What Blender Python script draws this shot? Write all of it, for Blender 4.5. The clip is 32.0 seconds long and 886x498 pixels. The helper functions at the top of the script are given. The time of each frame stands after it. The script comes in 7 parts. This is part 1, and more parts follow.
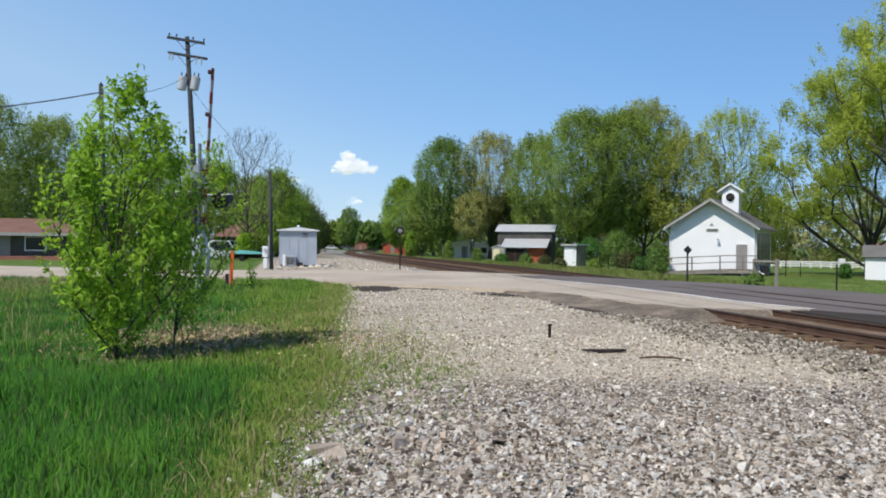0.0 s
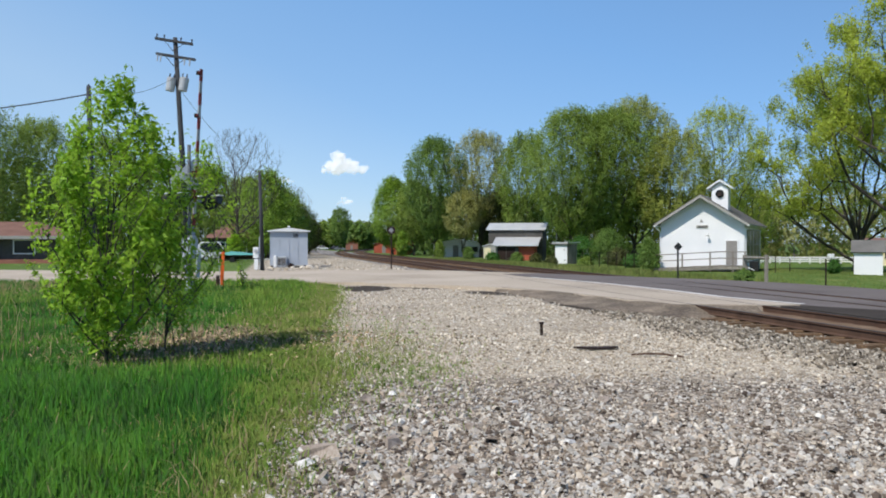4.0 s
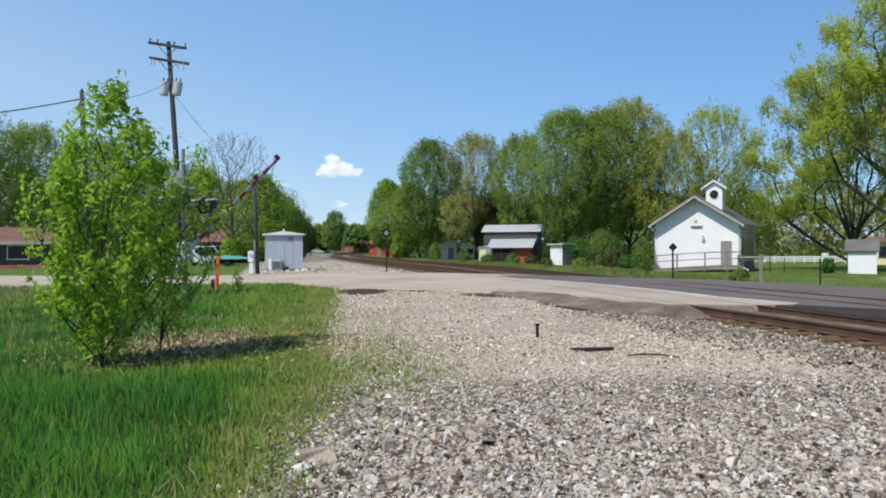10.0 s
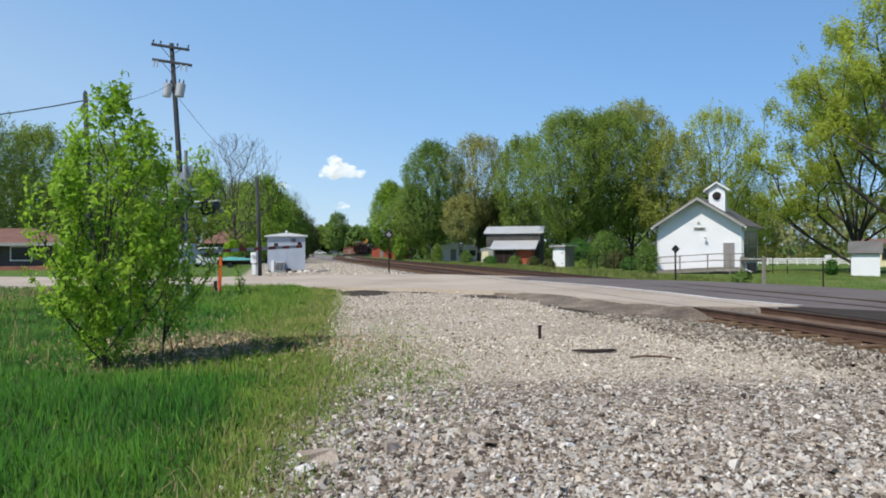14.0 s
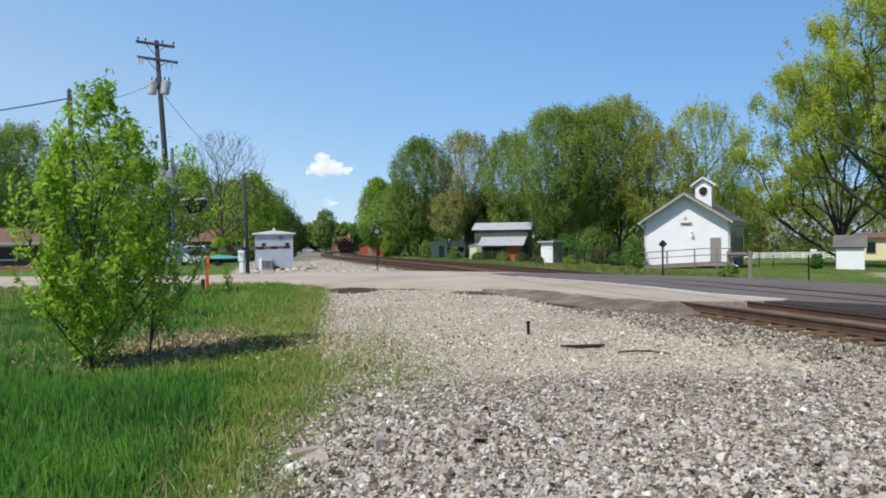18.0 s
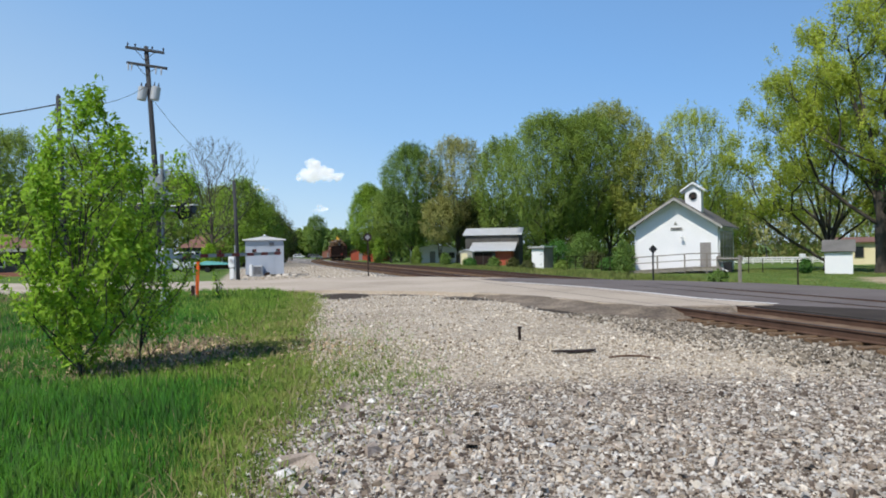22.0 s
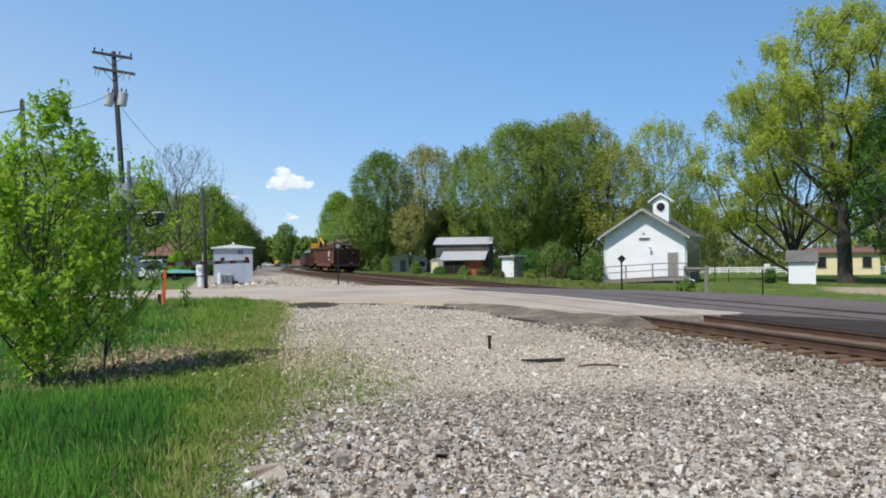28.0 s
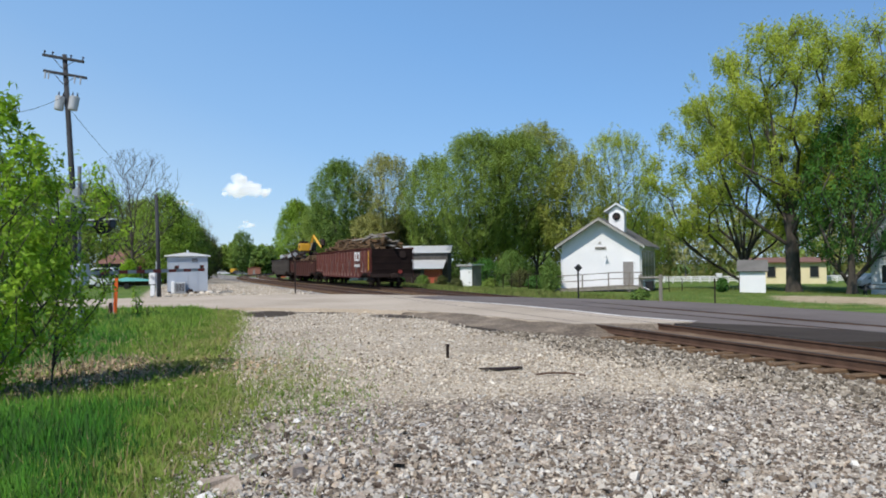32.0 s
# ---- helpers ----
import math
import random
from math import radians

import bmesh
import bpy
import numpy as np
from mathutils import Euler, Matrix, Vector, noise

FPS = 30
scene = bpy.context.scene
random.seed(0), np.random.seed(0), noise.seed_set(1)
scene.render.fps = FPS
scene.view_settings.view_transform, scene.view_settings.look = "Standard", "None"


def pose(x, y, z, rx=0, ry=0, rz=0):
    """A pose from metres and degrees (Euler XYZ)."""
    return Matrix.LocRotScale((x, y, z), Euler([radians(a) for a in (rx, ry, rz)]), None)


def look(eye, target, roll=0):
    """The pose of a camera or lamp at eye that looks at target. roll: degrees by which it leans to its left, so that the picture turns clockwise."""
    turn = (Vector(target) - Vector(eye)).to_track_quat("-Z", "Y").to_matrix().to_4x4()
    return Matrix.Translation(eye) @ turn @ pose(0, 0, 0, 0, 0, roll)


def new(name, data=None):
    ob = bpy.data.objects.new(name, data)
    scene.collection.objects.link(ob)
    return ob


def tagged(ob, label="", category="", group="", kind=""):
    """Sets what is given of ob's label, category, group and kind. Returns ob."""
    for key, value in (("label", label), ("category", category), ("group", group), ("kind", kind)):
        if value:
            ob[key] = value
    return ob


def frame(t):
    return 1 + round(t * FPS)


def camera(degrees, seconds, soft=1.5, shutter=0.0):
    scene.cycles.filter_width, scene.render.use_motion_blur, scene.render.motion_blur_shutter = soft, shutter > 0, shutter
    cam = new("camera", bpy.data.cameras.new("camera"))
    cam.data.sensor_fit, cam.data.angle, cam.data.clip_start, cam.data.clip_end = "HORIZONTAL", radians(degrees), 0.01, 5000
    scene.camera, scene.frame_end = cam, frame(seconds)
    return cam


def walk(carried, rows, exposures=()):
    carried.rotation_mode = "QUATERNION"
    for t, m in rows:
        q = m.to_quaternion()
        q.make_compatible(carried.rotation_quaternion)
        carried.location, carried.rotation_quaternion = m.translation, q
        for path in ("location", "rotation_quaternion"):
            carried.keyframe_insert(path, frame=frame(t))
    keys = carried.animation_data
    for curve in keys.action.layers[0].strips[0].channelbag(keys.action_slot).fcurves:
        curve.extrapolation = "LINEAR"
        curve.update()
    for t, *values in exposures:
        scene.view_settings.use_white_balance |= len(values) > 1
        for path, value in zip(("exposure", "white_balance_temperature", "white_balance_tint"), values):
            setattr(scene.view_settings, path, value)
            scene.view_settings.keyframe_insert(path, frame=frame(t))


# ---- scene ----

# ---------------------------------------------------------------- camera
EYE = 1.6


def aim(yaw, tilt, lean):
    """Held at one place; yaw to the right, tilt up, lean: right side up, in degrees."""
    return pose(0, 0, EYE, 0, 0, -yaw) @ pose(0, 0, 0, 90 + tilt, 0, 0) @ pose(0, 0, 0, 0, 0, lean)


VIEW = [
    (0, -0.000, -0.386, 0.579), (0.5, 0.039, -0.390, 0.398), (1, 0.171, -0.488, 0.150), (1.5, 0.286, -0.561, 0.060), (2, 0.452, -0.573, -0.141), (2.5,
    0.516, -0.570, -0.131), (3, 0.593, -0.484, 0.043), (3.5, 0.632, -0.450, 0.072), (5.5, 0.765, -0.411, -0.325), (6, 0.842, -0.370, -0.174), (6.5,
    0.909, -0.312, -0.244), (7, 0.961, -0.282, -0.270), (7.5, 1.038, -0.219, -0.436), (8, 1.059, -0.194, -0.394), (8.5, 1.059, -0.229, -0.411), (9,
    1.058, -0.244, -0.413), (9.5, 1.024, -0.263, -0.476), (10, 1.017, -0.273, -0.431), (10.5, 1.004, -0.224, -0.362), (11, 1.002, -0.162, -0.290),
    (11.5, 0.999, -0.121, -0.169), (12, 0.996, -0.141, -0.214), (12.5, 0.965, -0.161, -0.120), (13, 0.858, -0.181, -0.230), (13.5, 0.846, -0.160,
    -0.282), (14, 0.835, -0.154, -0.381), (14.5, 0.868, -0.202, -0.329), (16.5, 1.163, -0.221, -0.354), (17, 1.360, -0.278, -0.376), (17.5, 1.522,
    -0.371, -0.577), (18, 1.716, -0.417, -0.770), (18.5, 1.851, -0.469, -0.983), (19, 1.948, -0.489, -0.805), (19.5, 2.022, -0.346, -0.675), (20,
    2.105, -0.236, -0.927), (20.5, 2.196, -0.146, -0.829), (21, 2.243, -0.043, -0.667), (21.5, 2.333, -0.017, -0.766), (22, 2.399, -0.007, -0.921),
    (22.5, 2.507, -0.033, -0.967), (23, 2.678, -0.076, -1.080), (23.5, 2.840, -0.072, -1.061), (24, 2.903, -0.046, -0.864), (24.5, 3.002, 0.013,
    -0.892), (25, 3.158, 0.084, -0.905), (25.5, 3.334, 0.194, -0.618), (27.5, 4.284, 0.547, -0.795), (28, 4.622, 0.636, -0.690), (28.5, 5.073, 0.691,
    -0.745), (29, 5.349, 0.738, -0.825), (29.5, 5.608, 0.755, -0.888), (30, 5.830, 0.752, -1.065), (30.5, 6.257, 0.757, -1.028), (31, 6.699, 0.748,
    -0.975), (31.5, 7.247, 0.852, -0.612), (32, 7.750, 1.251, -0.558)
]
cam = camera(60.25, 32.0, 1.9)
walk(cam, [(t, aim(a, b, c)) for t, a, b, c in VIEW], [(0, 0.0), (32, 0.0)])

# ---------------------------------------------------------------- light
SUN_EL, SUN_TO = 51.0, 41.0          # elevation; heading in which the light travels, from +y to +x
world = bpy.data.worlds.new("sky")
scene.world = world
world.use_nodes = True
wn = world.node_tree
sky = wn.nodes.new("ShaderNodeTexSky")
sky.sky_type, sky.sun_disc = "NISHITA", False
sky.sun_elevation, sky.sun_rotation = radians(SUN_EL), radians(180 + SUN_TO)
sky.air_density, sky.dust_density, sky.ozone_density = 1.0, 0.05, 5.0
wn.nodes["Background"].inputs[1].default_value = 0.14
wn.links.new(sky.outputs[0], wn.nodes["Background"].inputs[0])
# a clear spring haze evens the blue out from the horizon upwards
haze, haze_mix = wn.nodes.new("ShaderNodeBackground"), wn.nodes.new("ShaderNodeMixShader")
heading, height_up, haze_ramp = wn.nodes.new("ShaderNodeTexCoord"), wn.nodes.new("ShaderNodeSeparateXYZ"), wn.nodes.new("ShaderNodeValToRGB")
wn.links.new(heading.outputs["Generated"], height_up.inputs[0])
sunward = wn.nodes.new("ShaderNodeMath")
sunward.operation, sunward.inputs[1].default_value = "MULTIPLY_ADD", 0.42
wn.links.new(height_up.outputs["X"], sunward.inputs[0])
wn.links.new(height_up.outputs["Z"], sunward.inputs[2])
wn.links.new(sunward.outputs[0], haze_ramp.inputs[0])
wn.links.new(haze_ramp.outputs[0], haze.inputs[0])
stops = haze_ramp.color_ramp.elements
stops[0].position, stops[0].color = 0.0, (0.42, 0.63, 0.90, 1)
stops[1].position, stops[1].color = 1.0, (0.07, 0.15, 0.36, 1)
stops.new(0.14).color = (0.28, 0.52, 0.88, 1)
stops.new(0.33).color = (0.20, 0.44, 0.84, 1)
haze_mix.inputs[0].default_value = 0.7
wn.links.new(wn.nodes["Background"].outputs[0], haze_mix.inputs[1])
wn.links.new(haze.outputs[0], haze_mix.inputs[2])
wn.links.new(haze_mix.outputs[0], wn.nodes["World Output"].inputs[0])
sun = new("sun", bpy.data.lights.new("sun", "SUN"))
sun.data.energy, sun.data.angle, sun.data.color = 4.15, radians(0.6), (1.0, 0.93, 0.83)
ce = math.cos(radians(SUN_EL))
to_sun = Vector((-math.sin(radians(SUN_TO)) * ce, -math.cos(radians(SUN_TO)) * ce, math.sin(radians(SUN_EL))))
sun.matrix_world = look(to_sun * 50, (0, 0, 0))


# ---------------------------------------------------------------- materials
def rgb(c):
    return (*c, 1.0)


def material(name, colours, scale=4.0, fine=40.0, rough=0.8, metal=0.0, bump=0.2, depth=0.01, spread=0.0, spec=0.3,
             stretch=(1, 1, 1), translucent=0.0, upright=False, island=()):
    """Two-scale noise between colours; spread: chance brightness per island or object."""
    m = bpy.data.materials.new(name)
    m.use_nodes = True
    t = m.node_tree
    b = t.nodes["Principled BSDF"]
    co = t.nodes.new("ShaderNodeTexCoord")
    mp = t.nodes.new("ShaderNodeMapping")
    mp.inputs["Scale"].default_value = stretch
    t.links.new(co.outputs["Object"], mp.inputs[0])
    n1, n2 = t.nodes.new("ShaderNodeTexNoise"), t.nodes.new("ShaderNodeTexNoise")
    n1.inputs["Scale"].default_value, n1.inputs["Detail"].default_value = scale, 5
    n2.inputs["Scale"].default_value, n2.inputs["Detail"].default_value = fine, 4
    t.links.new(mp.outputs[0], n1.inputs["Vector"])
    t.links.new(mp.outputs[0], n2.inputs["Vector"])
    mx = t.nodes.new("ShaderNodeMath")
    mx.operation = "MULTIPLY_ADD"
    mx.inputs[1].default_value = 0.45
    t.links.new(n2.outputs["Fac"], mx.inputs[0])
    sc = t.nodes.new("ShaderNodeMath")
    sc.operation = "MULTIPLY"
    sc.inputs[1].default_value = 0.55
    t.links.new(n1.outputs["Fac"], sc.inputs[0])
    t.links.new(sc.outputs[0], mx.inputs[2])
    r = t.nodes.new("ShaderNodeValToRGB")
    e = r.color_ramp.elements
    e[0].position, e[1].position = 0.34, 0.66
    e[0].color, e[1].color = rgb(colours[0]), rgb(colours[-1])
    for i, c in enumerate(colours[1:-1]):
        e.new(0.34 + 0.32 * (i + 1) / (len(colours) - 1)).color = rgb(c)
    t.links.new(mx.outputs[0], r.inputs[0])
    out = r.outputs[0]
    if island:
        g = t.nodes.new("ShaderNodeNewGeometry")
        k = t.nodes.new("ShaderNodeValToRGB")
        q = k.color_ramp.elements
        q[0].position, q[1].position = island[0][0], island[-1][0]
        q[0].color, q[1].color = rgb(island[0][1]), rgb(island[-1][1])
        for p, c in island[1:-1]:
            q.new(p).color = rgb(c)
        t.links.new(g.outputs["Random Per Island"], k.inputs[0])
        mu = t.nodes.new("ShaderNodeMix")
        mu.data_type, mu.blend_type = "RGBA", "MULTIPLY"
        mu.inputs[0].default_value = 1.0
        t.links.new(k.outputs[0], mu.inputs[6])
        t.links.new(out, mu.inputs[7])
        out = mu.outputs[2]
    if spread:
        g = t.nodes.new("ShaderNodeNewGeometry")
        mr = t.nodes.new("ShaderNodeMapRange")
        mr.inputs["To Min"].default_value, mr.inputs["To Max"].default_value = 1 - spread, 1 + spread
        t.links.new(g.outputs["Random Per Island"], mr.inputs[0])
        h = t.nodes.new("ShaderNodeHueSaturation")
        t.links.new(mr.outputs[0], h.inputs["Value"])
        t.links.new(out, h.inputs["Color"])
        out = h.outputs[0]
    t.links.new(out, b.inputs["Base Color"])
    b.inputs["Roughness"].default_value, b.inputs["Metallic"].default_value = rough, metal
    b.inputs["Specular IOR Level"].default_value = spec
    if bump:
        bp = t.nodes.new("ShaderNodeBump")
        bp.inputs["Strength"].default_value, bp.inputs["Distance"].default_value = bump, depth
        t.links.new(mx.outputs[0], bp.inputs["Height"])
        t.links.new(bp.outputs[0], b.inputs["Normal"])
    if upright:
        up = t.nodes.new("ShaderNodeCombineXYZ")
        up.inputs[0].default_value, up.inputs[1].default_value, up.inputs[2].default_value = -0.25, -0.3, 0.92
        t.links.new(up.outputs[0], b.inputs["Normal"])
    if translucent:
        tr, ms = t.nodes.new("ShaderNodeBsdfTranslucent"), t.nodes.new("ShaderNodeMixShader")
        t.links.new(out, tr.inputs[0])
        ms.inputs[0].default_value = translucent
        t.links.new(b.outputs[0], ms.inputs[1])
        t.links.new(tr.outputs[0], ms.inputs[2])
        t.links.new(ms.outputs[0], t.nodes["Material Output"].inputs[0])
    return m


def plain(name, c, rough=0.6, metal=0.0, glow=0.0):
    m = material(name, [tuple(v * 0.88 for v in c), tuple(min(1, v * 1.1) for v in c)], 3, 30, rough, metal, 0.08, 0.004)
    if glow:
        b = m.node_tree.nodes["Principled BSDF"]
        b.inputs["Emission Color"].default_value = rgb(c)
        b.inputs["Emission Strength"].default_value = glow
    return m


M = {
    "stone": material("limestone_ballast", [(0.66, 0.65, 0.64), (0.93, 0.92, 0.90), (1.0, 1.0, 1.0)], 14, 70, 0.9, 0, 0.4, 0.006, island=[
        (0.0, (0.065, 0.048, 0.039)), (0.12, (0.15, 0.115, 0.09)), (0.24, (0.32, 0.262, 0.20)), (0.38, (0.41, 0.39, 0.355)), (0.50, (0.52, 0.42, 0.325)), (0.62, (0.45, 0.445, 0.43)),
        (0.74, (0.61, 0.53, 0.43)), (0.86, (0.62, 0.60, 0.565)), (0.95, (0.75, 0.68, 0.58)), (1.0, (0.87, 0.84, 0.78))]),
    "tanstone": material("tan_limestone", [(0.70, 0.68, 0.66), (0.95, 0.94, 0.92), (1.0, 1.0, 1.0)], 9, 60, 0.9, 0, 0.4, 0.006, island=[
        (0.0, (0.15, 0.115, 0.08)), (0.15, (0.30, 0.245, 0.18)), (0.35, (0.52, 0.44, 0.33)), (0.55, (0.58, 0.55, 0.50)), (0.75, (0.70, 0.61, 0.48)), (1.0, (0.88, 0.82, 0.72))]),
    "bigstone": material("brown_fieldstone", [(0.20, 0.155, 0.12), (0.33, 0.27, 0.22), (0.46, 0.40, 0.34)], 9, 60, 0.95, 0, 0.6, 0.01),
    "palestone": material("pale_limestone", [(0.50, 0.48, 0.45), (0.68, 0.66, 0.63), (0.80, 0.79, 0.77)], 11, 60, 0.95, 0, 0.6, 0.01),
    "ochrestone": material("ochre_stone", [(0.42, 0.29, 0.12), (0.56, 0.42, 0.22)], 11, 60, 0.95, 0, 0.6, 0.01),
    "litter": material("fallen_leaf", [(0.30, 0.20, 0.11), (0.55, 0.43, 0.29)], 3, 30, 0.9, 0, 0, 0, 0.5),
    "ballast": material("railway_ballast", [(0.70, 0.68, 0.66), (1.0, 1.0, 1.0)], 9, 60, 0.9, 0, 0.4, 0.006, island=[
        (0.0, (0.08, 0.065, 0.048)), (0.35, (0.23, 0.195, 0.15)), (0.75, (0.41, 0.36, 0.285)), (1.0, (0.66, 0.61, 0.52))]),
    "grass": material("grass_blades", [(0.016, 0.095, 0.010), (0.052, 0.195, 0.016), (0.12, 0.28, 0.026)], 0.7, 8, 0.6, 0, 0, 0, 0.35, 0.2, translucent=0.25, upright=True),
    "edge": material("verge_blades", [(0.085, 0.21, 0.020), (0.16, 0.285, 0.035), (0.26, 0.34, 0.075)], 0.5, 8, 0.6, 0, 0, 0, 0.35, 0.2, translucent=0.25, upright=True),
    "lawn": material("lawn_blades", [(0.085, 0.14, 0.028), (0.145, 0.195, 0.045), (0.25, 0.255, 0.095)], 0.3, 6, 0.7, 0, 0, 0, 0.3, 0.15, translucent=0.2, upright=True),
    "thin": material("thin_grass", [(0.12, 0.22, 0.035), (0.20, 0.28, 0.06), (0.31, 0.32, 0.11)], 0.6, 8, 0.7, 0, 0, 0, 0.3, 0.15, translucent=0.2, upright=True),
    "dry": material("dry_grass", [(0.26, 0.21, 0.11), (0.40, 0.33, 0.19)], 0.7, 8, 0.8, 0, 0, 0, 0.3, 0.2, translucent=0.2, upright=True),
    "asphalt": material("asphalt", [(0.12, 0.103, 0.096), (0.16, 0.139, 0.130), (0.20, 0.176, 0.164)], 0.35, 45, 0.95, 0, 0.4, 0.004, spec=0.1),
    "newtar": material("fresh_asphalt", [(0.042, 0.034, 0.029), (0.068, 0.057, 0.048)], 0.8, 60, 0.95, 0, 0.5, 0.005, spec=0.1),
    "dusty": material("dusty_road", [(0.35, 0.287, 0.22), (0.46, 0.385, 0.30), (0.545, 0.465, 0.37)], 0.25, 14, 0.95, 0, 0.35, 0.01),
    "dirt": material("bare_dirt", [(0.20, 0.145, 0.095), (0.30, 0.23, 0.16)], 0.8, 12, 0.95, 0, 0.6, 0.02),
    "bank": material("crumbling_soil", [(0.075, 0.058, 0.044), (0.17, 0.135, 0.10), (0.34, 0.275, 0.20)], 1.1, 16, 0.95, 0, 0.8, 0.03),
    "trackdirt": material("oily_track_dirt", [(0.12, 0.077, 0.047), (0.19, 0.128, 0.082), (0.26, 0.185, 0.125)], 1.5, 14, 0.95, 0, 0.6, 0.02, spec=0.1),
    "line": material("worn_white_line", [(0.55, 0.52, 0.48), (0.82, 0.80, 0.77)], 1.2, 20, 0.8, 0, 0.1, 0.002),
    "rust": material("rusty_rail", [(0.065, 0.036, 0.024), (0.135, 0.078, 0.052)], 3, 60, 0.85, 0.1, 0.3, 0.003),
    "railtop": material("rail_head", [(0.030, 0.025, 0.022), (0.055, 0.047, 0.042)], 4, 60, 0.5, 0.3, 0.1, 0.001),
    "tie": material("weathered_tie", [(0.070, 0.043, 0.026), (0.14, 0.088, 0.050), (0.24, 0.155, 0.085)], 3, 25, 0.95, 0, 0.5, 0.008, 0.3, stretch=(1, 6, 6)),
    "bark": material("bark", [(0.030, 0.026, 0.022), (0.070, 0.060, 0.050), (0.11, 0.098, 0.082)], 2.5, 25, 0.95, 0, 0.8, 0.03, stretch=(1, 1, 0.25)),
    "pale_bark": material("grey_bark", [(0.14, 0.125, 0.105), (0.23, 0.21, 0.18)], 2.5, 25, 0.95, 0, 0.5, 0.02),
    "white": material("white_siding", [(0.76, 0.765, 0.78), (0.82, 0.82, 0.83)], 0.8, 12, 0.6, 0, 0.06, 0.003),
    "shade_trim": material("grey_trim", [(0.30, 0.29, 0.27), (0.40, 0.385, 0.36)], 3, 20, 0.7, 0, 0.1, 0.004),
    "shingle": material("grey_shingle", [(0.12, 0.115, 0.11), (0.19, 0.185, 0.175)], 1, 30, 0.95, 0, 0.4, 0.01, 0.15),
    "greydoor": material("grey_door", [(0.23, 0.21, 0.20), (0.29, 0.27, 0.255)], 3, 20, 0.55, 0, 0.08, 0.003),
    "wood": material("weathered_wood", [(0.19, 0.165, 0.14), (0.31, 0.28, 0.24)], 3, 25, 0.9, 0, 0.4, 0.006, 0.15, stretch=(1, 1, 0.3)),
    "pole": material("creosote_pole", [(0.034, 0.036, 0.040), (0.066, 0.069, 0.074)], 2, 20, 0.95, 0, 0.4, 0.01, stretch=(2, 2, 0.25)),
    "steel": material("galvanised_steel", [(0.40, 0.42, 0.44), (0.52, 0.54, 0.56)], 2, 18, 0.5, 0.35, 0.06, 0.003),
    "mast": material("dull_aluminium", [(0.17, 0.18, 0.19), (0.26, 0.27, 0.28)], 2, 18, 0.55, 0.3, 0.06, 0.003),
    "endblack": material("near_black_end_paint", [(0.010, 0.007, 0.007), (0.022, 0.014, 0.012)], 1.2, 14, 0.9, 0.0, 0.15, 0.006, spec=0.08),
    "bungalow": material("grey_blue_metal", [(0.36, 0.40, 0.46), (0.43, 0.47, 0.53)], 1.3, 15, 0.5, 0.1, 0.05, 0.003),
    "whitemetal": material("white_metal", [(0.70, 0.71, 0.72), (0.80, 0.80, 0.80)], 2, 20, 0.45, 0, 0.05, 0.002),
    # white of the gate arm, greyed to stand for its shaded face
    "armwhite": material("shaded_white_paint", [(0.28, 0.28, 0.29), (0.40, 0.40, 0.41)], 2, 20, 0.35, 0, 0.05, 0.002),
    "black": plain("black_paint", (0.018, 0.018, 0.018), 0.5),
    "red": plain("faded_red", (0.22, 0.035, 0.03), 0.55),
    "orange": plain("orange_plastic", (0.75, 0.13, 0.025), 0.5),
    "yellow": plain("yellow_paint", (0.60, 0.33, 0.035), 0.5),
    "boxcar": material("oxide_red_steel", [(0.065, 0.016, 0.014), (0.115, 0.029, 0.023), (0.16, 0.047, 0.035)], 0.9, 14, 0.75, 0.1, 0.15, 0.006, stretch=(2, 2, 0.5)),
    # oxide red made paler for the ribs, a highlight put into their colour
    "litrib": material("highlit_oxide_steel", [(0.085, 0.025, 0.020), (0.15, 0.055, 0.042), (0.38, 0.29, 0.25)], 1.4, 9, 0.8, 0, 0.15, 0.006, stretch=(2, 2, 0.4)),
    "soot": material("sooty_steel", [(0.020, 0.013, 0.011), (0.042, 0.026, 0.021)], 1.2, 14, 0.8, 0.2, 0.15, 0.006),
    "greycar": material("grey_dusty_steel", [(0.16, 0.15, 0.14), (0.30, 0.285, 0.27)], 1, 14, 0.8, 0.1, 0.15, 0.006),
    "darkcar": material("dull_brown_steel", [(0.055, 0.022, 0.018), (0.10, 0.038, 0.030)], 0.9, 14, 0.8, 0.1, 0.15, 0.006, stretch=(2, 2, 0.5)),
    "duskcar": material("sooty_grey_steel", [(0.05, 0.046, 0.043), (0.16, 0.15, 0.14)], 0.9, 14, 0.8, 0.1, 0.15, 0.006),
    "glass": plain("dark_glass", (0.02, 0.024, 0.028), 0.08),
    "barn": material("barn_boards", [(0.055, 0.052, 0.049), (0.11, 0.104, 0.097)], 1.5, 18, 0.9, 0, 0.3, 0.01),
    "barnred": material("red_boards", [(0.34, 0.075, 0.045), (0.46, 0.11, 0.065)], 1.2, 18, 0.85, 0, 0.2, 0.008),
    "tin": material("tin_roof", [(0.56, 0.57, 0.58), (0.70, 0.71, 0.72)], 0.7, 10, 0.45, 0.3, 0.1, 0.006),
    "brownroof": material("brown_shingle", [(0.16, 0.085, 0.065), (0.24, 0.135, 0.105)], 1, 25, 0.9, 0, 0.3, 0.01),
    "brick": material("red_brick", [(0.24, 0.10, 0.07), (0.36, 0.16, 0.115)], 1, 30, 0.9, 0, 0.2, 0.006),
    "cream": material("cream_siding", [(0.68, 0.60, 0.37), (0.76, 0.68, 0.45)], 1, 18, 0.7, 0, 0.08, 0.003),
    "teal": plain("teal_cover", (0.12, 0.36, 0.32), 0.5),
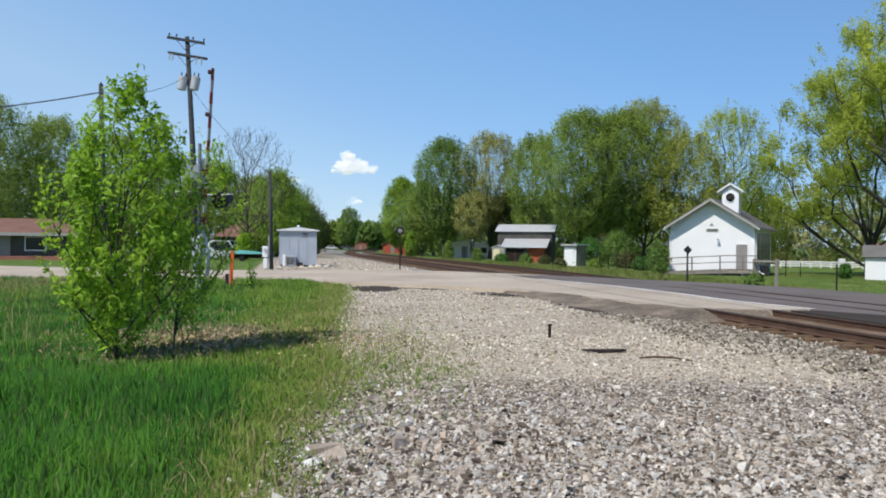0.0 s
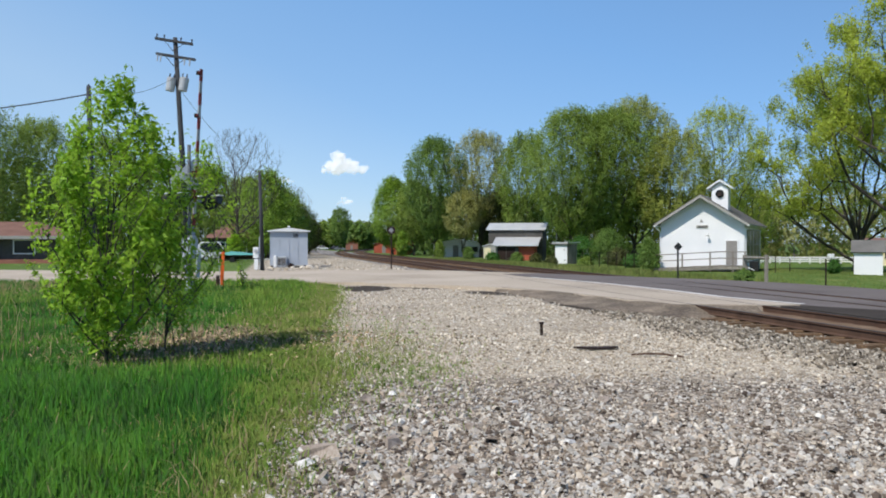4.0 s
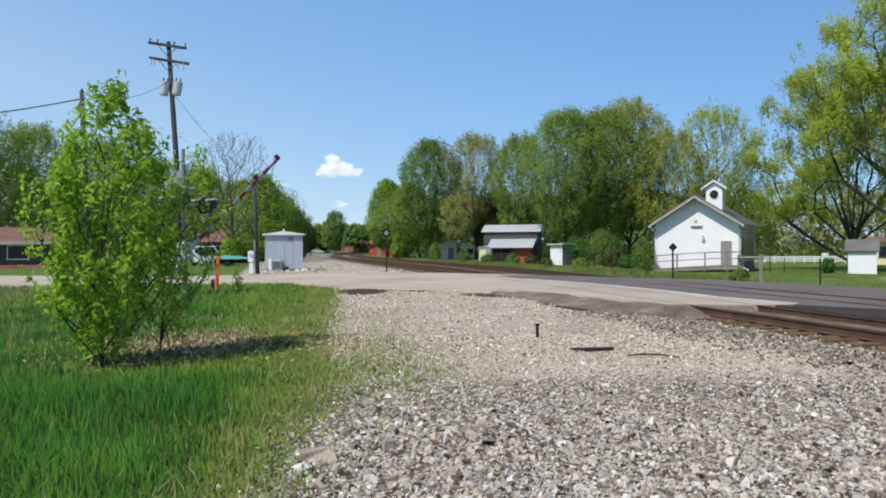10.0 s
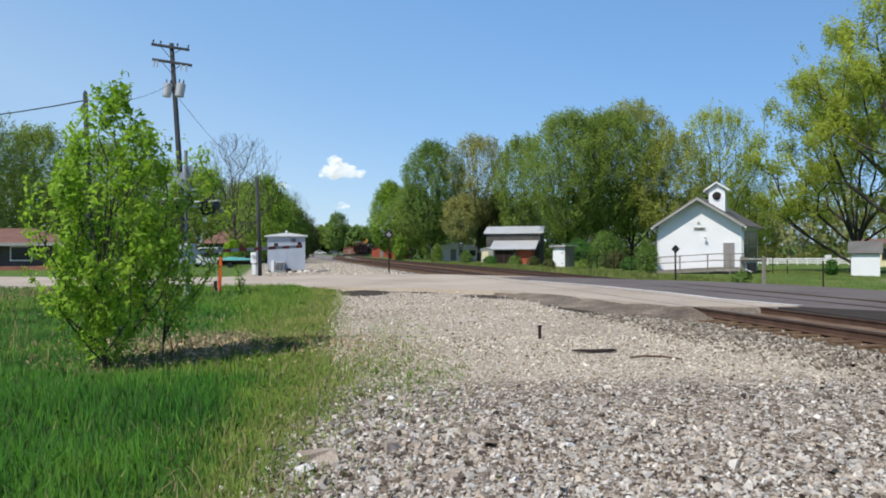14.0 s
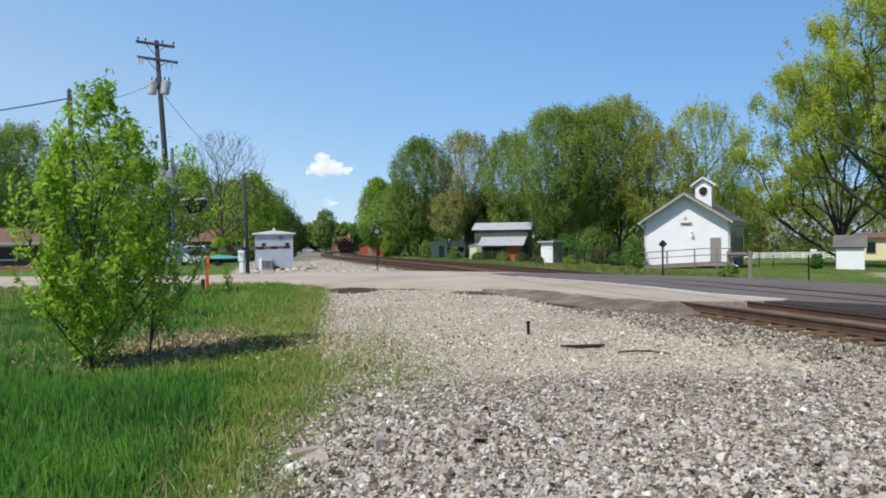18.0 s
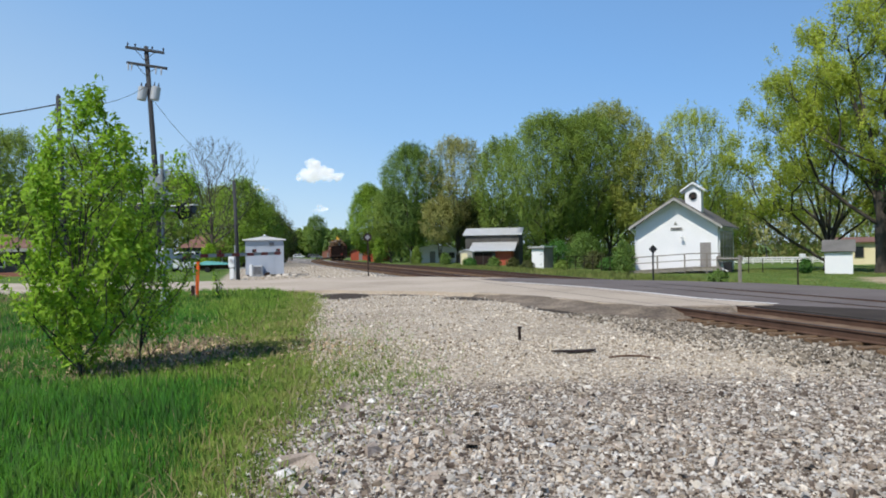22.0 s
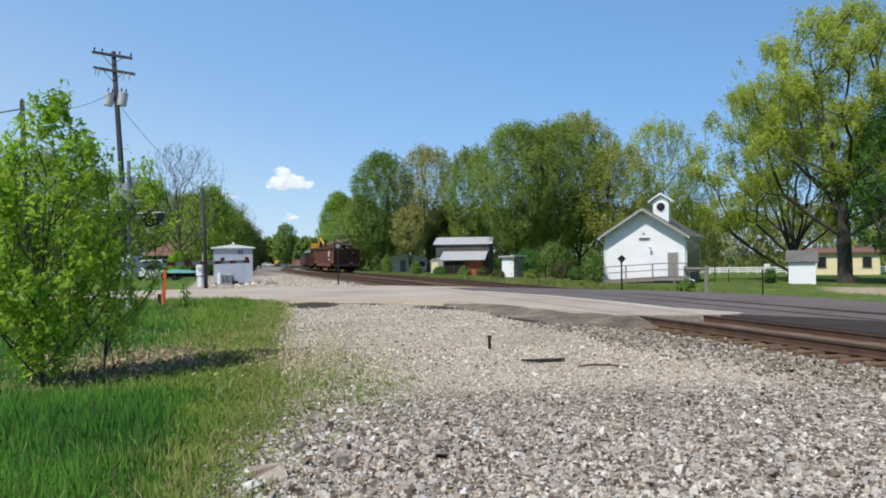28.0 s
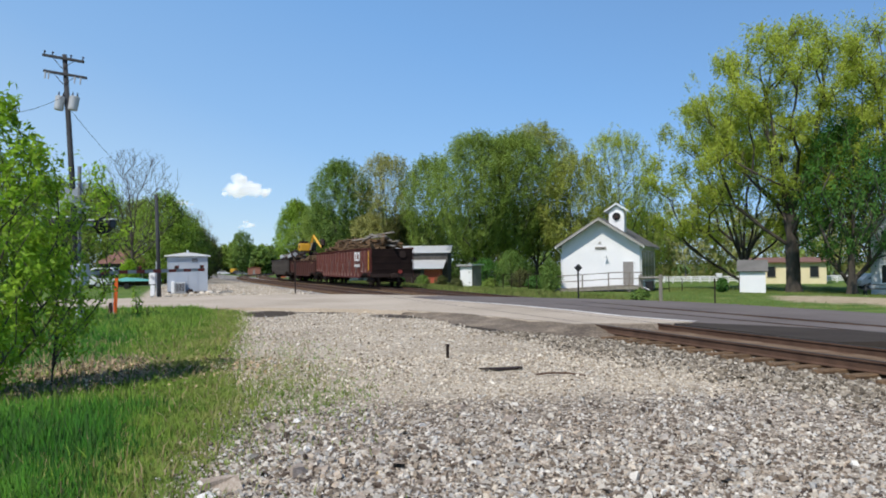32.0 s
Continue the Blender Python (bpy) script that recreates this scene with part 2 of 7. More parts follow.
    "cloud": material("cloud", [(0.60, 0.60, 0.60), (0.66, 0.66, 0.66)], 0.01, 0.05, 1.0, 0, 0, 0, spec=0.0),
}


# vapour: every puff lets part of the sky through
ct = M["cloud"].node_tree
clear, veil = ct.nodes.new("ShaderNodeBsdfTransparent"), ct.nodes.new("ShaderNodeMixShader")
veil.inputs[0].default_value = 0.74
ct.links.new(ct.nodes["Principled BSDF"].outputs[0], veil.inputs[1])
ct.links.new(clear.outputs[0], veil.inputs[2])
ct.links.new(veil.outputs[0], ct.nodes["Material Output"].inputs[0])
# the puffs also glow on their own, which lightens their shaded undersides
cb = M["cloud"].node_tree.nodes["Principled BSDF"]
cb.inputs["Emission Color"].default_value, cb.inputs["Emission Strength"].default_value = (0.88, 0.94, 1.0, 1.0), 0.55


def leaves(name, dark, light, tr=0.4):
    return material(name, [dark, light], 0.35, 3.0, 0.55, 0, 0, 0, 0.32, 0.25, translucent=tr)


LEAF = {
    "fresh": leaves("fresh_leaves", (0.20, 0.38, 0.032), (0.42, 0.61, 0.058), 0.52),
    "fresh_far": leaves("light_green_leaves", (0.17, 0.30, 0.035), (0.28, 0.42, 0.055), 0.4),
    "mid": leaves("mid_green_leaves", (0.17, 0.265, 0.045), (0.29, 0.39, 0.08), 0.42),
    "cool": leaves("cool_green_leaves", (0.12, 0.215, 0.045), (0.215, 0.325, 0.07), 0.4),
    "yellow": leaves("yellow_green_leaves", (0.33, 0.41, 0.05), (0.50, 0.58, 0.085), 0.5),
    "gold": leaves("gold_green_leaves", (0.26, 0.31, 0.06), (0.40, 0.44, 0.10), 0.42),
    "deep": leaves("deep_green_leaves", (0.050, 0.155, 0.025), (0.11, 0.25, 0.045), 0.4),
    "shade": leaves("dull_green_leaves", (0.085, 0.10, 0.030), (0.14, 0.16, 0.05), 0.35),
    "olive": leaves("olive_leaves", (0.29, 0.31, 0.10), (0.42, 0.425, 0.15), 0.45),
}


# ---------------------------------------------------------------- mesh helpers
def mesh_of(name, verts, faces, mats, index=None, smooth=False):
    me = bpy.data.meshes.new(name)
    me.from_pydata(verts, [], faces)
    for m in mats:
        me.materials.append(m)
    if index is not None:
        me.polygons.foreach_set("material_index", index)
    if smooth:
        me.polygons.foreach_set("use_smooth", [True] * len(me.polygons))
    me.update()
    return me


def finish(bm, name, mat, smooth=False):
    bmesh.ops.recalc_face_normals(bm, faces=bm.faces)
    me = bpy.data.meshes.new(name)
    bm.to_mesh(me)
    bm.free()
    me.materials.append(mat)
    if smooth:
        me.polygons.foreach_set("use_smooth", [True] * len(me.polygons))
    return me


def part(name, bm, mat, parent, label="", m=None, smooth=False):
    """One mesh object under a thing or a part; bm may be a mesh already made."""
    me = finish(bm, name, mat, smooth) if isinstance(bm, bmesh.types.BMesh) else bm
    ob = new(name, me)
    ob.parent = parent
    if m is not None:
        ob.matrix_basis = m
    return tagged(ob, label)


def thing(name, m, label, category, group="", kind=""):
    ob = new(name)
    ob.empty_display_size = 0.2
    ob.matrix_basis = m
    return tagged(ob, label, category, group, kind)


def whole(name, bm, mat, m, label, category, group="", kind="", smooth=False):
    me = finish(bm, name, mat, smooth) if isinstance(bm, bmesh.types.BMesh) else bm
    ob = new(name, me)
    ob.matrix_basis = m
    return tagged(ob, label, category, group, kind)


def box(bm, x0, x1, y0, y1, z0, z1, bevel=0.0, m=None):
    vs = [bm.verts.new((x, y, z)) for z in (z0, z1) for y in (y0, y1) for x in (x0, x1)]
    fs = [bm.faces.new([vs[i] for i in f]) for f in ((0, 2, 3, 1), (4, 5, 7, 6), (0, 1, 5, 4), (2, 6, 7, 3), (0, 4, 6, 2), (1, 3, 7, 5))]
    if bevel:
        es = {e for f in fs for e in f.edges}
        r = bmesh.ops.bevel(bm, geom=list(es), offset=bevel, segments=1, affect="EDGES")
        vs = list({v for f in r["faces"] for v in f.verts} | {v for v in vs if v.is_valid})
    if m is not None:
        bmesh.ops.transform(bm, matrix=m, verts=[v for v in vs if v.is_valid])
    return bm


def new_box(*a, **k):
    return box(bmesh.new(), *a, **k)


def tube(bm, pts, radii, n=8, cap=True):
    """A swept round bar through pts."""
    pts = [Vector(p) for p in pts]
    if not isinstance(radii, (list, tuple)):
        radii = [radii] * len(pts)
    radii = [float(q) for q in radii]
    rings = []
    for i, p in enumerate(pts):
        d = (pts[min(i + 1, len(pts) - 1)] - pts[max(i - 1, 0)]).normalized()
        a = d.cross(Vector((0, 0, 1)) if abs(d.z) < 0.9 else Vector((1, 0, 0))).normalized()
        b = d.cross(a)
        rings.append([bm.verts.new(p + radii[i] * (a * math.cos(k * 2 * math.pi / n) + b * math.sin(k * 2 * math.pi / n))) for k in range(n)])
    for r, s in zip(rings, rings[1:]):
        for k in range(n):
            bm.faces.new((r[k], r[(k + 1) % n], s[(k + 1) % n], s[k]))
    if cap:
        bm.faces.new(rings[0][::-1])
        bm.faces.new(rings[-1])
    return bm


def bar(pts, radii, n=8):
    return tube(bmesh.new(), pts, radii, n)


def prism(bm, outline, y0, y1):
    """An outline in x, z drawn out along y."""
    a = [bm.verts.new((x, y0, z)) for x, z in outline]
    b = [bm.verts.new((x, y1, z)) for x, z in outline]
    bm.faces.new(a)
    bm.faces.new(b[::-1])
    for i in range(len(a)):
        j = (i + 1) % len(a)
        bm.faces.new((a[i], b[i], b[j], a[j]))
    return bm


# ---------------------------------------------------------------- plan
TH = radians(11.75)                  # the tracks run this much to the left of +y
CT, ST = math.cos(TH), math.sin(TH)
NEAR_RAIL, SPACING, RAIL_Z = 9.89, 4.06, 0.12
LINE = {1: NEAR_RAIL + 0.75, 2: NEAR_RAIL + 0.75 + SPACING}
BEND, RADIUS, ARC = 88.4, 923.0, 260.0   # straight up to here, then a bend to the right of this length


def on_track(s, off):
    """Place and heading (radians left of +y) at s metres along, off metres to the right of the camera's line."""
    if s <= BEND:
        return -s * ST + off * CT, s * CT + off * ST, TH
    px, py = -BEND * ST + off * CT, BEND * CT + off * ST
    a = min(s - BEND, ARC) / RADIUS
    r = RADIUS + LINE[2] - off
    cx, cy = px + r * CT, py + r * ST
    h = TH - a
    x, y = cx - r * math.cos(h), cy - r * math.sin(h)
    rest = max(0.0, s - BEND - ARC)
    return x - rest * math.sin(h), y + rest * math.cos(h), h


GRASS_EDGE = ([-50, 0, 4.8, 6.5, 8, 9.8, 12.7, 19.6, 26, 31], [-1.15, -1.15, -1.22, -1.33, -1.27, -1.40, -2.12, -2.85, -3.6, -4.6])


def smooth_step(a, b, v):
    k = np.clip((v - a) / (b - a), 0, 1)
    return k * k * (3 - 2 * k)


def fall(s):
    """The land and the line drop gently away beyond the crossing."""
    return 0.0035 * np.clip(s - 50.0, 0, 250)


def rail_height(x, y):
    return RAIL_Z - float(fall(-x * ST + y * CT))


def height(x, y):
    """The lie of the land."""
    x, y = np.asarray(x, float), np.asarray(y, float)
    o, s = x * CT + y * ST, -x * ST + y * CT
    z = -fall(s) - 0.13 * smooth_step(6.8, 9.2, o)
    z = z - 0.30 * smooth_step(17.5, 25, o) - 0.48 * smooth_step(31, 56, o)
    z = z - 0.10 * smooth_step(0, -8, o) * smooth_step(40, 60, s)
    return z


def spot(az, d):
    """A place on the ground by bearing (degrees right of +y) and distance from the camera."""
    x, y = d * math.sin(radians(az)), d * math.cos(radians(az))
    return x, y, float(height(x, y))


# ---------------------------------------------------------------- ground
def ground_material():
    m = bpy.data.materials.new("ground_cover")
    m.use_nodes = True
    t = m.node_tree
    b = t.nodes["Principled BSDF"]
    b.inputs["Roughness"].default_value, b.inputs["Specular IOR Level"].default_value = 0.95, 0.2
    co = t.nodes.new("ShaderNodeTexCoord")

    def noise_node(scale, detail=5):
        n = t.nodes.new("ShaderNodeTexNoise")
        n.inputs["Scale"].default_value, n.inputs["Detail"].default_value = scale, detail
        t.links.new(co.outputs["Object"], n.inputs["Vector"])
        return n.outputs["Fac"]

    def ramp(fac, stops):
        r = t.nodes.new("ShaderNodeValToRGB")
        e = r.color_ramp.elements
        e[0].position, e[1].position = stops[0][0], stops[-1][0]
        e[0].color, e[1].color = rgb(stops[0][1]), rgb(stops[-1][1])
        for p, c in stops[1:-1]:
            e.new(p).color = rgb(c)
        t.links.new(fac, r.inputs[0])
        return r.outputs[0]

    def mix(fac, a, c):
        n = t.nodes.new("ShaderNodeMix")
        n.data_type = "RGBA"
        t.links.new(fac, n.inputs[0])
        t.links.new(a, n.inputs[6])
        t.links.new(c, n.inputs[7])
        return n.outputs[2]

    def soft_mask(name, scale, width):
        a = t.nodes.new("ShaderNodeAttribute")
        a.attribute_name = name
        s = t.nodes.new("ShaderNodeMath")
        s.operation = "MULTIPLY_ADD"
        s.inputs[1].default_value, s.inputs[2].default_value = width, -0.5 * width
        t.links.new(noise_node(scale, 6), s.inputs[0])
        d = t.nodes.new("ShaderNodeMath")
        d.operation = "ADD"
        t.links.new(a.outputs["Fac"], d.inputs[0])
        t.links.new(s.outputs[0], d.inputs[1])
        r = t.nodes.new("ShaderNodeMapRange")
        r.inputs["From Min"].default_value, r.inputs["From Max"].default_value = 0.35, 0.65
        t.links.new(d.outputs[0], r.inputs[0])
        return r.outputs[0]

    v = t.nodes.new("ShaderNodeTexVoronoi")
    v.inputs["Scale"].default_value = 17.0
    t.links.new(co.outputs["Object"], v.inputs["Vector"])
    sep = t.nodes.new("ShaderNodeSeparateColor")
    t.links.new(v.outputs["Color"], sep.inputs[0])
    stones = ramp(sep.outputs[0], [(0.0, (0.15, 0.118, 0.086)), (0.35, (0.35, 0.29, 0.215)), (0.7, (0.50, 0.43, 0.33)), (1.0, (0.66, 0.59, 0.49))])
    tint = ramp(noise_node(0.45), [(0.3, (0.36, 0.30, 0.225)), (0.7, (0.56, 0.48, 0.37))])
    gravel = t.nodes.new("ShaderNodeMix")
    gravel.data_type = "RGBA"
    gravel.inputs[0].default_value = 0.5
    t.links.new(stones, gravel.inputs[6])
    t.links.new(tint, gravel.inputs[7])
    turf = ramp(noise_node(0.8, 8), [(0.3, (0.06, 0.115, 0.02)), (0.5, (0.105, 0.175, 0.032)), (0.7, (0.18, 0.215, 0.06))])
    # soil and straw, darkened to deepen the sapling's shadow as well
    straw = ramp(noise_node(5, 6), [(0.3, (0.10, 0.078, 0.048)), (0.7, (0.29, 0.235, 0.145))])
    ballast = ramp(sep.outputs[1], [(0.0, (0.10, 0.085, 0.075)), (0.5, (0.22, 0.195, 0.175)), (1.0, (0.42, 0.39, 0.36))])
    # near ground: gritty soil, darkened further for the shade between stones
    grit = ramp(sep.outputs[0], [(0.0, (0.09, 0.072, 0.055)), (0.6, (0.26, 0.215, 0.165)), (1.0, (0.48, 0.42, 0.345))])
    c = mix(soft_mask("sandy", 1.2, 0.5), grit, gravel.outputs[2])
    c = mix(soft_mask("ballast", 1.5, 0.6), c, ballast)
    c = mix(soft_mask("grass", 2.5, 0.9), c, turf)
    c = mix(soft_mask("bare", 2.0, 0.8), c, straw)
    worn = ramp(noise_node(1.5, 6), [(0.3, (0.33, 0.26, 0.165)), (0.7, (0.52, 0.43, 0.30))])
    c = mix(soft_mask("worn", 0.8, 0.7), c, worn)
    soot = ramp(noise_node(6, 6), [(0.3, (0.032, 0.025, 0.019)), (0.7, (0.095, 0.074, 0.055))])
    c = mix(soft_mask("cinder", 3.0, 0.45), c, soot)
    t.links.new(c, b.inputs["Base Color"])
    bp = t.nodes.new("ShaderNodeBump")
    bp.inputs["Strength"].default_value, bp.inputs["Distance"].default_value = 0.9, 0.03
    inv = t.nodes.new("ShaderNodeMath")
    inv.operation = "SUBTRACT"
    inv.inputs[0].default_value = 1.0
    t.links.new(v.outputs["Distance"], inv.inputs[1])
    t.links.new(inv.outputs[0], bp.inputs["Height"])
    t.links.new(bp.outputs[0], b.inputs["Normal"])
    return m


def grass_amount(x, y):
    """1 where turf grows, 0 on gravel and ballast, with soft borders."""
    o, s = x * CT + y * ST, -x * ST + y * CT
    edge = np.interp(y, *GRASS_EDGE)
    near = smooth_step(0.42, -0.55, x - edge - 0.08) * smooth_step(33, 31, y)
    # thin weeds among the gravel ahead of the sapling
    near = np.maximum(near, 0.42 * np.exp(-(((x + 0.3) / 1.1) ** 2 + ((y - 9.6) / 1.3) ** 2)))
    near = np.maximum(near, 0.36 * np.exp(-(((x + 1.2) / 1.2) ** 2 + ((y - 14.5) / 3.0) ** 2)))
    beyond = smooth_step(16.6, 17.8, o)
    left_far = smooth_step(-0.8, -2.6, o) * smooth_step(40, 42, y) * (1 - smooth_step(70, 90, s) * smooth_step(-14, -9, o))
    left_far = np.maximum(left_far, smooth_step(-14, -17, x) * smooth_step(40.5, 42.5, y) * smooth_step(1, -3, o))
    far = smooth_step(240, 300, np.hypot(x, y)) * smooth_step(22, 26, np.abs(o - 13 - 0.00054 * np.clip(s - BEND, 0, 260) ** 2))
    return np.clip(np.maximum.reduce([near, beyond, left_far, far]), 0, 1)


def cinder_amount(x, y):
    """Dark coal-like spills along the road's gravel edge."""
    def spill(cx, cy, rx, ry, turn):
        a = radians(turn)
        p, q = (x - cx) * math.cos(a) + (y - cy) * math.sin(a), -(x - cx) * math.sin(a) + (y - cy) * math.cos(a)
        return np.exp(-((p / rx) ** 2 + (q / ry) ** 2) ** 1.6)
    return np.clip(1.15 * spill(-2.4, 26.9, 0.95, 1.9, 4) + 0.8 * spill(-0.4, 26.9, 1.2, 0.5, -30) + 0.75 * spill(1.8, 24.4, 0.9, 1.6, 30) + 1.2 * spill(4.1, 19.2, 0.8, 2.4, 20)
                   + 0.75 * spill(3.6, 22.2, 0.6, 1.6, 25), 0, 1)


def dirt_amount(x, y):
    """The worn tan strip across the lawn."""
    az, d = np.degrees(np.arctan2(x, y)), np.hypot(x, y)
    return np.exp(-(np.abs((az - 36.5) / 6.0) ** 4 + ((d - 47.0 + 0.3 * (az - 36)) / 6.5) ** 2))


def shadow_litter_amount(x, y):
    """Bare soil with old leaves, shaped along the sapling's cast shadow to deepen it."""
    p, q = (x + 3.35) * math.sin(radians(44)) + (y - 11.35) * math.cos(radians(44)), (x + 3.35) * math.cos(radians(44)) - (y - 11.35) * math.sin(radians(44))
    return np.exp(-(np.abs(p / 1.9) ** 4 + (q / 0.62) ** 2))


def build_ground():
    rings = np.concatenate([np.linspace(0.5, 22, 110), np.geomspace(22.6, 140, 90), np.geomspace(146, 4000, 40)])
    # finer steps in the half that the camera faces
    ang = np.radians(np.concatenate([np.linspace(-48, 58, 260), np.linspace(58, 312, 90)[1:-1]]))
    R, A = np.meshgrid(rings, ang, indexing="ij")
    x, y = (R * np.sin(A)).ravel(), (R * np.cos(A)).ravel()
    z = height(x, y)
    rng = np.random.default_rng(3)
    near = np.hypot(x, y) < 25
    z = z + np.where(near, rng.normal(0, 0.006, len(x)), 0)
    n = len(ang)
    v = np.column_stack([x, y, z])
    v = np.vstack([v, [[0, 0, 0]]])
    i, j = np.meshgrid(np.arange(len(rings) - 1), np.arange(n), indexing="ij")
    a, b = i * n + j, i * n + (j + 1) % n
    faces = np.stack([a, a + n, b + n, b], -1).reshape(-1, 4).tolist()
    faces += [[len(v) - 1, k, (k + 1) % n] for k in range(n)]
    me = mesh_of("ground", v.tolist(), faces, [ground_material()], smooth=True)
    x, y = v[:, 0], v[:, 1]
    o = x * CT + y * ST
    s = -x * ST + y * CT
    masks = {
        "grass": grass_amount(x, y),
        "ballast": smooth_step(7.2, 8.8, o) * smooth_step(18.0, 17.0, o),
        "bare": np.clip(np.exp(-(((x + 3.6) / 2.2) ** 2 + ((y - 13.0) / 2.1) ** 2)) * 0.95 + shadow_litter_amount(x, y)
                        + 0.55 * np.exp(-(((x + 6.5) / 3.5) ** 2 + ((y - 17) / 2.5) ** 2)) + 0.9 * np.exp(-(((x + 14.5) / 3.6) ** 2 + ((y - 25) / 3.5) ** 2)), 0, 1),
    }
    masks["cinder"] = cinder_amount(x, y)
    masks["worn"] = dirt_amount(x, y)
    masks["sandy"] = smooth_step(7.0, 11.0, y)
    for k, w in masks.items():
        at = me.attributes.new(k, "FLOAT", "POINT")
        at.data.foreach_set("value", np.asarray(w, np.float32))
    return tagged(new("ground", me), "gravel, turf and bare soil beside the railway", "ground", kind="structure")


build_ground()


# ---------------------------------------------------------------- roads
def slab(name, outline, mat, top, label, skirt=0.3):
    """A paved sheet with a real edge; top: a height or a function of x, y."""
    f = top if callable(top) else (lambda x, y: top)
    bm = bmesh.new()
    vs = [bm.verts.new((x, y, f(x, y))) for x, y in outline]
    face = bm.faces.new(vs)
    low = [bm.verts.new((x, y, f(x, y) - skirt)) for x, y in outline]
    for i in range(len(vs)):
        j = (i + 1) % len(vs)
        bm.faces.new((vs[i], low[i], low[j], vs[j]))
    bmesh.ops.triangulate(bm, faces=[face])
    return whole(name, bm, mat, Matrix(), label, "road", kind="structure")


def road_top(x, y):
    o = x * CT + y * ST
    return float(0.025 + 0.0935 * smooth_step(-6, 6, o) - 0.30 * smooth_step(17.5, 25, o))


WHITE_LINE = [(3.2, 36.6), (4.1, 33.0), (5.4, 30.0), (6.3, 27.6), (7.3, 23.8), (7.85, 20.8), (8.85, 18.35), (9.6, 15.6)]
NEAR_EDGE = [(-90, 2), (-40, 14), (-20, 21.5), (-13.1, 25.0), (-10.3, 28.6), (-6.5, 30.6), (-2.9, 29.0), (0.33, 27.0), (2.2, 25.4), (3.7, 23.3), (4.83, 20.6), (5.76, 18.4)]
FAR_EDGE = [(5.2, 37.6), (2.8, 39.4), (0.5, 41.4), (-2.7, 42.6), (-5.8, 42.4), (-9.5, 42.2), (-14, 42.0), (-20, 43.5), (-27, 46), (-60, 58), (-110, 70)]


def wavy(pts, step=0.7, amount=0.12, seed=1):
    """Refines an edge and makes it uneven."""
    r = random.Random(seed)
    out = []
    for (x0, y0), (x1, y1) in zip(pts, pts[1:]):
        k = max(1, min(20, int(math.hypot(x1 - x0, y1 - y0) / step)))
        for i in range(k):
            out.append((x0 + (x1 - x0) * i / k + r.uniform(-amount, amount), y0 + (y1 - y0) * i / k + r.uniform(-amount, amount)))
    return out + [pts[-1]]


slab("road_1", wavy(NEAR_EDGE) + [(7.7, 18.1)] + WHITE_LINE[-2::-1] + wavy(FAR_EDGE, 0.7, 0.1, 2), M["dusty"], road_top,
     "pale dusty gravel-strewn road up to the level crossing")
slab("road_2", [(x + 0.02, y + 0.01) for x, y in WHITE_LINE] + [(10.35, 13.0), (11.4, 11.6), (13.4, 11.2), (24, -14), (48, -60), (60, -60), (34, -10), (19.5, 13.5)]
     + [(16.6, 21.2), (15.4, 24.1), (14.8, 26.9), (13.4, 28.8), (11.0, 31.4), (8.2, 34.2), (5.2, 37.5)], M["asphalt"],
     lambda x, y: road_top(x, y) - 0.001, "worn grey asphalt road curving away over the railway")
slab("road_3", wavy([(8.2, 17.9), (8.9, 17.9), (10.08, 16.55), (11.09, 15.03), (11.2, 13.8), (10.2, 12.9), (9.08, 13.0), (8.86, 14.0), (8.5, 16.0)], 0.5, 0.03), M["newtar"],
     lambda x, y: road_top(x, y) + 0.004, "dark fresh asphalt patch between the two tracks", 0.25)


def shoulder():
    """Crumbling soil from the road's edge down to the gravel."""
    r = random.Random(9)
    pts = wavy([p for p in NEAR_EDGE if p[0] > 2] + [(7.7, 18.1)], 0.35, 0.03, 5)
    bm = bmesh.new()
    rows = []
    for i, (x, y) in enumerate(pts):
        a, b = pts[max(i - 1, 0)], pts[min(i + 1, len(pts) - 1)]
        d = Vector((b[0] - a[0], b[1] - a[1])).normalized()
        wide = (0.35 + 1.05 * float(smooth_step(2.0, 4.5, x))) * r.uniform(0.75, 1.25)
        row = []
        for j in range(6):
            q = j / 5
            px, py = x + (q * wide - 0.06) * d.y, y - (q * wide - 0.06) * d.x
            top, low = road_top(x, y) + 0.006, float(height(px, py)) + 0.012
            row.append(bm.verts.new((px, py, top + (low - top) * (q ** 0.8) + (r.uniform(-0.02, 0.025) if 0 < j < 5 else 0) - (0.03 if j == 5 else 0))))
        rows.append(row)
    for a, b in zip(rows, rows[1:]):
        for j in range(5):
            bm.faces.new((a[j], a[j + 1], b[j + 1], b[j]))
    whole("road_shoulder", bm, M["bank"], Matrix(), "crumbling brown soil bank along the road's edge", "road edge", kind="structure", smooth=True)


def strip(name, pts, w, mat, label, lift=0.006):
    bm = bmesh.new()
    prev = None
    for i, (x, y) in enumerate(pts):
        a, b = pts[max(i - 1, 0)], pts[min(i + 1, len(pts) - 1)]
        d = Vector((b[0] - a[0], b[1] - a[1])).normalized()
        k = [bm.verts.new((x + q * d.y * w / 2, y - q * d.x * w / 2, road_top(x, y) + lift)) for q in (-1, 1)]
        if prev:
            bm.faces.new((prev[0], prev[1], k[1], k[0]))
        prev = k
    return whole(name, bm, mat, Matrix(), label, "road marking", kind="structure")


shoulder()
strip("road_line_1", [(x + 0.1, y + 0.05) for x, y in WHITE_LINE[1:-1]], 0.22, M["line"], "worn white edge line on the asphalt")


